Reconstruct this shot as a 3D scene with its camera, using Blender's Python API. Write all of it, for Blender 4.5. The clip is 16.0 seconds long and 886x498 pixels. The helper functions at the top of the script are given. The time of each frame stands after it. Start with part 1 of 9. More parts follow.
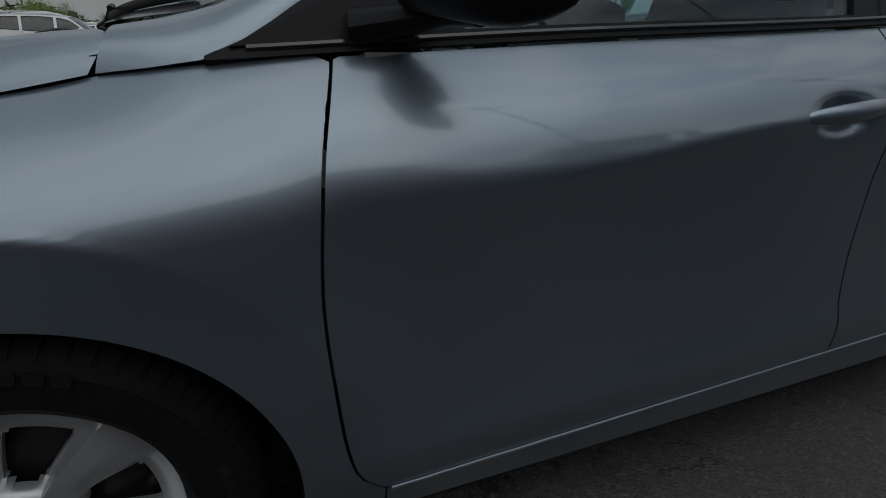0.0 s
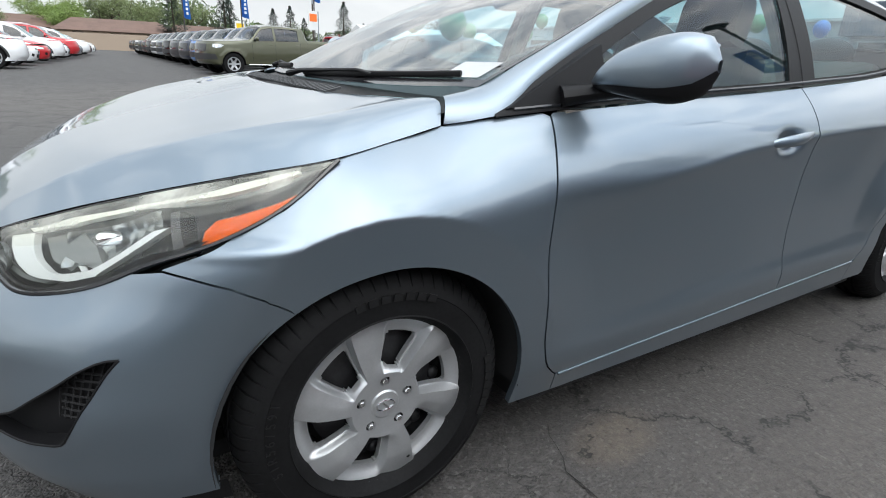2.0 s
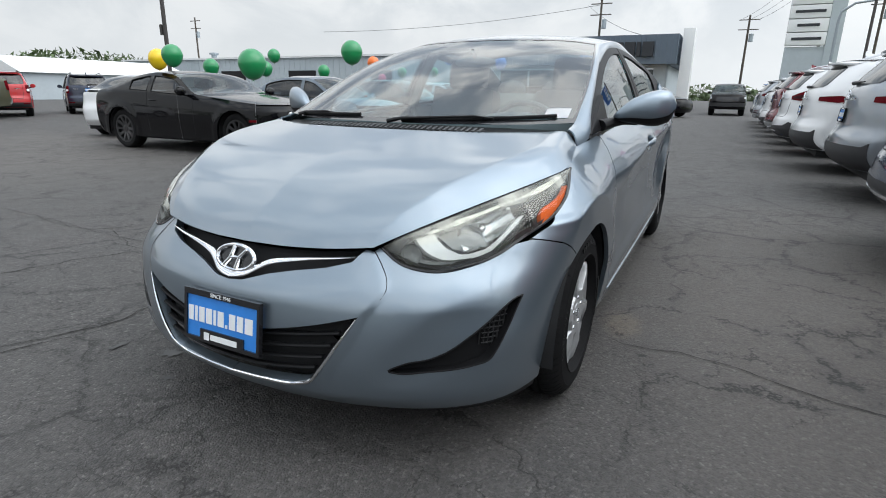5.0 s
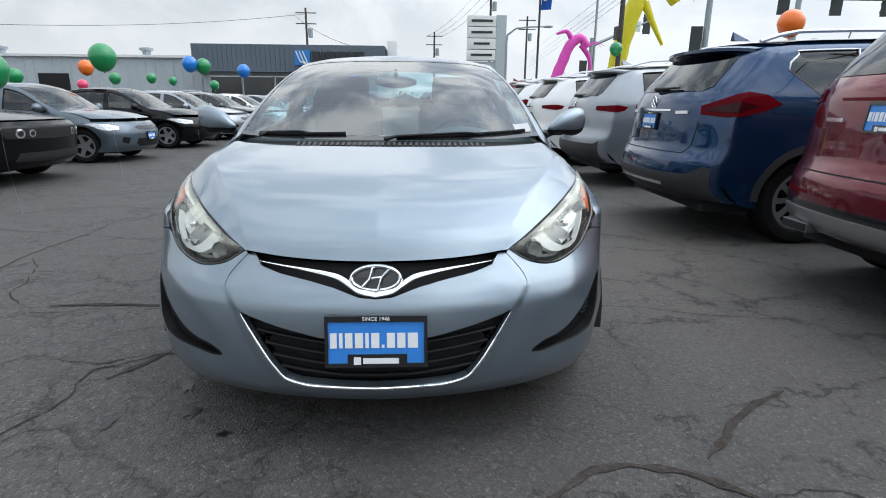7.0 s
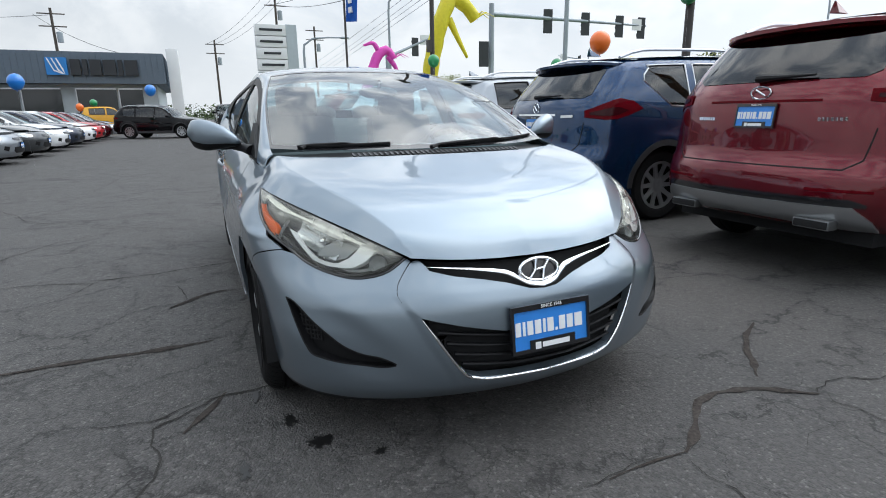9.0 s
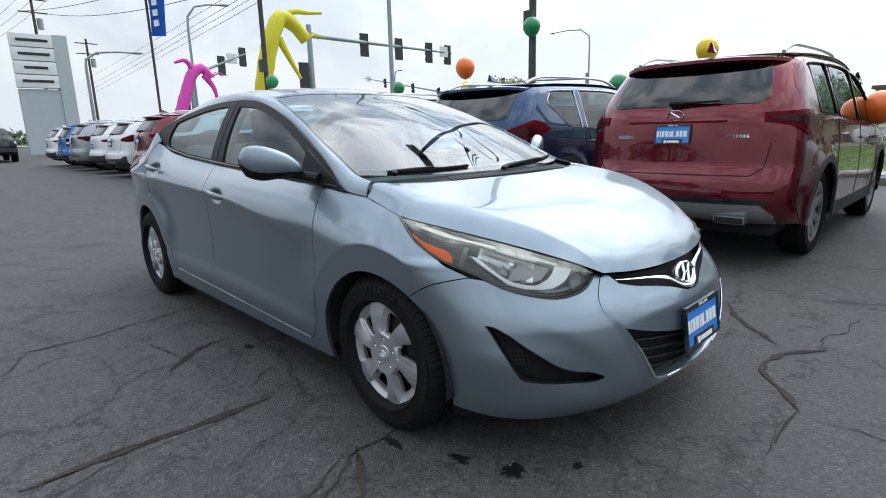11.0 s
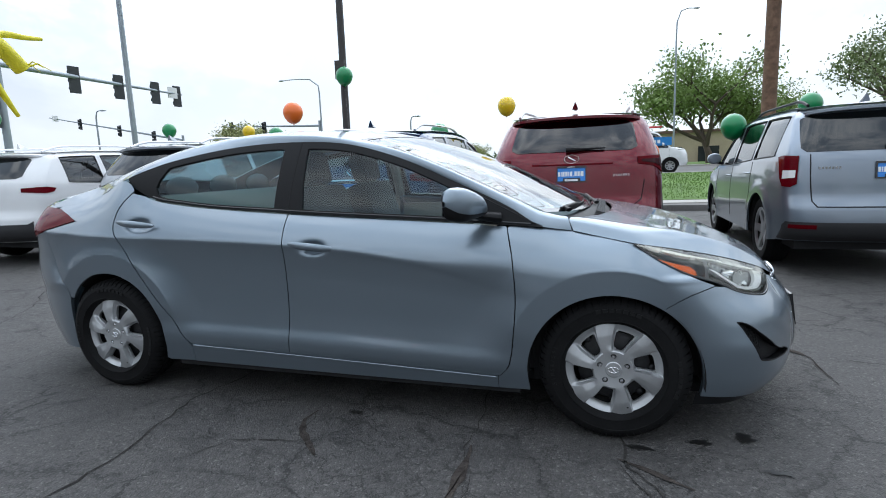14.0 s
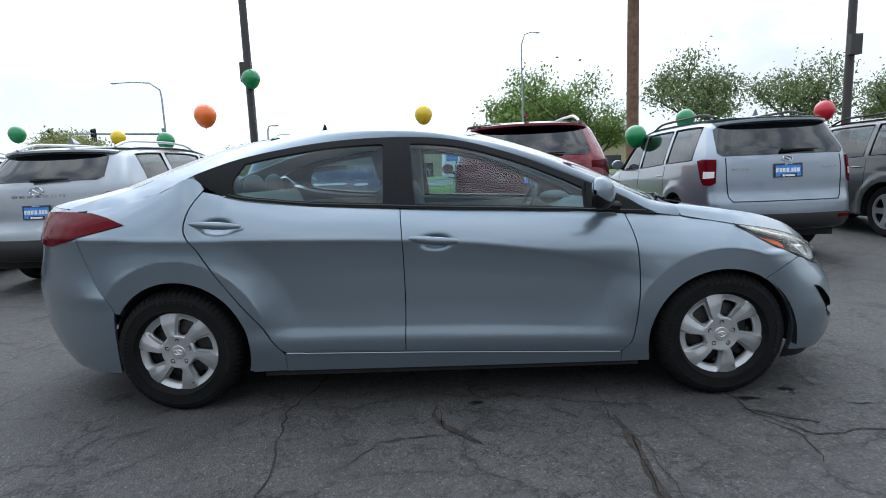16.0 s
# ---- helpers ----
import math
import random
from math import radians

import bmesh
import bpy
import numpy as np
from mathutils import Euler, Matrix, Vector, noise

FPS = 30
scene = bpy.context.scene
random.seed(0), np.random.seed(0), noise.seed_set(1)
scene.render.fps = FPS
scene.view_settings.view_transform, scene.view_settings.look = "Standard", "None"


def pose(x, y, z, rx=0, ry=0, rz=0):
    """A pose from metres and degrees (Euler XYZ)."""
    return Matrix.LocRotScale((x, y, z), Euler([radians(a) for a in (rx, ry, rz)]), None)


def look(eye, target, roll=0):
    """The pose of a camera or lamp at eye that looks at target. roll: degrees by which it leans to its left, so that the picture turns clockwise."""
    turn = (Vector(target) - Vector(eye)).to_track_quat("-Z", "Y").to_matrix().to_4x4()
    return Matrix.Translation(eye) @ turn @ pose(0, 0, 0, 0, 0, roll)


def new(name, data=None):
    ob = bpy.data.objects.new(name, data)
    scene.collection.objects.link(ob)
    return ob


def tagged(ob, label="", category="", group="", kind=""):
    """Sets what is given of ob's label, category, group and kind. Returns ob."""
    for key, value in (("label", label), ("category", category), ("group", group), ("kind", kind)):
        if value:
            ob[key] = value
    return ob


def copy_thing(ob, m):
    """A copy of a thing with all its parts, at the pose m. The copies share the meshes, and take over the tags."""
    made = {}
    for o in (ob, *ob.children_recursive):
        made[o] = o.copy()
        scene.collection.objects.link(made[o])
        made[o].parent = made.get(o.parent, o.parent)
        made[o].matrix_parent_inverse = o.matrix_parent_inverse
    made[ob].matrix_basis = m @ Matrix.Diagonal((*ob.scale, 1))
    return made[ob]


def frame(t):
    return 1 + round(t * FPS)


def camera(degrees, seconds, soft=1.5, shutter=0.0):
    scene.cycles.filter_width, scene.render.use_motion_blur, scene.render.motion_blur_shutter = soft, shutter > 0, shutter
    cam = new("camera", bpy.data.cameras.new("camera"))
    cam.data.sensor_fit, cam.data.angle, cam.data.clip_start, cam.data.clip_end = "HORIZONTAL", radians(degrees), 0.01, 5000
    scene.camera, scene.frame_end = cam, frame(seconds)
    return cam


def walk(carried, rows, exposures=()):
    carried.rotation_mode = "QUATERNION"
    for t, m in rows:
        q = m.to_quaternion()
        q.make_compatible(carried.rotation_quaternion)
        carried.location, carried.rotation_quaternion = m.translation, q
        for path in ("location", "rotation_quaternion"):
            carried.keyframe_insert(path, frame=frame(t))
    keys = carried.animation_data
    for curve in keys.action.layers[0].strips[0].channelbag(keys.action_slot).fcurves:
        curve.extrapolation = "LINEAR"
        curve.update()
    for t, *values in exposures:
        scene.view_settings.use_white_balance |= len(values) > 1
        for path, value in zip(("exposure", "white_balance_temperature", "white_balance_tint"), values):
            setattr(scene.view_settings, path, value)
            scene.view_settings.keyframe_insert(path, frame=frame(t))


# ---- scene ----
cam = camera(79.0, 16.0, soft=1.0)
PATH = [
    (0, (1.045, 1.534, 0.935), (0.324, -0.191, 0.227), 1.0),
    (0.5, (1.154, 1.6, 0.985), (0.436, -0.119, 0.264), 1.4),
    (1, (1.334, 1.666, 0.997), (0.518, -0.025, 0.31), 1.7),
    (1.5, (1.556, 1.718, 1.011), (0.65, 0.066, 0.341), 2.0),
    (2, (1.79, 1.739, 1.034), (0.774, 0.154, 0.358), 2.5),
    (2.5, (2.046, 1.746, 1.042), (0.94, 0.216, 0.379), 2.5),
    (3, (2.309, 1.734, 1.056), (1.121, 0.258, 0.416), 2.4),
    (3.5, (2.55, 1.665, 1.048), (1.262, 0.263, 0.437), 2.1),
    (4, (2.794, 1.561, 1.06), (1.372, 0.28, 0.477), 1.7),
    (4.2, (2.884, 1.517, 1.061), (1.403, 0.302, 0.487), 1.5),
    (6.3, (3.583, 0.537, 1.107), (1.667, 0.334, 0.569), 0.7),
    (6.5, (3.621, 0.421, 1.108), (1.697, 0.306, 0.577), 0.8),
    (7, (3.694, 0.134, 1.118), (1.765, 0.22, 0.595), 0.5),
    (7.5, (3.7, -0.164, 1.111), (1.785, 0.091, 0.595), 0.2),
    (8, (3.698, -0.442, 1.112), (1.811, -0.023, 0.599), -0.1),
    (8.5, (3.668, -0.723, 1.114), (1.828, -0.121, 0.613), -0.5),
    (9, (3.587, -0.997, 1.115), (1.814, -0.213, 0.624), -0.8),
    (9.2, (3.531, -1.102, 1.106), (1.787, -0.248, 0.624), -0.7),
    (11.3, (2.77, -2.138, 1.159), (1.425, -0.719, 0.739), -1.6),
    (11.5, (2.675, -2.213, 1.166), (1.37, -0.754, 0.756), -1.7),
    (12, (2.435, -2.441, 1.169), (1.263, -0.868, 0.781), -1.8),
    (12.5, (2.178, -2.655, 1.186), (1.154, -0.975, 0.825), -2.0),
    (13, (1.887, -2.825, 1.18), (1.013, -1.059, 0.836), -2.0),
    (13.5, (1.607, -2.979, 1.196), (0.873, -1.147, 0.87), -2.0),
    (14, (1.316, -3.124, 1.188), (0.735, -1.235, 0.886), -2.1),
    (14.5, (1.015, -3.254, 1.196), (0.573, -1.323, 0.921), -2.2),
    (15, (0.701, -3.341, 1.174), (0.39, -1.384, 0.903), -2.3),
    (15.5, (0.391, -3.387, 1.176), (0.21, -1.414, 0.901), -2.3),
    (16, (0.069, -3.422, 1.151), (0.018, -1.442, 0.87), -2.4),
]
walk(cam, [(t, look(eye, aim, roll)) for t, eye, aim, roll in PATH], exposures=[(0.0, -1.95, 6500, 10), (0.1, -1.35, 6500, 10), (0.2, -0.85, 6500, 10), (0.3, -0.4, 6500, 10), (0.4, 0.0, 6500, 10), (0.5, 0.2, 6560, 10), (1.5, 0.15, 6500, 10), (2.5, 0.10, 6500, 10), (4.2, -0.08, 6500, 10), (6.3, -0.13, 6340, 10), (9.2, -0.20, 6300, 10), (12.0, -0.22, 6080, 10), (14.0, -0.17, 6030, 10), (16.0, -0.13, 6060, 10)])

# ---- light ----
SUN_EL, SUN_AZ = radians(52), radians(100)   # azimuth counted from +x towards +y
world = bpy.data.worlds.new("hazy_sky")
scene.world = world
world.use_nodes = True


def node(tree, kind, inputs=None, operation=""):
    n = tree.nodes.new(kind)
    if operation:
        n.operation = operation
    for k, v in (inputs or {}).items():
        s = n.inputs[k]
        if isinstance(v, bpy.types.NodeSocket):
            tree.links.new(v, s)
        else:
            s.default_value = v
    return n


def ramp(tree, fac, stops):
    n = node(tree, "ShaderNodeValToRGB", {"Fac": fac})
    el = n.color_ramp.elements
    while len(el) < len(stops):
        el.new(0.5)
    for e, (p, c) in zip(el, stops):
        e.position = p
        e.color = (c, c, c, 1) if isinstance(c, (int, float)) else (*c, 1)
    return n.outputs["Color"]


def mix(tree, fac, a, b, blend="MIX"):
    n = tree.nodes.new("ShaderNodeMix")
    n.data_type, n.blend_type = "RGBA", blend
    for k, v in ((0, fac), (6, a), (7, b)):
        if isinstance(v, bpy.types.NodeSocket):
            tree.links.new(v, n.inputs[k])
        else:
            n.inputs[k].default_value = v if k == 0 or len(v) == 4 else (*v, 1)
    return n.outputs[2]


wt = world.node_tree
wt.nodes.clear()
sky = node(wt, "ShaderNodeTexSky")
sky.sky_type, sky.sun_disc, sky.sun_elevation, sky.sun_rotation = "NISHITA", False, SUN_EL, math.pi / 2 - SUN_AZ
sky.air_density, sky.dust_density, sky.ozone_density = 1.0, 1.5, 1.0
wco = node(wt, "ShaderNodeTexCoord")
wmap = node(wt, "ShaderNodeMapping", {"Vector": wco.outputs["Generated"], "Scale": (1.6, 1.6, 2.6)})
wno = node(wt, "ShaderNodeTexNoise", {"Vector": wmap.outputs["Vector"], "Scale": 3.0, "Detail": 9.0, "Roughness": 0.58, "Distortion": 0.3})
cloud = ramp(wt, wno.outputs["Fac"], [(0.40, 0.66), (0.56, 1.0)])
helev = node(wt, "ShaderNodeSeparateXYZ", {"Vector": wco.outputs["Generated"]}).outputs["Z"]
skyl = node(wt, "ShaderNodeVectorMath", {0: sky.outputs["Color"], 1: (0.055, 0.058, 0.062)}, operation="MULTIPLY")
cl2 = ramp(wt, wno.outputs["Fac"], [(0.42, (0.53, 0.60, 0.67)), (0.60, (0.955, 0.98, 0.985))])
wcol = mix(wt, cloud, skyl.outputs["Vector"], cl2)
# pale haze towards the horizon
wcol = mix(wt, ramp(wt, helev, [(0.05, 0.92), (0.42, 0.0)]), wcol, (0.815, 0.852, 0.872, 1))
# the haze glows towards the sun
sdir = (math.cos(SUN_EL) * math.cos(SUN_AZ), math.cos(SUN_EL) * math.sin(SUN_AZ), math.sin(SUN_EL))
sdot = node(wt, "ShaderNodeVectorMath", {0: wco.outputs["Generated"], 1: sdir}, operation="DOT_PRODUCT")
sunward = node(wt, "ShaderNodeMath", {0: sdot.outputs["Value"], 1: 0.5, 2: 0.5}, operation="MULTIPLY_ADD").outputs[0]
glow = ramp(wt, sunward, [(0.20, 0.47), (0.50, 0.51), (0.775, 0.62), (0.90, 0.84), (1.0, 1.12)])
# bright thin cloud overhead, dimmer haze low down
wcol = mix(wt, 1.0, wcol, ramp(wt, helev, [(0.14, 0.58), (0.52, 1.0)]), "MULTIPLY")
wcol = mix(wt, 1.0, wcol, glow, "MULTIPLY")
wbg = node(wt, "ShaderNodeBackground", {"Color": wcol, "Strength": 3.65})
wout = node(wt, "ShaderNodeOutputWorld", {"Surface": wbg.outputs["Background"]})

sun_data = bpy.data.lights.new("sun", "SUN")
sun_data.energy, sun_data.angle, sun_data.color = 0.8, radians(58), (1.0, 0.97, 0.92)
sun = new("sun", sun_data)
sun.matrix_world = look((0, 0, 0), (-math.cos(SUN_EL) * math.cos(SUN_AZ), -math.cos(SUN_EL) * math.sin(SUN_AZ), -math.sin(SUN_EL)))


# ---- materials ----
MATS = {}


def material(name, color, rough=0.5, metal=0.0, grain=0.0, scale=40.0, bump=0.0, coat=0.0, spec=0.5, patch=0.0, patch_scale=2.0, random_value=0.0):
    """Principled surface with fine grain, larger patches and relief; kept by name."""
    if name in MATS:
        return MATS[name]
    m = bpy.data.materials.new(name)
    m.use_nodes = True
    t = m.node_tree
    p = t.nodes["Principled BSDF"]
    p.inputs["Roughness"].default_value, p.inputs["Metallic"].default_value = rough, metal
    p.inputs["Coat Weight"].default_value, p.inputs["Coat Roughness"].default_value = coat, 0.03
    p.inputs["Specular IOR Level"].default_value = spec
    co = node(t, "ShaderNodeTexCoord").outputs["Object"]
    col = (*color, 1)
    if grain or bump:
        n1 = node(t, "ShaderNodeTexNoise", {"Vector": co, "Scale": scale, "Detail": 4.0, "Roughness": 0.6}).outputs["Fac"]
    if grain:
        col = mix(t, 1.0, col, ramp(t, n1, [(0.25, 1 - grain), (0.75, 1 + grain)]), "MULTIPLY")
    if patch:
        n2 = node(t, "ShaderNodeTexNoise", {"Vector": co, "Scale": patch_scale, "Detail": 5.0, "Roughness": 0.65}).outputs["Fac"]
        col = mix(t, 1.0, col, ramp(t, n2, [(0.3, 1 - patch), (0.7, 1 + patch)]), "MULTIPLY")
    if random_value:
        r = node(t, "ShaderNodeObjectInfo").outputs["Random"]
        col = mix(t, 1.0, col, ramp(t, r, [(0.0, 1 - random_value), (1.0, 1 + random_value)]), "MULTIPLY")
    if isinstance(col, tuple):
        p.inputs["Base Color"].default_value = col
    else:
        t.links.new(col, p.inputs["Base Color"])
    if bump:
        b = node(t, "ShaderNodeBump", {"Height": n1, "Strength": 1.0, "Distance": bump})
        t.links.new(b.outputs["Normal"], p.inputs["Normal"])
    MATS[name] = m
    return m


def paint(name, color, metal=0.55, rough=0.36, dirt=0.05, coat=1.0, spec=0.2):
    """Car paint: a metallic base under clear lacquer, with a faint dusty film from the road."""
    if name in MATS:
        return MATS[name]
    m = bpy.data.materials.new(name)
    m.use_nodes = True
    t = m.node_tree
    p = t.nodes["Principled BSDF"]
    co = node(t, "ShaderNodeTexCoord").outputs["Object"]
    col = (*color, 1)
    du = node(t, "ShaderNodeTexNoise", {"Vector": co, "Scale": 3.5, "Detail": 3.0, "Roughness": 0.5}).outputs["Fac"]
    col = mix(t, ramp(t, du, [(0.45, 0.0), (0.8, dirt)]), col, (0.32, 0.29, 0.25, 1))
    t.links.new(col, p.inputs["Base Color"])
    t.links.new(ramp(t, du, [(0.3, rough - 0.01), (0.8, rough + 0.015)]), p.inputs["Roughness"])
    p.inputs["Metallic"].default_value, p.inputs["Specular IOR Level"].default_value = metal, spec
    p.inputs["Coat Weight"].default_value, p.inputs["Coat Roughness"].default_value = coat, 0.035
    MATS[name] = m
    return m


def glass(name, tint, gloss_rough=0.0, ior=1.5, haze=0.0):
    """Thin pane: tinted see-through, with Fresnel gloss; haze is weathered, clouded plastic."""
    if name in MATS:
        return MATS[name]
    m = bpy.data.materials.new(name)
    m.use_nodes = True
    t = m.node_tree
    t.nodes.clear()
    # Schlick's gloss, the same from either side of the pane
    r0 = ((ior - 1) / (ior + 1)) ** 2
    face = node(t, "ShaderNodeLayerWeight", {"Blend": 0.5}).outputs["Facing"]
    p5 = node(t, "ShaderNodeMath", {0: face, 1: 5.0}, operation="POWER").outputs[0]
    f = node(t, "ShaderNodeMath", {0: p5, 1: 1 - r0, 2: r0}, operation="MULTIPLY_ADD").outputs[0]
    tr = node(t, "ShaderNodeBsdfTransparent", {"Color": (*tint, 1)})
    gl = node(t, "ShaderNodeBsdfGlossy", {"Color": (1, 1, 1, 1), "Roughness": gloss_rough})
    clear = tr.outputs[0]
    if haze:
        co = node(t, "ShaderNodeTexCoord").outputs["Object"]
        nz = node(t, "ShaderNodeTexNoise", {"Vector": co, "Scale": 7.0, "Detail": 5.0, "Roughness": 0.6}).outputs["Fac"]
        milk = node(t, "ShaderNodeBsdfDiffuse", {"Color": (0.66, 0.66, 0.58, 1)})
        clear = node(t, "ShaderNodeMixShader", {0: ramp(t, nz, [(0.36, 0.03), (0.68, haze)]), 1: clear, 2: milk.outputs[0]}).outputs[0]
    mx = node(t, "ShaderNodeMixShader", {0: f, 1: clear, 2: gl.outputs[0]})
    node(t, "ShaderNodeOutputMaterial", {"Surface": mx.outputs[0]})
    MATS[name] = m
    return m


def lit(name, color, strength):
    m = MATS.get(name) or bpy.data.materials.new(name)
    m.use_nodes = True
    p = m.node_tree.nodes["Principled BSDF"]
    p.inputs["Base Color"].default_value = (*color, 1)
    p.inputs["Emission Color"].default_value, p.inputs["Emission Strength"].default_value = (*color, 1), strength
    MATS[name] = m
    return m


SILVER = paint("silver_blue_paint", (0.224, 0.273, 0.320), 0.82, 0.355, 0.006)
BLACK_TRIM = material("black_plastic", (0.010, 0.010, 0.011), 0.45, spec=0.16, grain=0.15, scale=300, bump=0.0002)
GLOSS_BLACK = material("gloss_black", (0.012, 0.012, 0.014), 0.18, coat=0.5)
DARK = material("dark_cavity", (0.008, 0.008, 0.009), 0.85, grain=0.2, scale=30)
RUBBER = material("tyre_rubber", (0.0095, 0.0095, 0.010), 0.7, spec=0.12, grain=0.25, scale=120, bump=0.0003, patch=0.3, patch_scale=6)
HUBCAP = material("silver_hubcap", (0.47, 0.48, 0.49), 0.38, metal=0.65, grain=0.04, scale=200, patch=0.08, patch_scale=9)
STEEL = material("dark_steel_wheel", (0.03, 0.03, 0.032), 0.5, metal=0.5, grain=0.3, scale=60)
CHROME = material("chrome", (0.82, 0.83, 0.85), 0.09, metal=1.0)
GREY_STEEL = material("brushed_steel", (0.30, 0.305, 0.31), 0.4, metal=0.9, grain=0.06, scale=150)
SATIN = material("satin_metal", (0.62, 0.63, 0.65), 0.28, metal=0.9)
GLASS = glass("car_glass", (0.58, 0.77, 0.80), 0.0, 1.55)
DARK_GLASS = glass("tinted_glass", (0.10, 0.115, 0.12), 0.0, 1.7)
SCREEN_GLASS = glass("windscreen_glass", (0.68, 0.85, 0.87), 0.0, 2.15)
LENS = glass("lamp_lens", (0.95, 0.96, 0.94), 0.02, haze=0.03)
LENS_DULL = glass("dull_lamp_lens", (0.95, 0.95, 0.90), 0.08, haze=0.22)
LENS_CLOUD = glass("clouded_lamp_lens", (0.95, 0.95, 0.88), 0.14, haze=0.66)
AMBER = material("amber_reflector", (0.70, 0.105, 0.001), 0.4, grain=0.3, scale=260, bump=0.0006, spec=0.15)
RED_LENS = material("red_lamp_lens", (0.10, 0.002, 0.006), 0.10, grain=0.35, scale=90, coat=0.0, spec=0.06)
CLOTH = material("grey_seat_cloth", (0.07, 0.073, 0.077), 0.9, grain=0.25, scale=160, bump=0.0006)
BEIGE = material("beige_trim", (0.24, 0.225, 0.20), 0.75, grain=0.1, scale=120, bump=0.0003)
DASH = material("dark_dashboard", (0.05, 0.052, 0.056), 0.65, grain=0.15, scale=220, bump=0.0003)
WHITE_PLASTIC = material("white_lamp_guide", (0.62, 0.64, 0.64), 0.3, coat=0.4)
PLATE_BLUE = material("plate_blue", (0.03, 0.23, 0.70), 0.4, coat=0.4, patch=0.06, patch_scale=20)
PLATE_WHITE = material("white_print", (0.82, 0.83, 0.84), 0.5, patch=0.04, patch_scale=30)
ORANGE_BALLOON = material("orange_balloon", (0.85, 0.17, 0.02), 0.3, coat=0.3)


# ---- mesh tools ----
from mathutils.geometry import delaunay_2d_cdt


def spline(xs, ys):
    """Smooth monotone curve y(x) through a few knots, held flat-sloped past its ends."""
    x, y = np.array(xs, float), np.array(ys, float)
    h, d = np.diff(x), np.diff(y) / np.diff(x)
    m = np.zeros(len(x))
    m[0], m[-1] = d[0], d[-1]
    for i in range(1, len(x) - 1):
        if d[i - 1] * d[i] > 0:
            w1, w2 = 2 * h[i] + h[i - 1], h[i] + 2 * h[i - 1]
            m[i] = (w1 + w2) / (w1 / d[i - 1] + w2 / d[i])

    def f(q):
        q = np.asarray(q, float)
        c = np.clip(q, x[0], x[-1])
        i = np.clip(np.searchsorted(x, c) - 1, 0, len(h) - 1)
        t = (c - x[i]) / h[i]
        v = ((1 + 2 * t) * (1 - t) ** 2 * y[i] + t * (1 - t) ** 2 * h[i] * m[i] + t * t * (3 - 2 * t) * y[i + 1] + t * t * (t - 1) * h[i] * m[i + 1])
        return v + np.where(q < x[0], (q - x[0]) * m[0], 0) + np.where(q > x[-1], (q - x[-1]) * m[-1], 0)
    return f


def path3(points):
    """Catmull-Rom curve through points of any dimension; takes u in 0..1 by chord length."""
    p = np.array(points, float)
    k = np.r_[0, np.cumsum(np.linalg.norm(np.diff(p, axis=0), axis=1))]
    k /= k[-1]
    tan = np.gradient(p, k, axis=0)

    def f(u):
        u = np.clip(np.asarray(u, float), 0, 1)
        i = np.clip(np.searchsorted(k, u) - 1, 0, len(k) - 2)
        h = (k[i + 1] - k[i])[..., None]
        t = (u - k[i])[..., None] / h
        return ((1 + 2 * t) * (1 - t) ** 2 * p[i] + t * (1 - t) ** 2 * h * tan[i] + t * t * (3 - 2 * t) * p[i + 1] + t * t * (t - 1) * h * tan[i + 1])
    return f


def smooth(a, b, x):
    t = np.clip((x - a) / (b - a), 0, 1)
    return t * t * (3 - 2 * t)


def inside(pts, poly):
    """Which points lie in a polygon."""
    x, y = pts[:, 0], pts[:, 1]
    res = np.zeros(len(pts), bool)
    n = len(poly)
    for i in range(n):
        (x1, y1), (x2, y2) = poly[i], poly[(i + 1) % n]
        if y1 != y2:
            res ^= ((y1 > y) != (y2 > y)) & (x < (x2 - x1) * (y - y1) / (y2 - y1) + x1)
    return res


def resample(poly, step, closed=True):
    p = np.array(poly, float)
    out = []
    n = len(p)
    for i in range(n if closed else n - 1):
        a, b = p[i], p[(i + 1) % n]
        k = max(1, int(math.ceil(np.linalg.norm(b - a) / step)))
        out += [a + (b - a) * j / k for j in range(k)]
    if not closed:
        out.append(p[-1])
    return np.array(out)


def link_mesh(name, verts, faces, mat, parent=None, normals=None, label="", flat=False):
    me = bpy.data.meshes.new(name)
    me.from_pydata([tuple(v) for v in verts], [], [tuple(int(i) for i in f) for f in faces])
    me.materials.append(mat)
    me.polygons.foreach_set("use_smooth", [not flat] * len(me.polygons))
    if normals is not None:
        me.normals_split_custom_set_from_vertices([tuple(n) for n in normals])
    ob = new(name, me)
    if parent is not None:
        ob.parent = parent
    if label:
        ob["label"] = label
    return ob


def part(name, bm, mat, parent=None, label="", bevel=0.0, smooth_angle=None):
    """Links a bmesh as one mesh object under a thing or a part."""
    if bevel:
        bmesh.ops.bevel(bm, geom=bm.edges[:], offset=bevel, segments=2, affect="EDGES", profile=0.6, clamp_overlap=True)
    bmesh.ops.recalc_face_normals(bm, faces=bm.faces[:])
    me = bpy.data.meshes.new(name)
    for f in bm.faces:
        f.smooth = True
    limit = smooth_angle if smooth_angle is not None else radians(38)
    for e in bm.edges:
        if len(e.link_faces) == 2 and e.calc_face_angle(0) > limit:
            e.smooth = False
    bm.to_mesh(me)
    bm.free()
    me.materials.append(mat)
    ob = new(name, me)
    if parent is not None:
        ob.parent = parent
    if label:
        ob["label"] = label
    return ob


def thing(name, label, category, group="", m=None, kind=""):
    ob = new(name)
    ob.empty_display_size = 0.1
    if m is not None:
        ob.matrix_world = m
    return tagged(ob, label, category, group, kind)


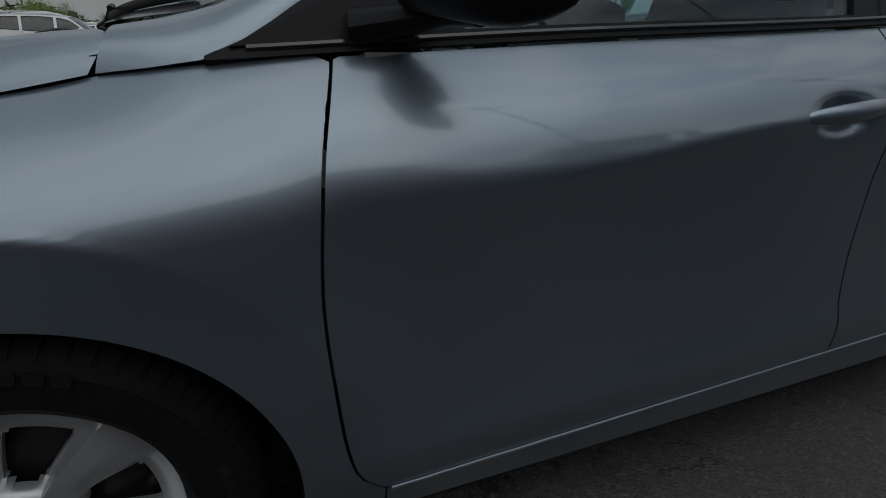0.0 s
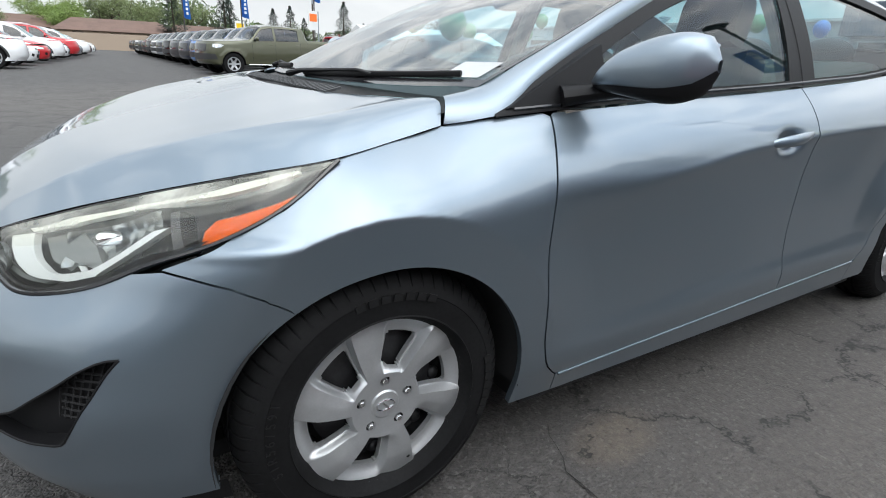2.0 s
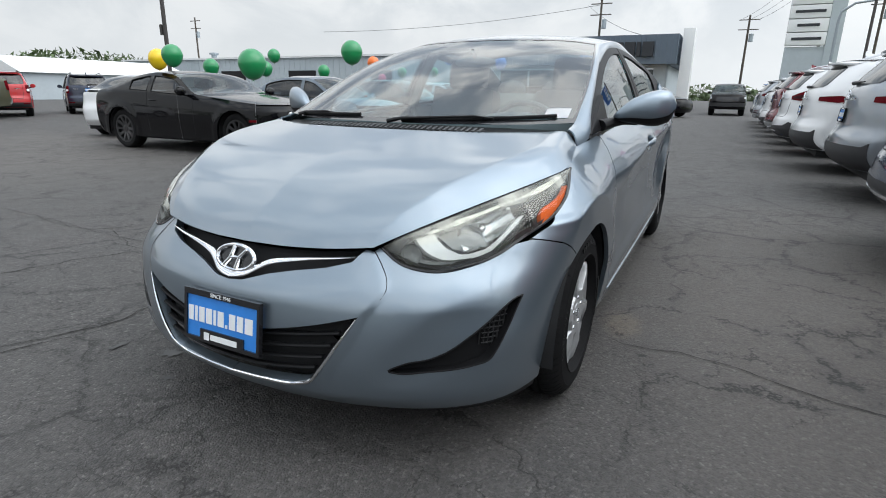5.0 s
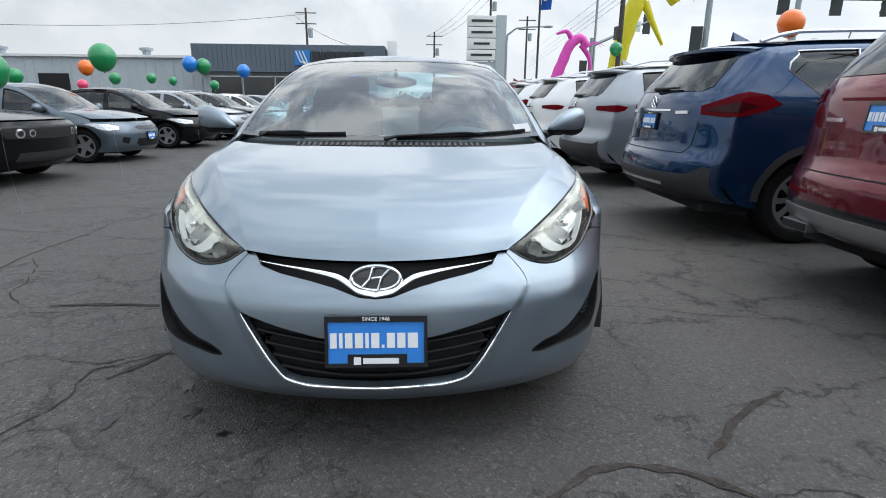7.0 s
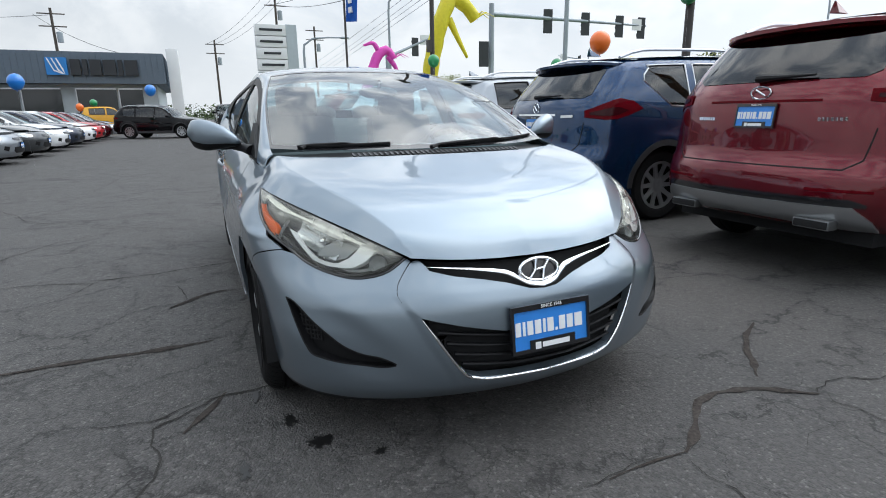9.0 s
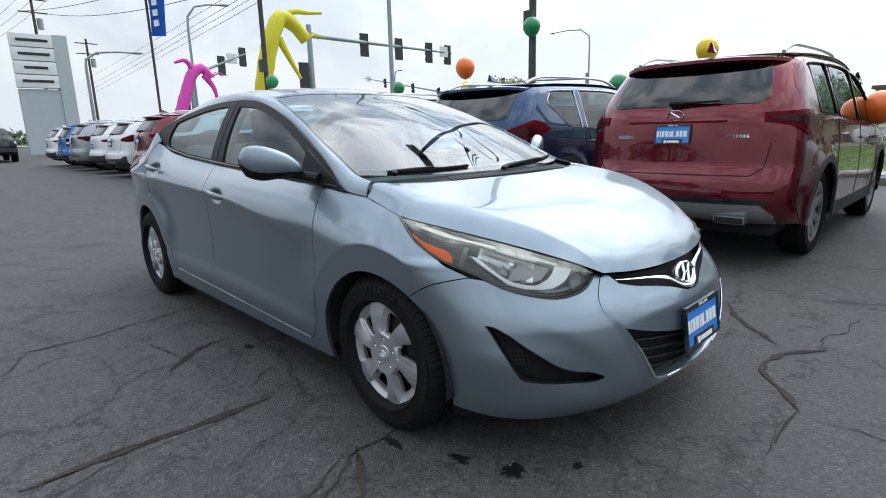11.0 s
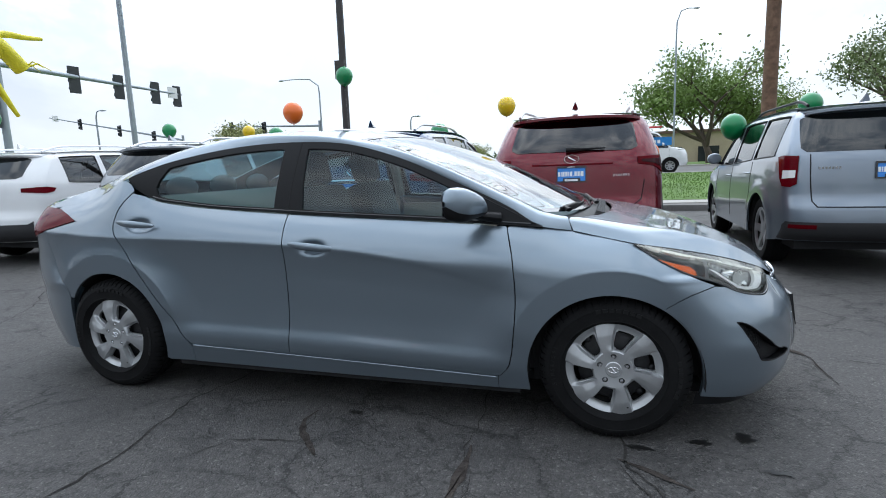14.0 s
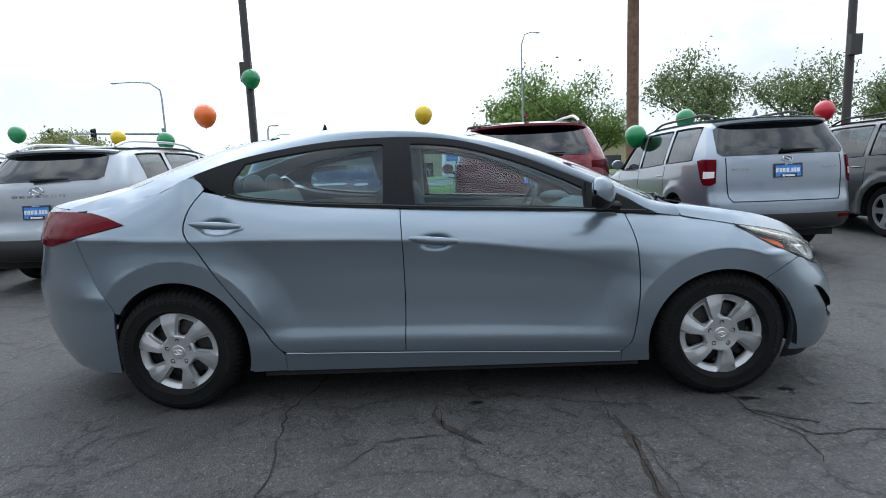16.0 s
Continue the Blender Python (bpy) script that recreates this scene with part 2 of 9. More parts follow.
def sheet(bm, P, close_u=False, close_v=False):
    """Quads over a grid of points P[i][j]."""
    nu, nv = len(P), len(P[0])
    v = [[bm.verts.new(tuple(P[i][j])) for j in range(nv)] for i in range(nu)]
    for i in range(nu if close_u else nu - 1):
        for j in range(nv if close_v else nv - 1):
            a, b, c, d = v[i][j], v[(i + 1) % nu][j], v[(i + 1) % nu][(j + 1) % nv], v[i][(j + 1) % nv]
            ring = []
            for q in (a, b, c, d):
                if q not in ring:
                    ring.append(q)
            if len(ring) > 2:
                bm.faces.new(ring)
    return v


def box(bm, x0, x1, y0, y1, z0, z1, m=None):
    r = bmesh.ops.create_cube(bm, size=1.0)["verts"]
    for v in r:
        v.co = Vector((x0 + (v.co.x + 0.5) * (x1 - x0), y0 + (v.co.y + 0.5) * (y1 - y0), z0 + (v.co.z + 0.5) * (z1 - z0)))
        if m is not None:
            v.co = m @ v.co
    return r


def tube(bm, pts, radius, sides=10, caps=True, squash=1.0):
    """A round bar along points; radius may be a list; squash flattens it upwards."""
    pts = [Vector(p) for p in pts]
    rad = radius if isinstance(radius, (list, tuple)) else [radius] * len(pts)
    rings = []
    up = None
    for i, p in enumerate(pts):
        d = (pts[min(i + 1, len(pts) - 1)] - pts[max(i - 1, 0)]).normalized()
        if up is None:
            up = Vector((0, 0, 1)) if abs(d.z) < 0.9 else Vector((1, 0, 0))
        a = d.cross(up).normalized()
        b = a.cross(d).normalized()
        up = b
        rings.append([bm.verts.new(p + (a * math.cos(t) + b * math.sin(t) * squash) * rad[i]) for t in [2 * math.pi * k / sides for k in range(sides)]])
    for r, s in zip(rings, rings[1:]):
        for k in range(sides):
            bm.faces.new((r[k], r[(k + 1) % sides], s[(k + 1) % sides], s[k]))
    if caps:
        bm.faces.new(rings[0][::-1])
        bm.faces.new(rings[-1])


def lathe(bm, profile, segs=48, axis="y", m=None, close=False):
    """Turns a profile of (radius, along) round an axis."""
    P = []
    for k in range(segs):
        t = 2 * math.pi * k / segs
        row = []
        for r, a in profile:
            v = Vector((r * math.cos(t), a, r * math.sin(t))) if axis == "y" else Vector((r * math.cos(t), r * math.sin(t), a))
            row.append(m @ v if m is not None else v)
        P.append(row)
    sheet(bm, P, close_u=True, close_v=close)


def ball(bm, center, r, segs=20, rings=14):
    res = bmesh.ops.create_uvsphere(bm, u_segments=segs, v_segments=rings, radius=1.0)["verts"]
    rr = r if isinstance(r, (tuple, list)) else (r, r, r)
    for v in res:
        v.co = Vector((center[0] + v.co.x * rr[0], center[1] + v.co.y * rr[1], center[2] + v.co.z * rr[2]))
    return res


def normals_of(fmap, uv, e=1e-3):
    a = fmap(uv + np.array([e, 0])) - fmap(uv - np.array([e, 0]))
    b = fmap(uv + np.array([0, e])) - fmap(uv - np.array([0, e]))
    n = np.cross(a, b)
    return n / np.maximum(np.linalg.norm(n, axis=1, keepdims=True), 1e-12)


def panel(name, fmap, outline, mat, parent=None, step=0.03, holes=(), side=1, stretch=(1.0, 1.0), skirt=0.018, lift=0.0, heart=(0.0, 0.0, 0.55), label="", weld=False):
    """A sheet-metal panel: the surface fmap(u, v) inside an outline, less its holes, with its edge turned inwards.
    side -1 mirrors it across the car."""
    k = np.array(stretch)
    loops = [resample(np.array(l, float) * k, step) for l in (outline, *holes)]
    allp, edges = [], []
    for l in loops:
        s = len(allp)
        allp += [tuple(q) for q in l]
        edges += [(s + i, s + (i + 1) % len(l)) for i in range(len(l))]
    lo, hi = loops[0].min(0), loops[0].max(0)
    gx, gy = np.meshgrid(np.arange(lo[0] + step * 0.4137, hi[0], step), np.arange(lo[1] + step * 0.5871, hi[1], step))
    grid = np.c_[gx.ravel(), gy.ravel()]
    keep = inside(grid, loops[0])
    for l in loops[1:]:
        keep &= ~inside(grid, l)
    grid = grid[keep]
    if len(grid):
        border = np.array(allp)
        near = np.array([np.min(np.sum((border - g) ** 2, axis=1)) for g in grid])
        grid = grid[near > (0.45 * step) ** 2]
    pts = [Vector(q) for q in allp] + [Vector(q) for q in grid]
    ov, _, of, *_ = delaunay_2d_cdt(pts, edges, [], 0, 1e-6)
    uv = np.array([tuple(v) for v in ov])
    tri = np.array([(f[0], f[i], f[i + 1]) for f in of for i in range(1, len(f) - 1)])
    cen = uv[tri].mean(1)
    ok = inside(cen, loops[0]) | inside(cen + [1.7e-5, 3.1e-5], loops[0])
    for l in loops[1:]:
        ok &= ~inside(cen, l)
    tri = tri[ok]
    uvr = uv / k
    co = fmap(uvr)
    nn = normals_of(fmap, uvr)
    if np.sum((co - np.array(heart)) * nn) < 0:
        nn = -nn
    co = co + nn * lift
    if side < 0:
        co, nn = co * [1, -1, 1], nn * [1, -1, 1]
    a, b, c = co[tri[:, 0]], co[tri[:, 1]], co[tri[:, 2]]
    flip = np.sum(np.cross(b - a, c - a) * nn[tri[:, 0]], axis=1) < 0
    tri[flip] = tri[flip][:, ::-1]
    count = {}
    for f in tri:
        for i in range(3):
            e = (f[i], f[(i + 1) % 3])
            count[e] = 1
    border = [e for e in count if (e[1], e[0]) not in count]
    verts, norms, faces = list(co), list(nn), [tuple(f) for f in tri]
    if skirt and weld:
        low = {}
        for i in sorted({e[0] for e in border}):
            low[i] = len(verts)
            verts.append(co[i] - nn[i] * skirt)
            norms.append(nn[i])
        faces += [(j, i, low[i], low[j]) for i, j in border]
    elif skirt:
        for i, j in border:
            ed = co[j] - co[i]
            w = np.cross(ed, nn[i])
            w = w / max(np.linalg.norm(w), 1e-9)
            s = len(verts)
            verts += [co[i], co[j], co[j] - nn[j] * skirt - w * 0.1 * skirt, co[i] - nn[i] * skirt - w * 0.1 * skirt]
            norms += [w, w, w, w]
            faces.append((s + 1, s, s + 3, s + 2))
    return link_mesh(name, verts, faces, mat, parent, norms, label)


def both(fn):
    """Builds a part for either side of a car."""
    return [fn(1), fn(-1)]


def coons(e0, e1, e2, e3):
    """Surface between four curves: e0 u at v=0, e1 u at v=1, e2 v at u=0, e3 v at u=1."""
    def f(q):
        q = np.clip(np.asarray(q, float), -0.02, 1.02)
        u, v = q[:, 0], q[:, 1]
        uu, vv = u[:, None], v[:, None]
        p00, p10, p01, p11 = e0(np.array([0.0]))[0], e0(np.array([1.0]))[0], e1(np.array([0.0]))[0], e1(np.array([1.0]))[0]
        return ((1 - vv) * e0(u) + vv * e1(u) + (1 - uu) * e2(v) + uu * e3(v)
                - ((1 - uu) * (1 - vv) * p00 + uu * (1 - vv) * p10 + (1 - uu) * vv * p01 + uu * vv * p11))
    return f


UNIT = [(0, 0), (1, 0), (1, 1), (0, 1)]


def full(fmap, name, mat, parent, nu=24, nv=24, lift=0.0, skirt=0.0, heart=(0.0, 0.0, 0.55), u=(-1.0, 1.0), label=""):
    """A patch given for the half y > 0 over u in 0..1, built whole across the car."""
    us, vs = np.linspace(u[0], u[1], nu), np.linspace(0, 1, nv)
    U, V = np.meshgrid(us, vs, indexing="ij")
    q = np.c_[np.abs(U).ravel(), V.ravel()]
    qq = np.clip(q, [0.004, 0.002], 0.998)
    co, nn = fmap(q), normals_of(fmap, qq, 1.5e-3)
    if np.sum((co - np.array(heart)) * nn) < 0:
        nn = -nn
    nn[np.abs(U).ravel() < 1e-6, 1] = 0
    nn /= np.linalg.norm(nn, axis=1, keepdims=True)
    co = co + nn * lift
    s = np.where(U.ravel() < 0, -1, 1)[:, None]
    co, nn = co * np.c_[np.ones_like(s), s, np.ones_like(s)], nn * np.c_[np.ones_like(s), s, np.ones_like(s)]
    faces = []
    for i in range(nu - 1):
        for j in range(nv - 1):
            a, b, c, d = i * nv + j, (i + 1) * nv + j, (i + 1) * nv + j + 1, i * nv + j + 1
            n = np.cross(co[b] - co[a], co[d] - co[a])
            if np.dot(n, n) < 1e-14:
                n = np.cross(co[c] - co[b], co[d] - co[c])
            faces.append((a, b, c, d) if np.dot(n, nn[b]) > 0 else (d, c, b, a))
    verts, norms = list(co), list(nn)
    if skirt:
        rim = [i * nv for i in range(nu)] + [(nu - 1) * nv + j for j in range(1, nv)] + [i * nv + nv - 1 for i in range(nu - 2, -1, -1)] + [j for j in range(nv - 2, 0, -1)]
        for i, j in zip(rim, rim[1:] + rim[:1]):
            w = np.cross(co[j] - co[i], nn[i])
            w = w / max(np.linalg.norm(w), 1e-9)
            k = len(verts)
            verts += [co[i], co[j], co[j] - nn[j] * skirt, co[i] - nn[i] * skirt]
            norms += [w] * 4
            faces.append((k, k + 1, k + 2, k + 3))
    return link_mesh(name, verts, faces, mat, parent, norms, label)


# ---- wheels ----
def tyre_mesh(bm, R=0.315, rim=0.203, w=0.195, blocks=64):
    """Tyre turned about y, outer side at +y, with grooves round it and cut shoulders."""
    h = w / 2
    prof = [(rim - 0.012, -h + 0.03), (rim, -h + 0.012), (rim + 0.02, -h - 0.004), (rim + 0.055, -h - 0.012), (R - 0.035, -h - 0.004), (R - 0.012, -h + 0.014)]
    tread = [(R - 0.004, -h + 0.03), (R, -h + 0.045), (R, -0.042), (R - 0.009, -0.040), (R - 0.009, -0.031), (R + 0.001, -0.029),
             (R + 0.001, -0.006), (R - 0.008, -0.005), (R - 0.008, 0.005), (R + 0.001, 0.006), (R + 0.001, 0.029), (R - 0.009, 0.031),
             (R - 0.009, 0.040), (R, 0.042), (R, h - 0.045), (R - 0.004, h - 0.03)]
    out = [(R - 0.012, h - 0.014), (R - 0.035, h + 0.004), (R - 0.05, h + 0.0095), (R - 0.052, h + 0.008), (R - 0.095, h + 0.010), (R - 0.098, h + 0.013), (rim + 0.012, h + 0.004), (rim + 0.002, h - 0.006), (rim, h - 0.012), (rim - 0.012, h - 0.03)]
    P = []
    for k in range(blocks * 2):
        t = 2 * math.pi * (k // 2 + (0.0 if k % 2 == 0 else 0.82)) / blocks
        P.append([(r * math.cos(t), a, r * math.sin(t)) for r, a in prof + tread + out])
        if k % 2 == 1:
            for tt in (0.84, 0.98):
                t2 = 2 * math.pi * (k // 2 + tt) / blocks
                P.append([((r - (0.008 if abs(a) > 0.043 and r > R - 0.03 else 0.0)) * math.cos(t2), a,
                           (r - (0.008 if abs(a) > 0.043 and r > R - 0.03 else 0.0)) * math.sin(t2)) for r, a in prof + tread + out])
    sheet(bm, P, close_u=True)


def disc_panel(name, height, r0, r1, holes, mat, parent, step=0.012, back=0.02, label=""):
    """A dished disc facing +y: height(x, z) gives y; holes are polygons in (x, z)."""
    ring = [(r1 * math.cos(2 * math.pi * k / 72), r1 * math.sin(2 * math.pi * k / 72)) for k in range(72)]

    def f(q):
        return np.c_[q[:, 0], height(q[:, 0], q[:, 1]), q[:, 1]]
    hs = list(holes)
    if r0 > 0:
        hs.append([(r0 * math.cos(2 * math.pi * k / 24), r0 * math.sin(2 * math.pi * k / 24)) for k in range(24)])
    return panel(name, f, ring, mat, parent, step=step, holes=hs, skirt=back, heart=(0, -1, 0), label=label, weld=True)


def polar(pts):
    return [(r * math.cos(radians(a)), r * math.sin(radians(a))) for r, a in pts]


def cap_dome(r):
    return 0.094 - 0.30 * np.maximum(r - 0.15, 0) ** 1.1 - 0.008 * smooth(0.10, 0.03, r)


BLADES = []


def hubcap_blades():
    """Outer ring of the wheel cover: six blades, each with a steep edge, a flat face and a bevelled flank, and scooped openings between."""
    offs = [0.0, 0.7, 1.4, 2.2, 3.2, 6, 9, 12, 15, 17] + [17 + 0.8125 * k for k in range(1, 17)] + [31, 32, 33, 34.5, 36, 38, 40.5, 44, 48, 51.5, 54, 55.5, 57, 58, 59, 59.5]
    radii = [0.079, 0.083, 0.087, 0.091, 0.096, 0.101, 0.107, 0.114, 0.122, 0.130, 0.138, 0.146, 0.152, 0.157, 0.162, 0.167, 0.173, 0.180, 0.187, 0.194, 0.200, 0.205, 0.209, 0.213, 0.216, 0.217]
    a = np.array(offs)
    blade = smooth(0.0, 2.2, a) * (1 - smooth(25.5, 30.0, a))
    flute = np.clip((a - 14) / 11.5, 0, 1) * blade
    bm = bmesh.new()
    rows = []
    for r in radii:
        scoop = 0.026 * (1 - blade) * smooth(0.079, 0.098, r) * smooth(0.209, 0.170, r)
        y = cap_dome(r) - scoop - 0.0085 * flute * smooth(0.08, 0.11, r) * smooth(0.214, 0.195, r) - 0.007 * smooth(0.208, 0.217, r)
        row = []
        for k in range(6):
            for o, h in zip(offs, y):
                t = radians(60 * k + o + 70.0 * (r - 0.12))
                row.append(bm.verts.new((r * math.cos(t), float(h), r * math.sin(t))))
        rows.append(row)
    n, m = len(offs), len(offs) * 6
    for i in range(len(radii) - 1):
        rm = (radii[i] + radii[i + 1]) / 2
        for j in range(m):
            o = (offs[j % n] + (offs[j % n + 1] if j % n + 1 < n else 60.0)) / 2
            lo, hi = (37.0, 54.0) if rm < 0.091 else (33.5, 56.5) if rm < 0.096 or rm > 0.162 else (30.5, 58.5)
            if 0.087 < rm < 0.167 and lo < o < hi:
                continue
            bm.faces.new((rows[i][j], rows[i + 1][j], rows[i + 1][(j + 1) % m], rows[i][(j + 1) % m]))
    rim = [e for e in bm.edges if e.is_boundary]
    ext = bmesh.ops.extrude_edge_only(bm, edges=rim)["geom"]
    for v in ext:
        if isinstance(v, bmesh.types.BMVert):
            v.co.y -= 0.014
    bmesh.ops.recalc_face_normals(bm, faces=bm.faces[:])
    if sum(f.normal.y for f in bm.faces) < 0:
        bmesh.ops.reverse_faces(bm, faces=bm.faces[:])
    for f in bm.faces:
        f.smooth = True
    for e in bm.edges:
        if len(e.link_faces) == 2 and e.calc_face_angle(0) > radians(34):
            e.smooth = False
    me = bpy.data.meshes.new("hubcap")
    bm.to_mesh(me)
    bm.free()
    me.materials.append(HUBCAP)
    return me


def hubcap_wheel(parent, m, fine=True):
    """Steel wheel with a six-petal silver cover; outer face at +y of m."""
    w = new("wheel")
    w.parent = parent
    w.matrix_local = m
    bm = bmesh.new()
    tyre_mesh(bm)
    tyre = part("tyre", bm, RUBBER, w, "black all-season tyre")
    bm = bmesh.new()
    lathe(bm, [(0.203, 0.085), (0.195, 0.07), (0.19, 0.0), (0.17, -0.02), (0.15, 0.025), (0.10, 0.045), (0.06, 0.035), (0.0, 0.035)], 48)
    lathe(bm, [(0.206, 0.085), (0.206, -0.09), (0.18, -0.09), (0.0, -0.06)], 48)
    for k in range(8):
        a = 2 * math.pi * k / 8
        ball(bm, (0.155 * math.cos(a), 0.026, 0.155 * math.sin(a)), (0.017, 0.012, 0.017), 8, 6)
    part("steel_rim", bm, STEEL, w, "dark pressed steel rim")

    holes = []
    for k in range(5):
        c = polar([(0.058, 90 + 72 * k)])[0]
        holes.append([(c[0] + 0.0125 * math.cos(t), c[1] + 0.0125 * math.sin(t)) for t in [2 * math.pi * i / 14 for i in range(14)]])
    if not BLADES:
        BLADES.append(hubcap_blades())
    cap = new("hubcap", BLADES[0])
    cap.parent = w
    cap["label"] = "six-spoke silver plastic wheel cover"
    disc_panel("hub_plate", lambda x, z: cap_dome(np.hypot(x, z)), 0.034, 0.0795, holes, HUBCAP, w, 0.007, 0.012)
    for k in range(5):
        c = polar([(0.058, 90 + 72 * k)])[0]
        bm = bmesh.new()
        lathe(bm, [(0.0, 0.092), (0.006, 0.0915), (0.0085, 0.088), (0.0092, 0.07)], 6, m=Matrix.Translation((c[0], 0, c[1])))
        part("lug_nut", bm, CHROME, w)
        bm = bmesh.new()
        lathe(bm, [(0.0126, 0.083), (0.0118, 0.068), (0.0, 0.066)], 14, m=Matrix.Translation((c[0], 0, c[1])))
        part("lug_well", bm, STEEL, w)
    bm = bmesh.new()
    lathe(bm, [(0.0345, 0.078), (0.0345, 0.0865), (0.031, 0.0895), (0.0, 0.0905)], 32)
    part("centre_cap", bm, HUBCAP, w)
    bm = bmesh.new()
    ov = [(0.021 * math.cos(t), 0.0915, 0.0125 * math.sin(t)) for t in [2 * math.pi * k / 28 for k in range(29)]]
    tube(bm, ov, 0.0016, 6)
    tube(bm, [(-0.007, 0.0915, -0.008), (0.007, 0.0915, 0.008)], 0.0022, 6)
    part("cap_badge", bm, CHROME, w)
    bm = bmesh.new()
    tube(bm, [(0.0 + 0.183 * math.cos(radians(-110)), 0.06, 0.183 * math.sin(radians(-110))), (0.172 * math.cos(radians(-110)), 0.09, 0.172 * math.sin(radians(-110)))], 0.0045, 8)
    part("valve", bm, BLACK_TRIM, w)
    if fine:
        side_text(w, "195/65R15", 0.253, 20, 0.026)
        for a0, n, sp, hgt in ((112, 7, 6.0, 0.016), (200, 7, 5.2, 0.016)):
            for k in range(n):
                bm = bmesh.new()
                a = radians(a0 - k * sp)
                mm = Matrix.Translation((0.262 * math.cos(a), 0.1085, 0.262 * math.sin(a))) @ Euler((0, -a, 0)).to_matrix().to_4x4()
                box(bm, -hgt / 2, hgt / 2, -0.002, 0.002, -0.010, 0.010, mm)
                part("raised_mark", bm, RUBBER_PRINT, w)
    return w


RUBBER_PRINT = material("tyre_lettering", (0.0125, 0.0125, 0.013), 0.5, spec=0.2, grain=0.15, scale=200)


def letters(text, size, mat, parent, m, name="lettering", align="CENTER", depth=0.0006):
    cu = bpy.data.curves.new(name, "FONT")
    cu.body, cu.size, cu.extrude, cu.align_x, cu.align_y = text, size, depth, align, "CENTER"
    cu.materials.append(mat)
    ob = new(name, cu)
    ob.parent = parent
    ob.matrix_local = m
    return ob


def side_text(parent, text, r, start, size):
    """Raised characters round the tyre's outer side."""
    for i, ch in enumerate(text):
        a = radians(start - i * 4.6)
        c = Vector((r * math.cos(a), 0.1085, r * math.sin(a)))
        m = Matrix.Translation(c) @ Matrix.Rotation(-(a - math.pi / 2), 4, "Y") @ Matrix(((-1, 0, 0, 0), (0, 0, 1, 0), (0, 1, 0, 0), (0, 0, 0, 1)))
        letters(ch, size, RUBBER_PRINT, parent, m)


# ---- the silver sedan: its surfaces, for the half y > 0, nose towards +x ----
CREASE_Z = spline([-1.9, -1.0, -0.47, 0.14, 0.46, 0.85, 1.1, 1.35, 1.5, 1.7], [0.90, 0.866, 0.852, 0.817, 0.774, 0.727, 0.705, 0.692, 0.66, 0.56])
CREASE_Y = spline([-2.0, -1.65, -1.35, -0.8, 0.0, 0.85, 1.2, 1.4, 1.56, 1.72], [0.775, 0.853, 0.879, 0.886, 0.888, 0.884, 0.886, 0.885, 0.872, 0.845])
BELT_Z = spline([-1.95, -1.6, -1.4, -1.235, -1.15, -1.05, -0.82, -0.24, 0.61, 1.06, 1.19, 1.43, 1.7], [1.02, 1.055, 1.108, 1.176, 1.117, 1.07, 1.033, 0.988, 0.940, 0.909, 0.893, 0.845, 0.70])
BELT_Y = spline([-1.95, -1.6, -1.15, -0.24, 0.61, 1.06, 1.19, 1.43, 1.7], [0.66, 0.735, 0.765, 0.785, 0.782, 0.772, 0.762, 0.795, 0.80])
LOWER = spline([-0.75, -0.62, -0.55, -0.505, -0.475, -0.40, -0.30, -0.16, -0.06, 0.0], [-0.05, -0.030, -0.016, -0.0075, -0.0055, -0.0185, -0.0235, -0.0215, -0.0115, 0.0])
LOWER_END = spline([-0.75, -0.6, -0.45, -0.3, -0.16, -0.06, 0.0], [-0.062, -0.036, -0.020, -0.0135, -0.0085, -0.004, 0.0])
FRONT_ARCH, REAR_ARCH, ARCH_R = (1.345, 0.288), (-1.328, 0.318), 0.356


def side_base(x, z):
    """The flank without its wheel flares: crease, shoulder and hollow lower doors."""
    zc, yc, zb, yb = CREASE_Z(x), CREASE_Y(x), BELT_Z(x), BELT_Y(x)
    zb = np.maximum(zb, zc + 0.06)
    t = (z - zc) / (zb - zc)
    lin = 0.06 + 0.36 * smooth(0.85, 0.05, x)
    up = yc - (yc - yb) * (lin * t + (1 - lin) * t * t * np.sign(t))
    sharp = smooth(1.30, 0.15, x) * 0.75 + 0.25
    w = (z - zc) * (0.62 / np.maximum(zc - 0.20, 0.3))
    low = LOWER(w) * (sharp + (1 - sharp) * smooth(-0.40, -0.58, w))
    ends = np.maximum(smooth(0.80, 1.15, x), smooth(-1.55, -1.75, x))
    dn = yc + low * (1 - ends) + LOWER_END(w) * ends
    wide = 0.022 + 0.091 * smooth(0.45, 1.05, x)
    s = smooth(-wide, wide, z - zc)
    return up * s + dn * (1 - s)


FLARE_R = 0.458


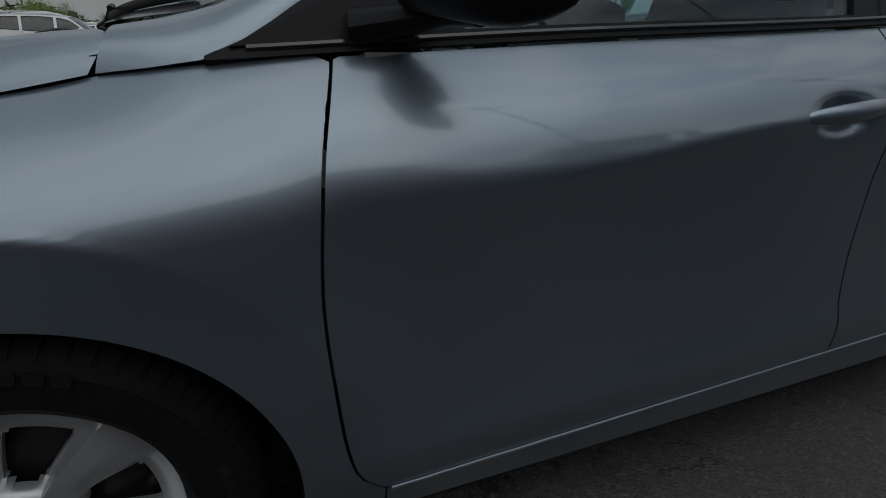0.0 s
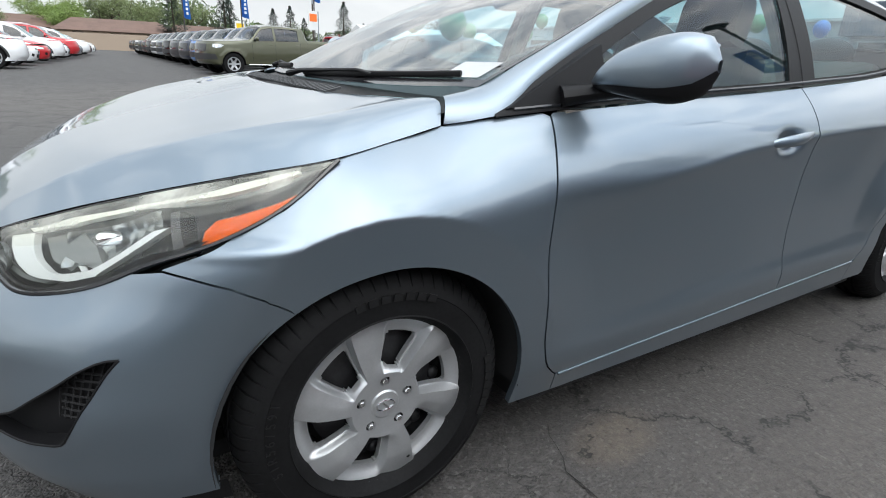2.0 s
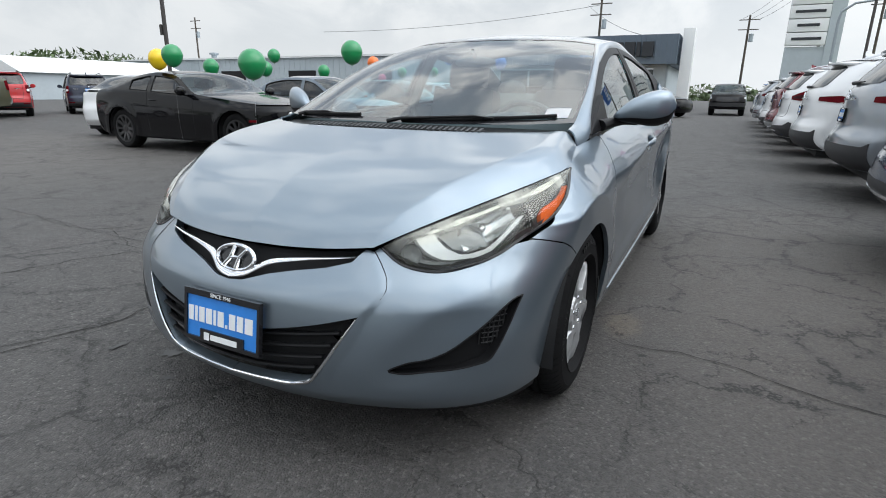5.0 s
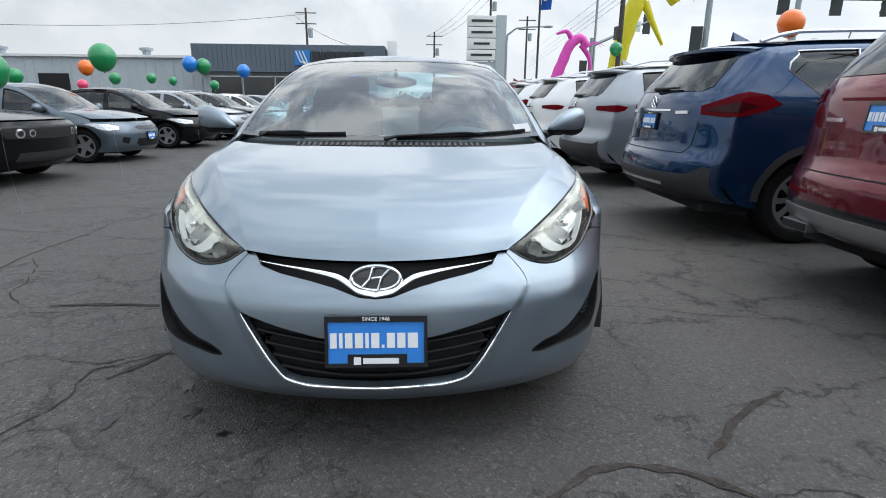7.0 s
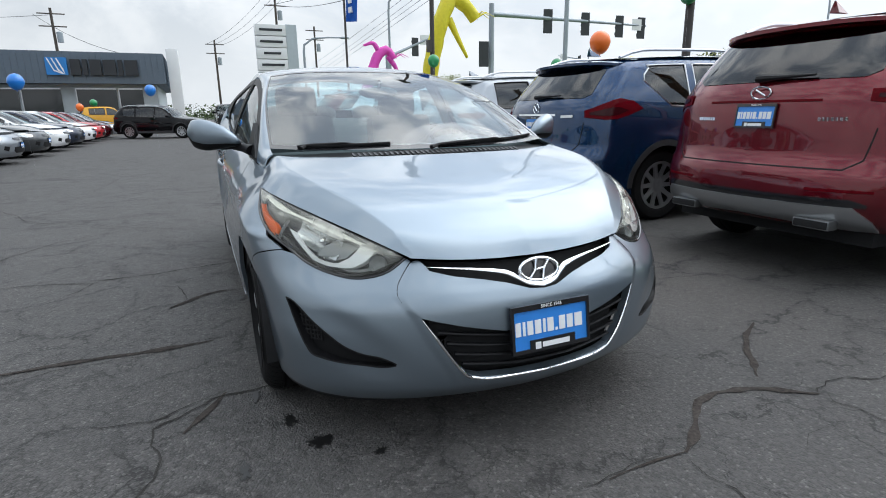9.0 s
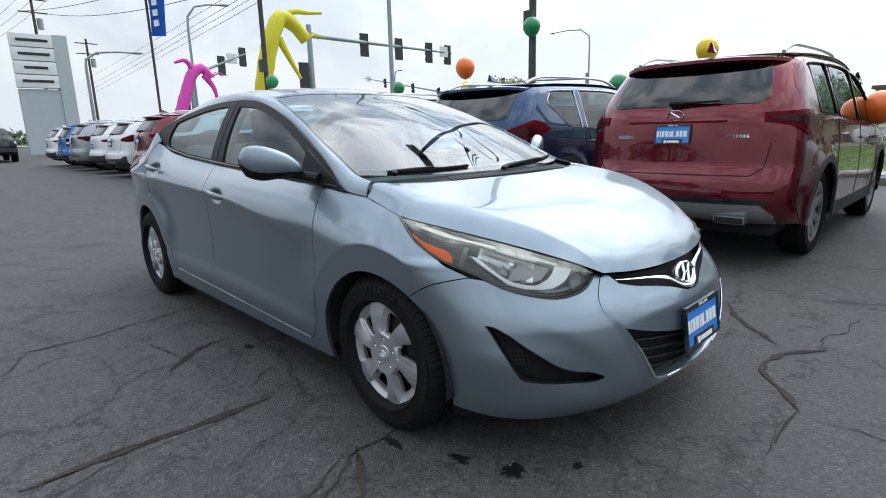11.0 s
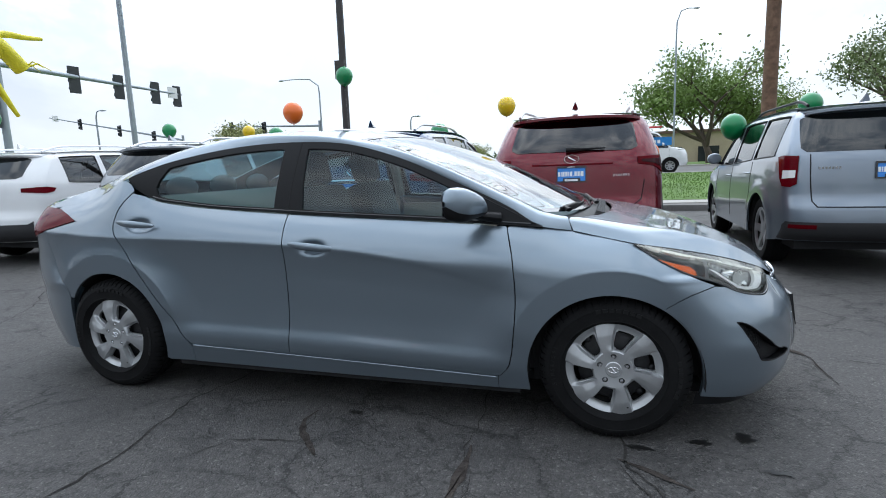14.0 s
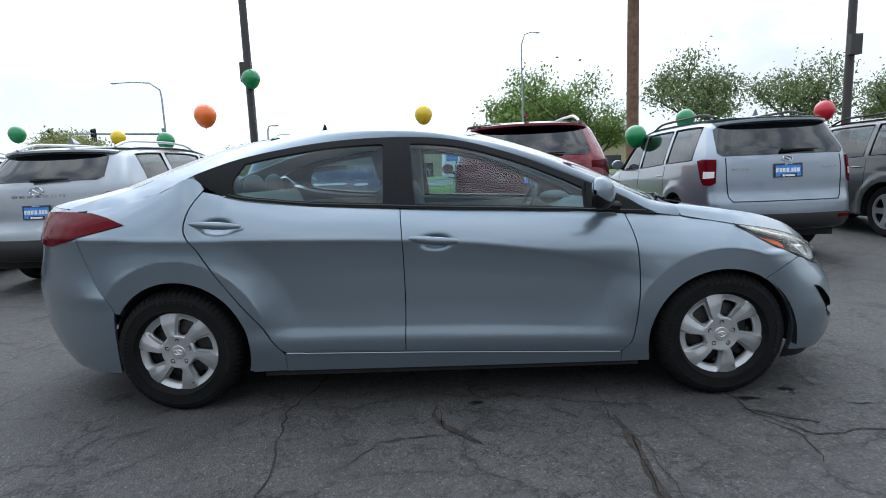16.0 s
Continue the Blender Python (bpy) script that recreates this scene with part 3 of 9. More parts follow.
def side_map(q):
    x, z = q[:, 0], q[:, 1]
    y = side_base(x, z)
    # wheel flares: a sharp-edged upright band round each arch, the body falling away above it
    for (ax, az), dip in ((FRONT_ARCH, 0.012), (REAR_ARCH, 0.006)):
        r = np.maximum(np.hypot(x - ax, z - az), 0.05)
        upper = smooth(0.0, 0.5, (z - az) / r)
        k = FLARE_R / r
        kx, kz = ax + (x - ax) * k, az + (z - az) * k
        y0 = side_base(kx, kz)
        band = np.maximum(CREASE_Y(kx) + 0.003, y0 + 0.002)
        hollow = dip * smooth(0.86, 0.58, r)
        outer = (band - y0 + dip) * np.clip((0.63 - r) / (0.63 - FLARE_R), 0, 1) ** 1.5 - hollow
        in_band = smooth(FLARE_R + 0.013, FLARE_R - 0.013, r)
        y = y + upper * (outer * (1 - in_band) + (band - y) * in_band)
    # hollow of the door handles
    for hx, hz in ((-0.03, 0.833), (-1.085, 0.943)):
        d = ((x - hx) / 0.072) ** 2 + ((z - hz + 0.006) / 0.032) ** 2
        y = y - 0.024 * np.exp(-d ** 1.6)
    return np.c_[x, y, z]


NOSE_X = spline([0.16, 0.19, 0.25, 0.35, 0.45, 0.55, 0.62, 0.68, 0.76, 0.834, 0.90], [2.12, 2.165, 2.212, 2.226, 2.220, 2.200, 2.155, 2.09, 1.958, 1.762, 1.52])
SEAM_X = spline([0.16, 0.30, 0.42, 0.50, 0.58, 0.66, 0.76, 0.84, 0.90], [1.68, 1.699, 1.675, 1.64, 1.60, 1.56, 1.49, 1.41, 1.30])


def nose_map(q):
    """q: s from 0 at the middle to 1 at the wheel arch, and the height."""
    s, z = q[:, 0], q[:, 1]
    xs = SEAM_X(z)
    p0 = side_map(np.c_[xs, z])
    d = side_map(np.c_[xs, z])[:, 1] - side_map(np.c_[xs - 0.04, z])[:, 1]
    slope = np.clip(d / 0.04, -0.5, 0.1)
    xn = NOSE_X(z)
    L = xn - xs
    t = 1 - s
    tuck = 0.08 * smooth(0.28, 0.14, z)
    ka = 0.49 - 0.17 * smooth(0.50, 0.66, z)
    ax, ay = xs + ka * L, p0[:, 1] + ka * L * slope
    bx, by = xn - 0.01, 0.590 - 0.080 * smooth(0.50, 0.64, z) - tuck
    x = (1 - t) ** 3 * xs + 3 * (1 - t) ** 2 * t * ax + 3 * (1 - t) * t * t * bx + t ** 3 * xn
    y = (1 - t) ** 3 * p0[:, 1] + 3 * (1 - t) ** 2 * t * ay + 3 * (1 - t) * t * t * by
    # the middle of the nose stands a little proud of the corners
    yn = np.interp(z, [0.2, 0.3, 0.4, 0.492, 0.52, 0.555, 0.58, 0.617, 0.665], [0.30, 0.335, 0.395, 0.438, 0.458, 0.480, 0.474, 0.442, 0.398])
    x = x + 0.005 * smooth(yn + 0.019, yn - 0.017, np.abs(y)) * smooth(0.22, 0.3, z)
    # scoop below the wing bar
    x = x - 0.016 * smooth(0.515, 0.585, z) * smooth(0.66, 0.60, z) * smooth(0.43, 0.20, np.abs(y))
    # hollow round the fog lamp pocket
    fy, fz = (y - 0.66) / 0.17, (z - 0.425 - 0.55 * (y - 0.66)) / 0.085
    x = x - 0.012 * np.exp(-(fy * fy + fz * fz) ** 2)
    return np.c_[x, y, z]


def nose_s(y, z):
    """The s at which the nose is y wide at height z."""
    s = np.linspace(0, 1, 200)
    yy = nose_map(np.c_[s, np.full(200, z)])[:, 1]
    return float(np.interp(y, yy, s))


def corner_map(q):
    """Side and nose in one: c below 0 runs back along the side, above 0 round the nose."""
    c, z = q[:, 0], q[:, 1]
    a = side_map(np.c_[SEAM_X(z) + np.minimum(c, 0), z])
    b = nose_map(np.c_[1 - np.clip(c, 0, 1), z])
    return np.where(c[:, None] < 0, a, b)


def at_x(x, z):
    """The corner surface's place for a length x and a height."""
    c = x - float(SEAM_X(z))
    if c > 0:
        s = np.linspace(1, 0, 200)
        xx = nose_map(np.c_[s, np.full(200, z)])[:, 0]
        c = 1 - float(np.interp(x, xx, s))
    return (c, z)


def at_y(y, z):
    return (1 - nose_s(y, z), z)


def on_nose(pts):
    return [(nose_s(y, z), z) for y, z in pts]


TAIL_X = spline([0.16, 0.22, 0.28, 0.42, 0.55, 0.68, 0.81, 0.95, 1.02, 1.06], [-2.20, -2.265, -2.315, -2.372, -2.392, -2.368, -2.318, -2.282, -2.275, -2.25])
TAIL_SEAM = spline([0.16, 0.5, 0.516, 0.684, 0.88, 1.05], [-1.668, -1.655, -1.65, -1.745, -1.81, -1.83])


def tail_map(q):
    s, z = q[:, 0], q[:, 1]
    xs = TAIL_SEAM(z)
    zq = np.maximum(z, 0.54)
    xq = TAIL_SEAM(zq)
    y0 = side_map(np.c_[xq, zq])[:, 1]
    plain = side_base(xq, zq)
    d = (side_base(xq + 0.06, zq) - plain) / 0.06
    edge = y0 - plain
    y0 = plain - 0.16 * np.maximum(0.54 - z, 0) ** 1.6
    xn = TAIL_X(z)
    L = xs - xn
    t = 1 - s
    ax, ay = xs - 0.45 * L, y0 - 0.45 * L * np.clip(d, 0, 0.5)
    x = (1 - t) ** 3 * xs + 3 * (1 - t) ** 2 * t * ax + 3 * (1 - t) * t * t * (xn + 0.02) + t ** 3 * xn
    y = (1 - t) ** 3 * y0 + 3 * (1 - t) ** 2 * t * ay + 3 * (1 - t) * t * t * 0.50 + edge * smooth(0.35, 0.0, t)
    return np.c_[x, y, z]


def arch(center, a0, a1, r=ARCH_R, n=30):
    return [(center[0] + r * math.cos(radians(a0 + (a1 - a0) * k / n)), center[1] + r * math.sin(radians(a0 + (a1 - a0) * k / n))) for k in range(n + 1)]


def run(f, a, b, n):
    return [(float(x), float(f(x))) for x in np.linspace(a, b, n)]


DOOR_F = spline([0.19, 0.255, 0.30, 0.43, 0.60, 0.76, 0.93], [0.850, 0.868, 0.906, 0.930, 0.942, 0.932, 0.892])   # front gap of the front door, by height
DOOR_B = spline([0.28, 0.6, 0.8, 1.0], [-0.200, -0.189, -0.189, -0.203])
DOOR_R = path3([(-0.72, 0.290), (-0.79, 0.300), (-0.916, 0.451), (-1.041, 0.609), (-1.186, 0.822), (-1.250, 0.930), (-1.235, 1.00), (-1.165, 1.118)])
ROCK_Z = spline([-0.9, -0.79, -0.2, 0.58, 0.87], [0.303, 0.300, 0.287, 0.262, 0.252])
GAP = 0.0025

sedan = thing("sedan", "silver-blue four-door sedan standing on cracked asphalt, wheels with six-spoke covers", "car")


SEAM_LINE = [(1.738, 0.674), (1.70, 0.665), (1.641, 0.648), (1.59, 0.622), (1.548, 0.594)]   # joint of fender and bumper


def build_fender(s):
    o = [(float(DOOR_F(z)) + GAP, float(z)) for z in np.linspace(0.262, 0.912, 30)]
    o += run(lambda x: BELT_Z(x) - 0.002, 0.915, 1.42, 22)
    o += [(1.48, 0.803), (1.535, 0.768), (1.64, 0.718)] + SEAM_LINE
    o += arch(FRONT_ARCH, 56.5, 192, n=44)
    o += [(0.998, 0.195), (0.86, 0.195), (0.86, 0.25)]
    o = [at_x(x, z) for x, z in resample(o, 0.03)]
    return panel("fender", corner_map, o, SILVER, sedan, 0.0068, side=s)


def build_front_door(s):
    o = [(float(DOOR_F(z)) - GAP, float(z)) for z in np.linspace(0.262, 0.915, 28)]
    o += run(lambda x: BELT_Z(x) - 0.004, 0.885, -0.197, 24)
    o += [(float(DOOR_B(z)) + GAP, float(z)) for z in np.linspace(0.98, 0.292, 24)]
    o += run(lambda x: ROCK_Z(x) + 0.003, -0.19, 0.86, 16)
    return panel("front_door", side_map, o, SILVER, sedan, 0.0115, side=s)


def build_rear_door(s):
    o = [(float(DOOR_B(z)) - GAP, float(z)) for z in np.linspace(0.292, 0.98, 24)]
    o += run(lambda x: BELT_Z(x) - 0.004, -0.21, -1.10, 24)
    o += [(float(p[0]) + 0.004, float(p[1])) for p in DOOR_R(np.linspace(0.985, 0.02, 40))]
    o += run(lambda x: ROCK_Z(x) + 0.003, -0.70, -0.21, 8)
    return panel("rear_door", side_map, o, SILVER, sedan, 0.0115, side=s)


def build_quarter(s):
    o = [(float(p[0]) - 0.004, float(p[1])) for p in DOOR_R(np.linspace(0.10, 1, 40))]
    o += run(lambda x: BELT_Z(x), -1.19, -1.82, 20)
    o += [(float(TAIL_SEAM(z)) + 0.003, float(z)) for z in np.linspace(1.0, 0.52, 20)]
    o += arch(REAR_ARCH, 146, -18, n=50)
    o += [(-0.965, 0.20), (-0.80, 0.205), (-0.80, 0.285)]
    return panel("quarter_panel", side_map, o, SILVER, sedan, 0.0115, side=s)


def build_rocker(s):
    o = run(lambda x: ROCK_Z(x) - 0.003, -0.797, 0.857, 24) + [(0.857, 0.195), (-0.797, 0.202)]
    return panel("rocker_panel", side_map, o, SILVER, sedan, 0.03, side=s)


def build_sill(s):
    """Narrow ledge of the rocker that shows below the doors."""
    xs = np.linspace(-0.79, 0.85, 40)
    p = side_map(np.c_[xs, ROCK_Z(xs) - 0.004])
    bm = bmesh.new()
    tube(bm, [(a, (b + 0.001) * s, c) for a, b, c in p], 0.0042, 8)
    part("sill_ledge", bm, SILVER, sedan)


for fn in (build_fender, build_front_door, build_rear_door, build_quarter, build_rocker, build_sill):
    both(fn)

# front bumper with its openings
def lens_edge(*pts):
    """Points of the lamp's lower edge, by width and height, on the corner surface."""
    return [tuple(corner_map(np.array([at_y(y, z)]))[0]) for y, z in pts]


HL_LOW = path3(lens_edge((0.425, 0.660), (0.49, 0.622), (0.57, 0.604), (0.66, 0.616), (0.715, 0.640), (0.757, 0.676))
               + [tuple(corner_map(np.array([at_x(x, z)]))[0]) for x, z in ((1.64, 0.722), (1.535, 0.772))] + [(1.425, 0.800, 0.845)])
HL_TOP = path3([HL_LOW(np.array([0.0]))[0], (2.00, 0.478, 0.690), (1.90, 0.558, 0.728), (1.75, 0.660, 0.776), (1.58, 0.752, 0.818), (1.425, 0.800, 0.845)])
GRILLE_LOW = on_nose([(0.425, 0.492), (0.37, 0.405), (0.315, 0.325), (0.285, 0.291), (0.24, 0.275), (0.12, 0.265), (0.0, 0.262)])
GRILLE_UP = on_nose([(0.0, 0.418), (0.10, 0.421), (0.17, 0.43), (0.30, 0.458), (0.425, 0.492)])
FOG_KNOTS = [(0.790, 0.528), (0.786, 0.512), (0.770, 0.44), (0.752, 0.385), (0.737, 0.358), (0.705, 0.348), (0.60, 0.334), (0.52, 0.330), (0.502, 0.335),
               (0.54, 0.358), (0.60, 0.372), (0.645, 0.394), (0.688, 0.430), (0.732, 0.474), (0.760, 0.508), (0.779, 0.525)]
FOG = on_nose([tuple(p) for p in path3(FOG_KNOTS + FOG_KNOTS[:1])(np.linspace(0, 1, 70))[:-1]])
SLOT_LOW = on_nose([(0.0, 0.546), (0.05, 0.550), (0.09, 0.562), (0.13, 0.574), (0.20, 0.588), (0.30, 0.604), (0.366, 0.622), (0.384, 0.646)])


def build_bumper(s):
    o = [(1.0, 0.186), at_y(0.35, 0.187), at_y(0.6, 0.19), (0.22, 0.20)]
    o += [at_x(x, z) for x, z in arch(FRONT_ARCH, -12, 56.5, n=20)]
    o += [at_x(x, z - 0.004) for x, z in resample(SEAM_LINE[::-1], 0.02, closed=False)]
    o += [at_y(p[1], p[2] - 0.004) for p in HL_LOW(np.linspace(0.60, 0.0, 30)) if p[1] < 0.75]
    o += [at_y(0.40, 0.662)] + [(1 - a, z) for a, z in SLOT_LOW[::-1]]
    o += [(1.0, 0.42)] + [(1 - a, z) for a, z in GRILLE_UP[1:] + GRILLE_LOW[1:-1]] + [(1.0, 0.262)]
    return panel("front_bumper", corner_map, o, SILVER, sedan, 0.008, holes=[[(1 - a, z) for a, z in FOG]], side=s, stretch=(1.0, 1.0), skirt=0.03)


both(build_bumper)


def build_crease(s):
    """Fine dark line for the shade in the fold from the lamp's inner end down to the lower grille."""
    p = nose_map(np.array([(nose_s(y, z), z) for y, z in ((0.406, 0.657), (0.445, 0.618), (0.473, 0.583), (0.480, 0.560), (0.472, 0.537))]))
    bm = bmesh.new()
    tube(bm, [(a - 0.0005, b * s, c) for a, b, c in path3([tuple(q) for q in p])(np.linspace(0, 1, 24))], [0.0022 - 0.0014 * k / 23 for k in range(24)], 6)
    part("bumper_fold", bm, DARK, sedan)


both(build_crease)


def shifted(fmap, inward):
    def f(q):
        p = fmap(q)
        n = normals_of(fmap, q)
        n = np.where(n[:, :1] < 0, -n, n)
        return p - n * inward
    return f


def build_fog(s):
    back = panel("fog_pocket", shifted(nose_map, 0.035), FOG, BLACK_TRIM, sedan, 0.02, side=s, stretch=(1.15, 1), skirt=0, label="black fog lamp blank with honeycomb grille")
    rim = nose_map(np.array(FOG + FOG[:1]))
    bm = bmesh.new()
    inner = shifted(nose_map, 0.034)(np.array(FOG + FOG[:1]))
    k = np.array([1, s, 1])
    sheet(bm, [rim * k, inner * k])
    tube(bm, [tuple(p) for p in rim * k], 0.0025, 6)
    part("pocket_rim", bm, BLACK_TRIM, back)
    f = shifted(nose_map, 0.028)
    for i in range(9):
        z = 0.375 + i * 0.0145
        ys = [y for y in np.linspace(0.58, 0.80, 40) if inside(np.array([[nose_s(y, z), z]]), FOG)[0] and y > 0.722 and z > 0.40]
        if len(ys) > 2:
            bm = bmesh.new()
            tube(bm, [tuple(p * k) for p in f(np.array([(nose_s(y, z), z) for y in (ys[0], (ys[0] + ys[-1]) / 2, ys[-1])]))], 0.0025, 5)
            part("mesh_bar", bm, DARK, back)
    for i in range(8):
        y = 0.722 + i * 0.010
        zs = [z for z in np.linspace(0.40, 0.53, 40) if inside(np.array([[nose_s(y, z), z]]), FOG)[0]]
        if len(zs) > 2:
            bm = bmesh.new()
            tube(bm, [tuple(p * k) for p in f(np.array([(nose_s(y, z), z) for z in (zs[0], zs[-1])]))], 0.0025, 5)
            part("mesh_bar", bm, DARK, back)
    return back


both(build_fog)

# lower grille: bars and chrome lip
gb = shifted(nose_map, 0.05)
grille = panel("lower_grille", gb, [(0, 0.25)] + [(nose_s(0.30, 0.25), 0.25), (nose_s(0.46, 0.48), 0.48), (nose_s(0.46, 0.51), 0.51), (0, 0.45)], DARK, sedan, 0.03, stretch=(1.15, 1), skirt=0, label="black lower grille with curved bars")
panel("lower_grille", gb, [(0, 0.25)] + [(nose_s(0.30, 0.25), 0.25), (nose_s(0.46, 0.48), 0.48), (nose_s(0.46, 0.51), 0.51), (0, 0.45)], DARK, sedan, 0.03, side=-1, stretch=(1.15, 1), skirt=0)
gf = shifted(nose_map, 0.02)
for z0, half in ((0.300, 0.30), (0.335, 0.325), (0.370, 0.35), (0.405, 0.375), (0.44, 0.40)):
    bm = bmesh.new()
    row = []
    for y in np.linspace(-half, half, 25):
        zz = z0 + 0.16 * max(abs(y) - 0.1, 0) ** 1.2
        p = gf(np.array([[nose_s(abs(y), zz), zz]]))[0]
        row.append((p[0], p[1] * (1 if y >= 0 else -1), p[2]))
    tube(bm, row, 0.0095, 8, squash=0.6)
    part("grille_bar", bm, BLACK_TRIM, sedan)
lip = []
for y, z in [(0.421, 0.486), (0.37, 0.405), (0.315, 0.322), (0.285, 0.286), (0.24, 0.269), (0.12, 0.260), (0.0, 0.257)]:
    p = nose_map(np.array([[nose_s(y, z), z]]))[0]
    lip.append((p[0] + 0.002, p[1], p[2]))
lip = path3(lip)(np.linspace(0, 1, 40))
bm = bmesh.new()
lw = [0.0055 * min(1.0, 0.25 + k / 9) for k in range(40)]
tube(bm, [tuple(p) for p in lip] + [(p[0], -p[1], p[2]) for p in lip[::-1][1:]], lw + lw[::-1][1:], 8)
part("grille_trim", bm, CHROME, sedan, "chrome strip round the lower grille")

# upper slot with the wing bar and the badge
slot = shifted(nose_map, 0.05)
for s in (1, -1):
    panel("grille_slot", slot, [(0, 0.50)] + [(nose_s(y, z - 0.03), z - 0.03) for y, z in ((0.12, 0.545), (0.3, 0.59), (0.40, 0.655))] + [(nose_s(0.40, 0.69), 0.69), (0, 0.69)], DARK, sedan, 0.03, side=s, stretch=(1.15, 1), skirt=0)
bar_mid, bar_h = spline([0.0, 0.05, 0.09, 0.12, 0.2, 0.3, 0.372], [0.557, 0.566, 0.588, 0.602, 0.6155, 0.6265, 0.634]), spline([0, 0.05, 0.09, 0.14, 0.25, 0.372], [0.0075, 0.0088, 0.0098, 0.0072, 0.0045, 0.0022])
for s in (1, -1):
    P = []
    for y in np.linspace(0, 0.372, 30):
        z, h = float(bar_mid(y)), float(bar_h(y))
        ring = []
        for a in np.linspace(0, 2 * math.pi, 12, endpoint=False):
            zz = z + h * math.sin(a)
            p = nose_map(np.array([[nose_s(y, zz), zz]]))[0]
            ring.append((p[0] - 0.004 + 0.008 * math.cos(a), p[1] * s, p[2]))
        P.append(ring)
    bm = bmesh.new()
    sheet(bm, P, close_v=True)
    part("grille_wing", bm, CHROME, sedan, "chrome wing bar across the upper grille")
badge = new("badge")
badge.parent = sedan
badge.matrix_local = pose(2.160, 0, 0.600, 0, -20, 0)
badge["label"] = "oval chrome badge"
bm = bmesh.new()
tube(bm, [(0.004, 0.074 * math.cos(t), 0.037 * math.sin(t)) for t in np.linspace(0, 2 * math.pi, 49)], 0.0068, 8)
part("badge_ring", bm, CHROME, badge)
bm = bmesh.new()
lathe(bm, [(1.0, -0.012), (0.98, -0.001), (0.0, 0.001)], 40, axis="z")
for v in bm.verts:
    v.co = Vector((v.co.z, v.co.x * 0.073, v.co.y * 0.036))
part("badge_back", bm, GLOSS_BLACK, badge)
bm = bmesh.new()
tube(bm, [(0.005, 0.040, 0.026), (0.007, 0.018, 0.003), (0.005, 0.008, -0.033)], [0.0065, 0.006, 0.007], 8)
tube(bm, [(0.005, -0.008, 0.033), (0.007, -0.018, -0.003), (0.005, -0.040, -0.026)], [0.007, 0.006, 0.0065], 8)
tube(bm, [(0.006, 0.022, 0.002), (0.007, 0.0, 0.001), (0.006, -0.022, -0.002)], 0.0058, 8)
part("badge_bar", bm, CHROME, badge)


def dealer_plate(parent, m, w=0.305, h=0.155, since=True):
    """Blue dealer plate in a black frame, with white bars for its print."""
    p = new("dealer_plate")
    p.parent = parent
    p.matrix_local = m          # plate faces +x of m, up is z
    p["label"] = "blue dealer plate with white print in a black frame"
    bm = bmesh.new()
    box(bm, -0.006, 0.0, -w / 2 + 0.004, w / 2 - 0.004, -h / 2 + 0.004, h / 2 - 0.004)
    part("plate_sheet", bm, PLATE_BLUE, p)
    bm = bmesh.new()
    t = 0.012
    box(bm, -0.008, 0.006, -w / 2, w / 2, h / 2 - t - 0.006, h / 2)
    box(bm, -0.008, 0.006, -w / 2, w / 2, -h / 2, -h / 2 + t)
    box(bm, -0.008, 0.006, -w / 2, -w / 2 + t * 0.8, -h / 2 + t, h / 2 - t - 0.006)
    box(bm, -0.008, 0.006, w / 2 - t * 0.8, w / 2, -h / 2 + t, h / 2 - t - 0.006)
    box(bm, -0.002, 0.005, -w * 0.28, w * 0.30, -h / 2 + t, -h / 2 + t + 0.028)
    part("plate_frame", bm, GLOSS_BLACK, p)
    x = -w * 0.455
    for k, ww in enumerate((0.020, 0.010, 0.022, 0.024, 0.010, 0.024, 0.008, 0.024, 0.024, 0.030)):
        bm = bmesh.new()
        hh = 0.046 if k != 6 else 0.010
        box(bm, 0.0005, 0.0022, x * 0.99, x * 0.99 + ww * w / 0.305, -0.020, -0.020 + hh)
        part("print_bar", bm, PLATE_WHITE, p)
        x += (ww + 0.0075) * w / 0.305
    bm = bmesh.new()
    box(bm, 0.0055, 0.0068, -w * 0.22, -w * 0.15, -h / 2 + 0.009, -h / 2 + 0.032)
    box(bm, 0.0055, 0.0068, -w * 0.13, w * 0.22, -h / 2 + 0.012, -h / 2 + 0.029)
    part("print_bar", bm, PLATE_WHITE, p)
    if since:
        letters("SINCE 1946", 0.0165, PLATE_WHITE, p, Matrix(((0, 0, 1, 0.0064), (1, 0, 0, 0.0), (0, 1, 0, h / 2 - 0.009), (0, 0, 0, 1))))
    return p


dealer_plate(sedan, pose(2.240, 0.003, 0.428, 0, -8, 0), 0.306, 0.158)
bm = bmesh.new()
box(bm, 2.19, 2.232, -0.10, 0.10, 0.37, 0.46)
part("plate_bracket", bm, BLACK_TRIM, sedan)
# black lip below the bumper
for s in (1, -1):
    panel("bumper_lip", lambda q: nose_map(q) * [0.992, 0.985, 1.0], [(0, 0.150), (0.5, 0.152), (1, 0.165), (1, 0.225), (0.5, 0.205), (0, 0.20)], BLACK_TRIM, sedan, 0.03, side=s, stretch=(1.15, 1), skirt=0)

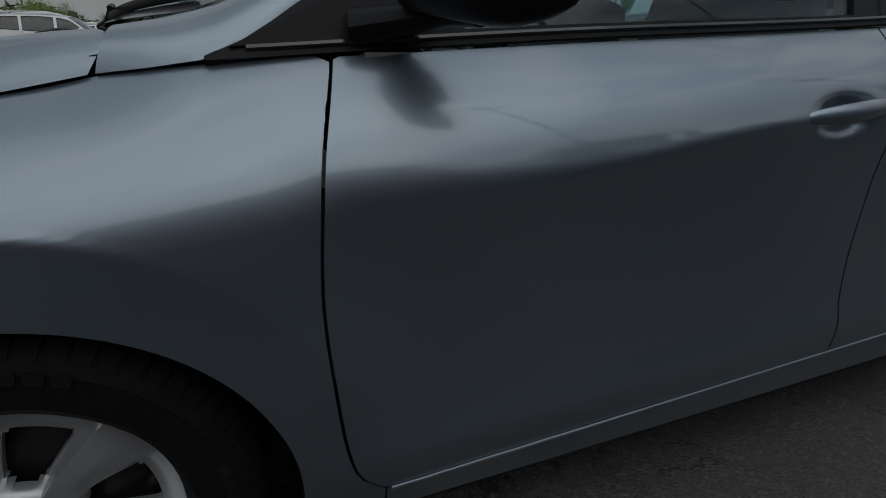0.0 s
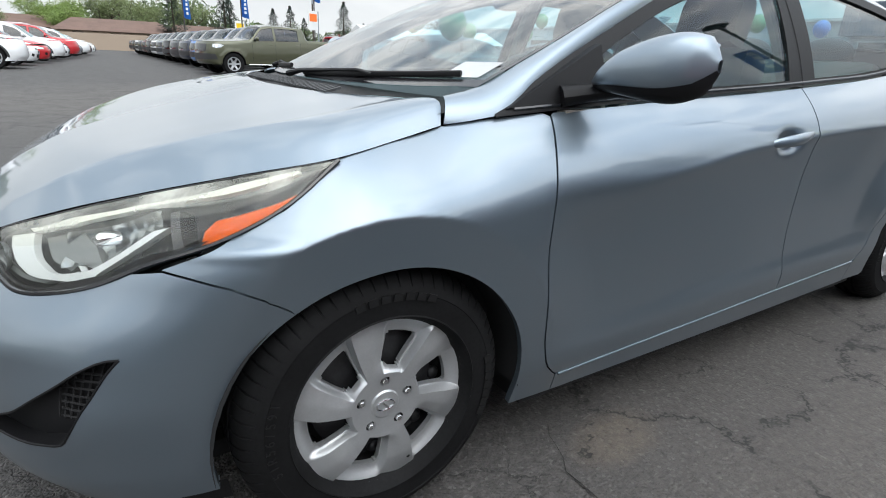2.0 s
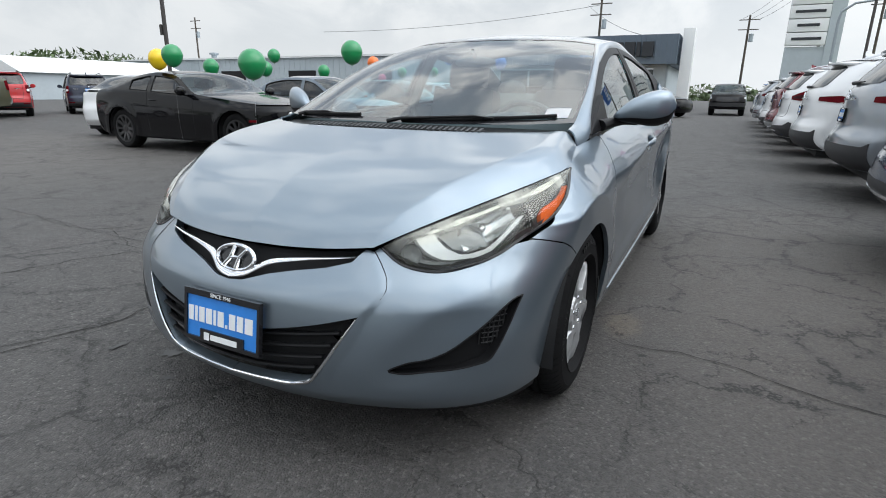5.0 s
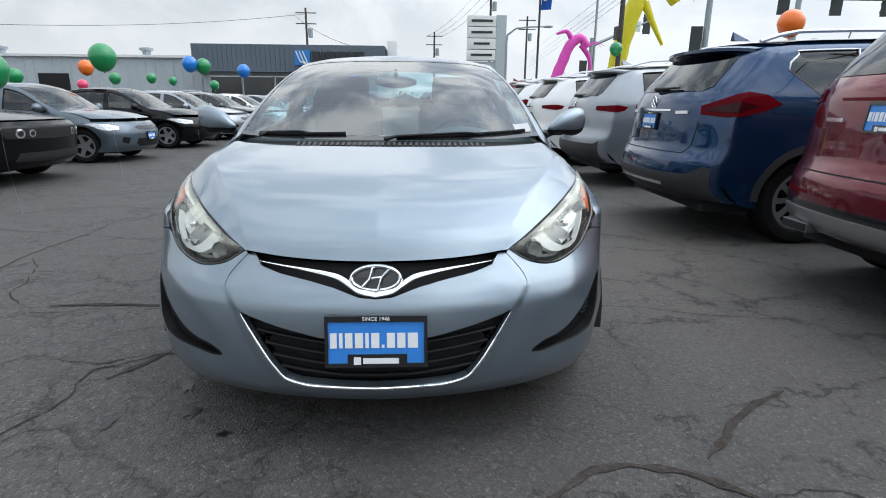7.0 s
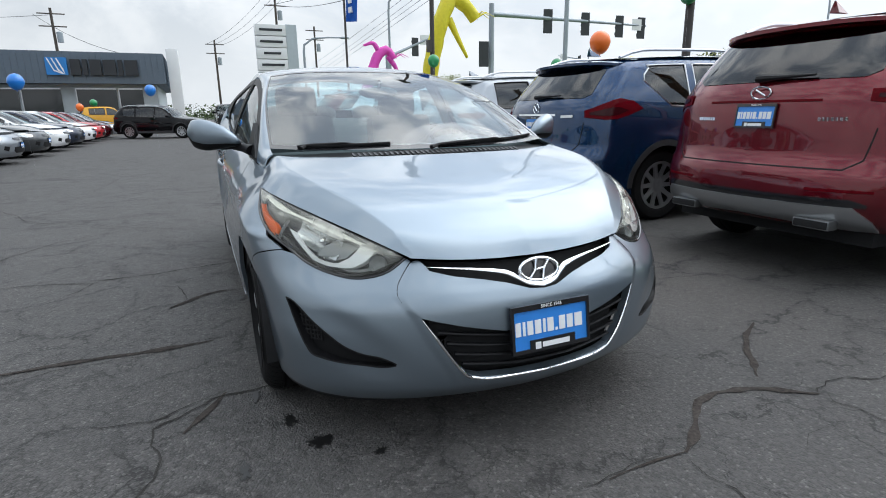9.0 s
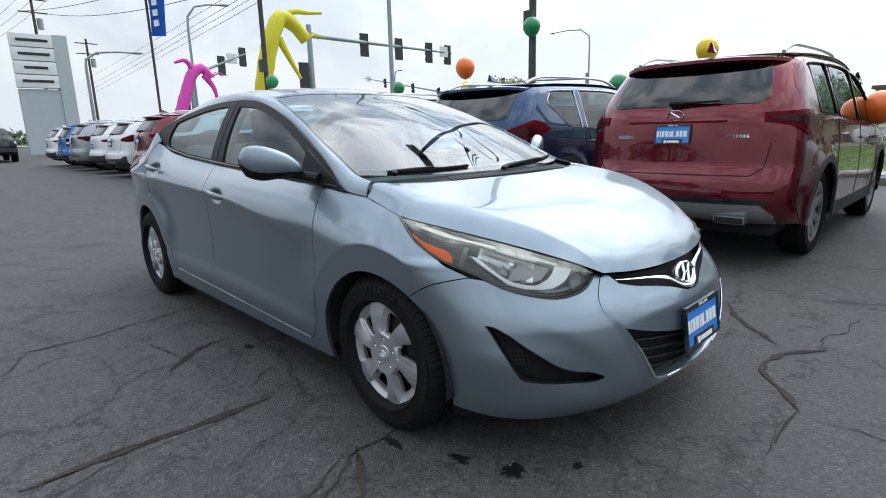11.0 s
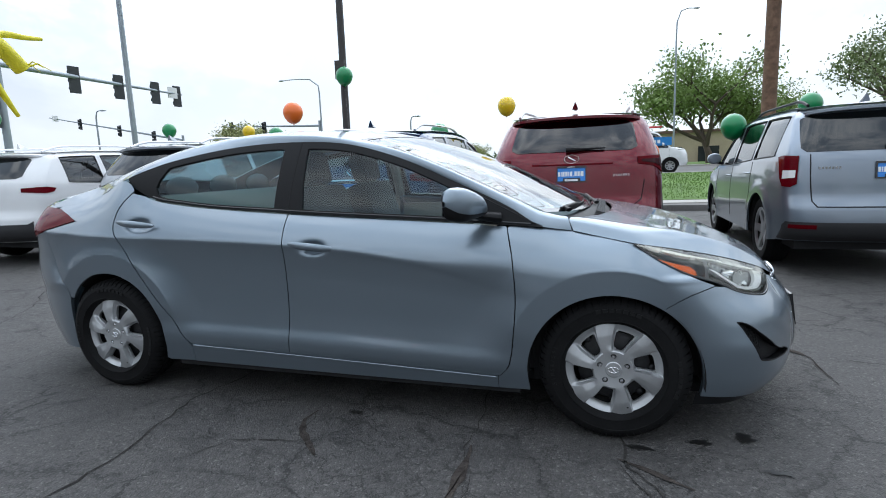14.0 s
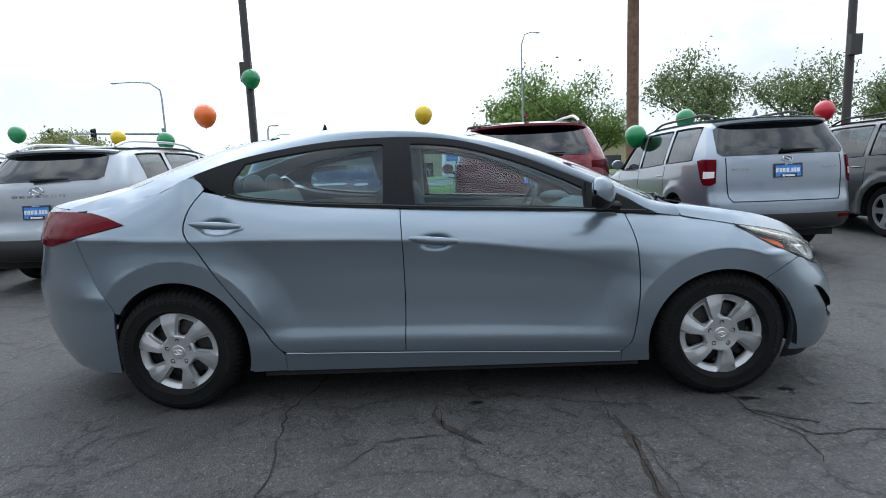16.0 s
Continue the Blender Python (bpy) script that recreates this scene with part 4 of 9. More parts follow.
# hood
HOOD_REAR = path3([(1.345, 0.0, 0.936), (1.33, 0.25, 0.937), (1.285, 0.48, 0.939), (1.21, 0.64, 0.943), (1.160, 0.712, 0.942), (1.180, 0.757, 0.8955)])
HOOD_FRONT = path3([(2.118, 0.0, 0.642), (2.112, 0.15, 0.645), (2.088, 0.30, 0.653), (2.052, 0.418, 0.664)])
HOOD_SIDE = path3([(2.052, 0.418, 0.664), (2.002, 0.473, 0.693), (1.90, 0.552, 0.732), (1.75, 0.655, 0.779), (1.58, 0.747, 0.8205), (1.43, 0.7925, 0.8470), (1.28, 0.7725, 0.8750), (1.180, 0.757, 0.8955)])
HOOD_MID = path3([(2.118, 0, 0.642), (2.085, 0, 0.688), (1.958, 0, 0.766), (1.762, 0, 0.836), (1.533, 0, 0.892), (1.345, 0, 0.936)])
hood_base = coons(HOOD_FRONT, HOOD_REAR, HOOD_MID, HOOD_SIDE)


def hood_map(q):
    """Two soft folds run from the lamps to the screen pillars."""
    p = hood_base(q)
    u, v = q[:, 0], q[:, 1]
    env = np.sin(np.pi * np.clip(v, 0, 1)) ** 0.7
    c = np.interp(v, [0.0, 0.15, 0.35, 0.7, 1.0], [0.96, 0.86, 0.82, 0.835, 0.87])
    inner, outer = np.exp((u - c) / 0.42), (1 - u) / (1 - c)
    p[:, 2] += 0.031 * env * -np.log(np.exp(-28 * inner) + np.exp(-28 * outer)) / 28
    return p


full(hood_map, "hood", SILVER, sedan, 101, 52, skirt=0.02)

# glasshouse
SCREEN_LOW = path3([(1.245, 0.0, 0.955), (1.225, 0.30, 0.957), (1.155, 0.55, 0.962), (1.060, 0.712, 0.970)])
HEADER = path3([(0.215, 0.0, 1.372), (0.205, 0.25, 1.368), (0.165, 0.45, 1.358), (0.105, 0.565, 1.343)])
PILLAR = path3([(1.060, 0.712, 0.970), (0.80, 0.690, 1.088), (0.55, 0.655, 1.200), (0.30, 0.608, 1.290), (0.105, 0.565, 1.343)])
SCREEN_MID = path3([(1.245, 0, 0.955), (1.0, 0, 1.078), (0.75, 0, 1.190), (0.48, 0, 1.290), (0.215, 0, 1.372)])
screen = coons(SCREEN_LOW, HEADER, SCREEN_MID, PILLAR)
full(screen, "windscreen", SCREEN_GLASS, sedan, 41, 24, label="laminated windscreen with a dark lower border")
bm = bmesh.new()
for s in (1, -1):
    a = screen(np.c_[np.full(30, 0.985), np.linspace(0, 1, 30)])
    b = screen(np.c_[np.full(30, 1.0), np.linspace(0, 1, 30)])
    sheet(bm, [[(p[0] - 0.001, p[1] * s, p[2] + 0.002) for p in a], [(p[0] - 0.001, p[1] * s, p[2] + 0.002) for p in b]])
for v0, v1 in ((0.0, 0.035), (0.965, 1.0)):
    us = np.linspace(-1, 1, 41)
    sg = np.where(us < 0, -1, 1)
    a = screen(np.c_[np.abs(us), np.full(41, v0)])
    b = screen(np.c_[np.abs(us), np.full(41, v1)])
    sheet(bm, [[(p[0] - 0.001, p[1] * k, p[2] + 0.002) for p, k in zip(a, sg)], [(p[0] - 0.001, p[1] * k, p[2] + 0.002) for p, k in zip(b, sg)]])
part("screen_border", bm, GLOSS_BLACK, sedan)
ROOF_REAR = path3([(-0.90, 0.0, 1.405), (-0.885, 0.25, 1.400), (-0.84, 0.43, 1.390), (-0.78, 0.545, 1.372)])
ROOF_MID = path3([(0.215, 0, 1.372), (0.10, 0, 1.398), (-0.2, 0, 1.430), (-0.5, 0, 1.434), (-0.9, 0, 1.405)])
ROOF_SIDE = path3([(0.105, 0.565, 1.343), (-0.1, 0.580, 1.372), (-0.35, 0.582, 1.387), (-0.6, 0.566, 1.386), (-0.78, 0.545, 1.372)])
roof_map = coons(HEADER, ROOF_REAR, ROOF_MID, ROOF_SIDE)
full(roof_map, "roof_panel", SILVER, sedan, 41, 30, skirt=0.01)
BACK_LOW = path3([(-1.80, 0.0, 1.165), (-1.77, 0.30, 1.158), (-1.70, 0.52, 1.142), (-1.62, 0.60, 1.135)])
BACK_MID = path3([(-0.90, 0, 1.405), (-1.2, 0, 1.345), (-1.5, 0, 1.258), (-1.80, 0, 1.165)])
BACK_SIDE = path3([(-0.78, 0.545, 1.372), (-1.05, 0.560, 1.325), (-1.35, 0.580, 1.235), (-1.62, 0.60, 1.135)])
full(coons(ROOF_REAR, BACK_LOW, BACK_MID, BACK_SIDE), "rear_window", GLASS, sedan, 33, 20)
DECK_REAR = path3([tuple(p + [0, 0, 0.002]) for p in tail_map(np.array([(0.0, 1.06), (0.3, 1.058), (0.55, 1.05), (0.75, 1.04)]))])
DECK_SIDE = path3([(-1.62, 0.60, 1.135), (-1.80, 0.630, 1.088), tuple(tail_map(np.array([(0.75, 1.04)]))[0] + [0, 0, 0.002])])
DECK_MID = path3([(-1.80, 0, 1.165), (-2.05, 0, 1.112), (-2.18, 0, 1.088), tuple(tail_map(np.array([(0.0, 1.06)]))[0] + [0, 0, 0.002])])
full(coons(BACK_LOW, DECK_REAR, DECK_MID, DECK_SIDE), "boot_lid", SILVER, sedan, 33, 14, skirt=0.01)

# side frame: pillars and roof rail between window outline and glass edges
DLO_UP = path3([(1.060, 0.772, 0.912), (0.86, 0.735, 1.020), (0.639, 0.695, 1.118), (0.358, 0.648, 1.236), (0.076, 0.622, 1.316), (-0.265, 0.618, 1.342), (-0.495, 0.625, 1.337), (-0.787, 0.650, 1.305), (-1.05, 0.700, 1.250), (-1.235, 0.745, 1.186)])
RAIL_OUT = path3([(1.172, 0.756, 0.897), (1.115, 0.766, 0.904)] + [tuple(p) for p in DLO_UP(np.linspace(0, 1, 14))] + [tuple(side_map(np.array([[x, float(BELT_Z(x))]]))[0] - [0, 0.0015, 0.001]) for x in (-1.32, -1.45, -1.58, -1.70, -1.80)] + [tuple(tail_map(np.array([(0.86, 1.028)]))[0])])
RAIL_IN = path3([(1.150, 0.714, 0.952)] + [tuple(p) for p in PILLAR(np.linspace(0.0, 1, 9))] + [tuple(p) for p in ROOF_SIDE(np.linspace(0.15, 1, 6))] + [tuple(p) for p in BACK_SIDE(np.linspace(0.12, 1, 7))] + [tuple(p) for p in DECK_SIDE(np.linspace(0.15, 0.97, 5))])
PILLAR_TOE = path3([(1.060, 0.772, 0.912), (1.145, 0.765, 0.902), (1.178, 0.752, 0.906), (1.145, 0.738, 0.962)])


def rail_map(q):
    u, v = np.clip(q[:, 0], 0, 1), q[:, 1]
    k_out = np.interp(u, [0, 0.032, 0.5, 0.74, 1], [0, 0.036, 0.455, 0.725, 1])
    a, b = RAIL_OUT(k_out), RAIL_IN(u)
    p = a * (1 - v[:, None]) + b * v[:, None]
    bow = 0.012 - 0.010 * smooth(0.62, 0.85, u)
    p[:, 1] += bow * 4 * v * (1 - v) * 0.6
    p[:, 2] += bow * 4 * v * (1 - v) * 0.8
    return p


both(lambda s: panel("side_frame", rail_map, UNIT, SILVER, sedan, 0.05, side=s, stretch=(3.0, 0.35), skirt=0.006))
# side windows: black frame band and panes
DLO_LOW = path3([(1.060, 0.776, 0.912), (0.61, 0.786, 0.943), (-0.24, 0.789, 0.991), (-0.82, 0.777, 1.036), (-1.05, 0.768, 1.074), (-1.15, 0.760, 1.118), (-1.235, 0.747, 1.186)])


def dlo_map(q):
    """Window surface by x and by height share."""
    x, v = q[:, 0], q[:, 1]
    us = np.linspace(0, 1, 300)
    lo, up = DLO_LOW(us), DLO_UP(us)
    zl, yl = np.interp(-x, -lo[:, 0], lo[:, 2]), np.interp(-x, -lo[:, 0], lo[:, 1])
    zu, yu = np.interp(-x, -up[:, 0], up[:, 2]), np.interp(-x, -up[:, 0], up[:, 1])
    y = yl + (yu - yl) * v + 0.016 * 4 * v * (1 - v) * np.clip((zu - zl) / 0.3, 0, 1)
    return np.c_[x, y, zl + (zu - zl) * v]


def xz(x, z):
    """Height share of a point of the window surface."""
    us = np.linspace(0, 1, 300)
    lo, up = DLO_LOW(us), DLO_UP(us)
    zl, zu = np.interp(-x, -lo[:, 0], lo[:, 2]), np.interp(-x, -up[:, 0], up[:, 2])
    return (x, float((z - zl) / max(zu - zl, 1e-4)))


def z_up(x):
    up = DLO_UP(np.linspace(0, 1, 300))
    return float(np.interp(-x, -up[:, 0], up[:, 2]))


def z_lo(x):
    lo = DLO_LOW(np.linspace(0, 1, 300))
    return float(np.interp(-x, -lo[:, 0], lo[:, 2]))


FRONT_PANE = [xz(x, z_lo(x) + 0.020) for x in np.linspace(0.70, -0.125, 14)] + [xz(-0.138, 1.12), xz(-0.150, z_up(-0.15) - 0.035)]
FRONT_PANE += [xz(x, z_up(x) - 0.034) for x in np.linspace(-0.10, 0.62, 14)] + [xz(0.70, z_up(0.70) - 0.04)]
REAR_PANE = [xz(x, z_lo(x) + 0.020) for x in np.linspace(-0.285, -0.97, 12)] + [xz(-1.02, z_lo(-1.02) + 0.026), xz(-1.035, 1.13), xz(-1.02, 1.175)]
REAR_PANE += [xz(x, z_up(x) - 0.034) for x in np.linspace(-0.98, -0.30, 12)] + [xz(-0.285, z_up(-0.28) - 0.04)]


def build_windows(s):
    o = [(float(x), 0.0) for x in np.linspace(1.05, -1.225, 30)] + [(float(x), 1.0) for x in np.linspace(-1.225, 1.05, 30)]
    fr = panel("window_surround", dlo_map, o, BLACK_TRIM, sedan, 0.03, holes=[FRONT_PANE, REAR_PANE], side=s, stretch=(1, 0.35), skirt=0.02, lift=0.001, label="matt black window surround and pillars")
    for name, pane in (("front_side_window", FRONT_PANE), ("rear_side_window", REAR_PANE)):
        g = panel(name, lambda q: dlo_map(q) - np.array([0, 0.006, 0]), pane, GLASS, sedan, 0.05, side=s, stretch=(1, 0.35), skirt=0)
        g.visible_shadow = False
    for x0, tilt in ((-0.205, 0.012),):
        bm = bmesh.new()
        p = dlo_map(np.array([xz(x0 + 0.012 * k / 8, z_lo(x0) + (z_up(x0) - z_lo(x0)) * k / 8) for k in range(9)]))
        tube(bm, [(a, (b + 0.0005) * s, c) for a, b, c in p], 0.0028, 5)
        part("door_gap", bm, DARK, fr)
    bm = bmesh.new()
    p = dlo_map(np.array([xz(x, z_lo(x) + 0.012) for x in np.linspace(1.0, -1.05, 40)]))
    tube(bm, [(a, (b + 0.002) * s, c) for a, b, c in p], 0.0045, 6)
    part("belt_seal", bm, GLOSS_BLACK, fr)


both(build_windows)

# rear end
for s in (1, -1):
    o = [(0.0, 0.20), (0.5, 0.20), (1.0, 0.205)] + [(1.0, z) for z in np.linspace(0.25, 1.0, 20)] + [(0.9, 1.03), (0.75, 1.04), (0.55, 1.05), (0.3, 1.058), (0.0, 1.06)]
    panel("rear_bumper", tail_map, o, SILVER, sedan, 0.03, side=s, stretch=(0.9, 1))


def lamp_map(q):
    """Tail lamp surface: a runs from the side (-0.27) round the corner (0.7)."""
    a, z = q[:, 0], q[:, 1]
    s = side_map(np.c_[TAIL_SEAM(z) - a, z])
    t = tail_map(np.c_[1 - np.clip(a, 0, 1), z])
    return np.where(a[:, None] < 0, s, t)


for s in (1, -1):
    o = [(-0.26, 0.960), (-0.16, 0.995), (-0.05, 1.018), (0.15, 1.024), (0.40, 1.026), (0.62, 1.02), (0.62, 0.90), (0.45, 0.865), (0.25, 0.86), (0.10, 0.885), (-0.05, 0.915), (-0.17, 0.940)]
    t = panel("tail_lamp", lamp_map, o, RED_LENS, sedan, 0.02, side=s, lift=0.006, skirt=0.02, label="dark red wrap-round tail lamp")


# headlamps
def lamp_patch(u0, u1, v0, v1, inward=0.0, bulge=0.020):
    """Patch on the headlamp: u from the nose to the rear tip, v from lower to upper edge."""
    def f(q):
        u, v = u0 + (u1 - u0) * q[:, 0], v0 + (v1 - v0) * q[:, 1]
        a, b = HL_LOW(u), HL_TOP(u)
        p = a + (b - a) * v[:, None]
        out = np.array([0.55, 0.62, 0.45])
        k = bulge * 4 * v * (1 - v) * np.sin(np.pi * np.clip(u, 0, 1)) ** 0.7 - inward * np.sin(np.pi * np.clip(u, 0.02, 0.98)) ** 0.5
        return p + out * k[:, None]
    return f


def lamp_pts(pts, inward, s):
    f = lamp_patch(0, 1, 0, 1, inward)
    return [(p[0], p[1] * s, p[2]) for p in f(np.array(pts, float))]


def strip(name, line, half, inward, mat, parent, s, label=""):
    """A solid ribbon following a line of (u, v) inside the lamp."""
    c = path3(line)(np.linspace(0, 1, 36))
    d = np.gradient(c, axis=0)
    n = np.c_[-d[:, 1], d[:, 0] * 0.35]
    n /= np.linalg.norm(n * [0.6, 0.16], axis=1, keepdims=True)
    w = half if callable(half) else (lambda k: half)
    ws = np.array([w(k) for k in np.linspace(0, 1, 36)])[:, None]
    a, b = lamp_pts(c + n * ws, inward, s), lamp_pts(c - n * ws, inward, s)
    a2, b2 = lamp_pts(c + n * ws * 1.1, inward + 0.02, s), lamp_pts(c - n * ws * 1.1, inward + 0.02, s)
    bm = bmesh.new()
    sheet(bm, [a, b, b2, a2], close_u=True)
    return part(name, bm, mat, parent, label)


def build_headlamp(s):
    lamp = new("headlamp")
    lamp.parent = sedan
    lamp["label"] = "swept-back headlamp with clear lens and amber reflector"
    panel("lamp_housing", lamp_patch(0, 1, 0, 1, 0.062), UNIT, LAMP_DARK, lamp, 0.03, side=s, stretch=(0.8, 0.15), skirt=0)
    for name, edge, top, mt, lab in (("lens", [(0.5, 0.0), (0.998, 0.0), (0.998, 0.25), (0.72, 0.40), (0.5, 0.60)], [], LENS, "clear lens"), ("lens_haze", [(0.5, 0.60), (0.72, 0.40), (0.998, 0.25), (0.998, 0.36), (0.75, 0.52), (0.55, 0.74)], [], LENS_DULL, "dulled lens plastic"),
                                ("lens_cloud", [(0.55, 0.74), (0.75, 0.52), (0.998, 0.36)], [(0.998, 1.0), (0.002, 1.0)], LENS_CLOUD, "yellowed clouded upper lens")):
        g = panel(name, lamp_patch(0, 1, 0, 1), [(0.002, edge[0][1])] + edge + (top or [(0.002, edge[-1][1])]), mt, lamp, 0.02, side=s, stretch=(0.8, 0.15), skirt=0, label=lab)
        g.visible_shadow = False
    bm = bmesh.new()
    for line, r in ((HL_LOW, 0.0045), (HL_TOP, 0.0018)):
        tube(bm, [(p[0], p[1] * s, p[2]) for p in line(np.linspace(0, 1, 60))], r, 6)
    part("lens_seal", bm, GLOSS_BLACK, lamp)
    strip("inner_bezel", [(0.03, 0.4), (0.10, 0.35), (0.2, 0.22), (0.30, 0.16)], 0.016, 0.030, GREY_BEZEL, lamp, s)
    strip("light_guide", [(0.19, 0.80), (0.205, 0.58), (0.24, 0.36), (0.30, 0.21), (0.40, 0.17), (0.50, 0.26), (0.585, 0.42)], lambda k: 0.023 - 0.013 * max(k - 0.45, 0) / 0.55, 0.012, WHITE_PLASTIC, lamp, s, "white U-shaped light guide")
    strip("top_trim", [(0.215, 0.85), (0.35, 0.86), (0.5, 0.84), (0.7, 0.80), (0.90, 0.80)], lambda k: 0.007 + 0.008 * k, 0.011, PALE_BEZEL, lamp, s)
    panel("amber_reflector", lamp_patch(0, 1, 0, 1, 0.016), [(0.655, 0.03), (0.672, 0.24), (0.70, 0.34), (0.78, 0.27), (0.86, 0.17), (0.90, 0.08), (0.80, 0.03), (0.72, 0.02)], AMBER, lamp, 0.02, side=s, stretch=(0.8, 0.15), skirt=0.02, label="orange side reflector")
    strip("ribbed_edge", [(0.45, 0.10), (0.53, 0.16), (0.60, 0.14)], 0.007, 0.012, BLACK_TRIM, lamp, s)
    # dark fin that parts the amber reflector from the main lamp
    bm = bmesh.new()
    sheet(bm, [lamp_pts([(u, v) for v in np.linspace(0.0, 0.60, 8)], d, s) for u, d in ((0.612, 0.002), (0.632, 0.002), (0.634, 0.055), (0.610, 0.055))], close_u=True)
    part("lamp_fin", bm, GLOSS_BLACK, lamp, "black divider in the lamp")
    # ribbed mirror behind the bulb, each rib slightly rounded
    bm = bmesh.new()
    grid = []
    for i in range(49):
        u = 0.325 + 0.245 * i / 48
        rib = 0.0014 * abs(math.sin(math.pi * i / 6))
        col = []
        for v in np.linspace(0.30, 0.74, 9):
            r2 = ((u - 0.445) / 0.125) ** 2 + ((v - 0.53) / 0.23) ** 2
            col.append(lamp_pts([(u, v)], 0.024 + 0.038 * max(0.0, 1 - 0.7 * r2) - rib, s)[0])
        grid.append(col)
    sheet(bm, grid)
    part("reflector_ribs", bm, LAMP_MIRROR, lamp, "ribbed chrome reflector")
    for k in range(9):
        u = 0.485 + 0.014 * k
        bm = bmesh.new()
        tube(bm, lamp_pts([(u, 0.02), (u + 0.012, 0.13 + 0.006 * k)], 0.012, s), [0.0018, 0.0014], 5)
        part("edge_rib", bm, GREY_BEZEL, lamp)
    # reflector bowl and bulb
    panel("reflector_wall", lamp_patch(0, 1, 0, 1, 0.034), [(0.25, 0.74), (0.29, 0.42), (0.345, 0.27), (0.43, 0.25), (0.41, 0.50), (0.36, 0.74)], GREY_BEZEL, lamp, 0.02, side=s, stretch=(0.8, 0.15), skirt=0.02)
    c = Vector(lamp_pts([(0.43, 0.58)], 0.036, s)[0])
    ax = Vector((0.88, 0.42 * s, 0.10)).normalized()
    m = Matrix.Translation(c) @ ax.to_track_quat("Y", "Z").to_matrix().to_4x4()
    bm = bmesh.new()
    lathe(bm, [(0.014, -0.02), (0.013, 0.012), (0.008, 0.02), (0.0, 0.022)], 16, m=m)
    part("bulb_shield", bm, CHROME, lamp)
    strip("lower_bezel", [(0.06, 0.30), (0.16, 0.12), (0.28, 0.055), (0.42, 0.05), (0.55, 0.06), (0.66, 0.05)], 0.012, 0.010, GLOSS_BLACK, lamp, s, "black lower bezel")
    c2 = Vector(lamp_pts([(0.135, 0.45)], 0.03, s)[0])
    bm = bmesh.new()
    lathe(bm, [(0.030, 0.014), (0.024, 0.002), (0.0, -0.008)], 14, m=Matrix.Translation(c2) @ ax.to_track_quat("Y", "Z").to_matrix().to_4x4())
    part("turn_signal", bm, GREY_BEZEL, lamp)
    return lamp


PALE_BEZEL = material("pale_lamp_bezel", (0.62, 0.63, 0.60), 0.4, grain=0.06, scale=90)
LAMP_DARK = material("lamp_housing_grey", (0.010, 0.011, 0.012), 0.3, metal=0.0, grain=0.2, scale=40)
GREY_BEZEL = material("grey_lamp_bezel", (0.20, 0.21, 0.21), 0.34, metal=0.3, grain=0.06, scale=150)
LAMP_MIRROR = material("lamp_mirror", (0.46, 0.48, 0.49), 0.22, metal=1.0)
both(build_headlamp)


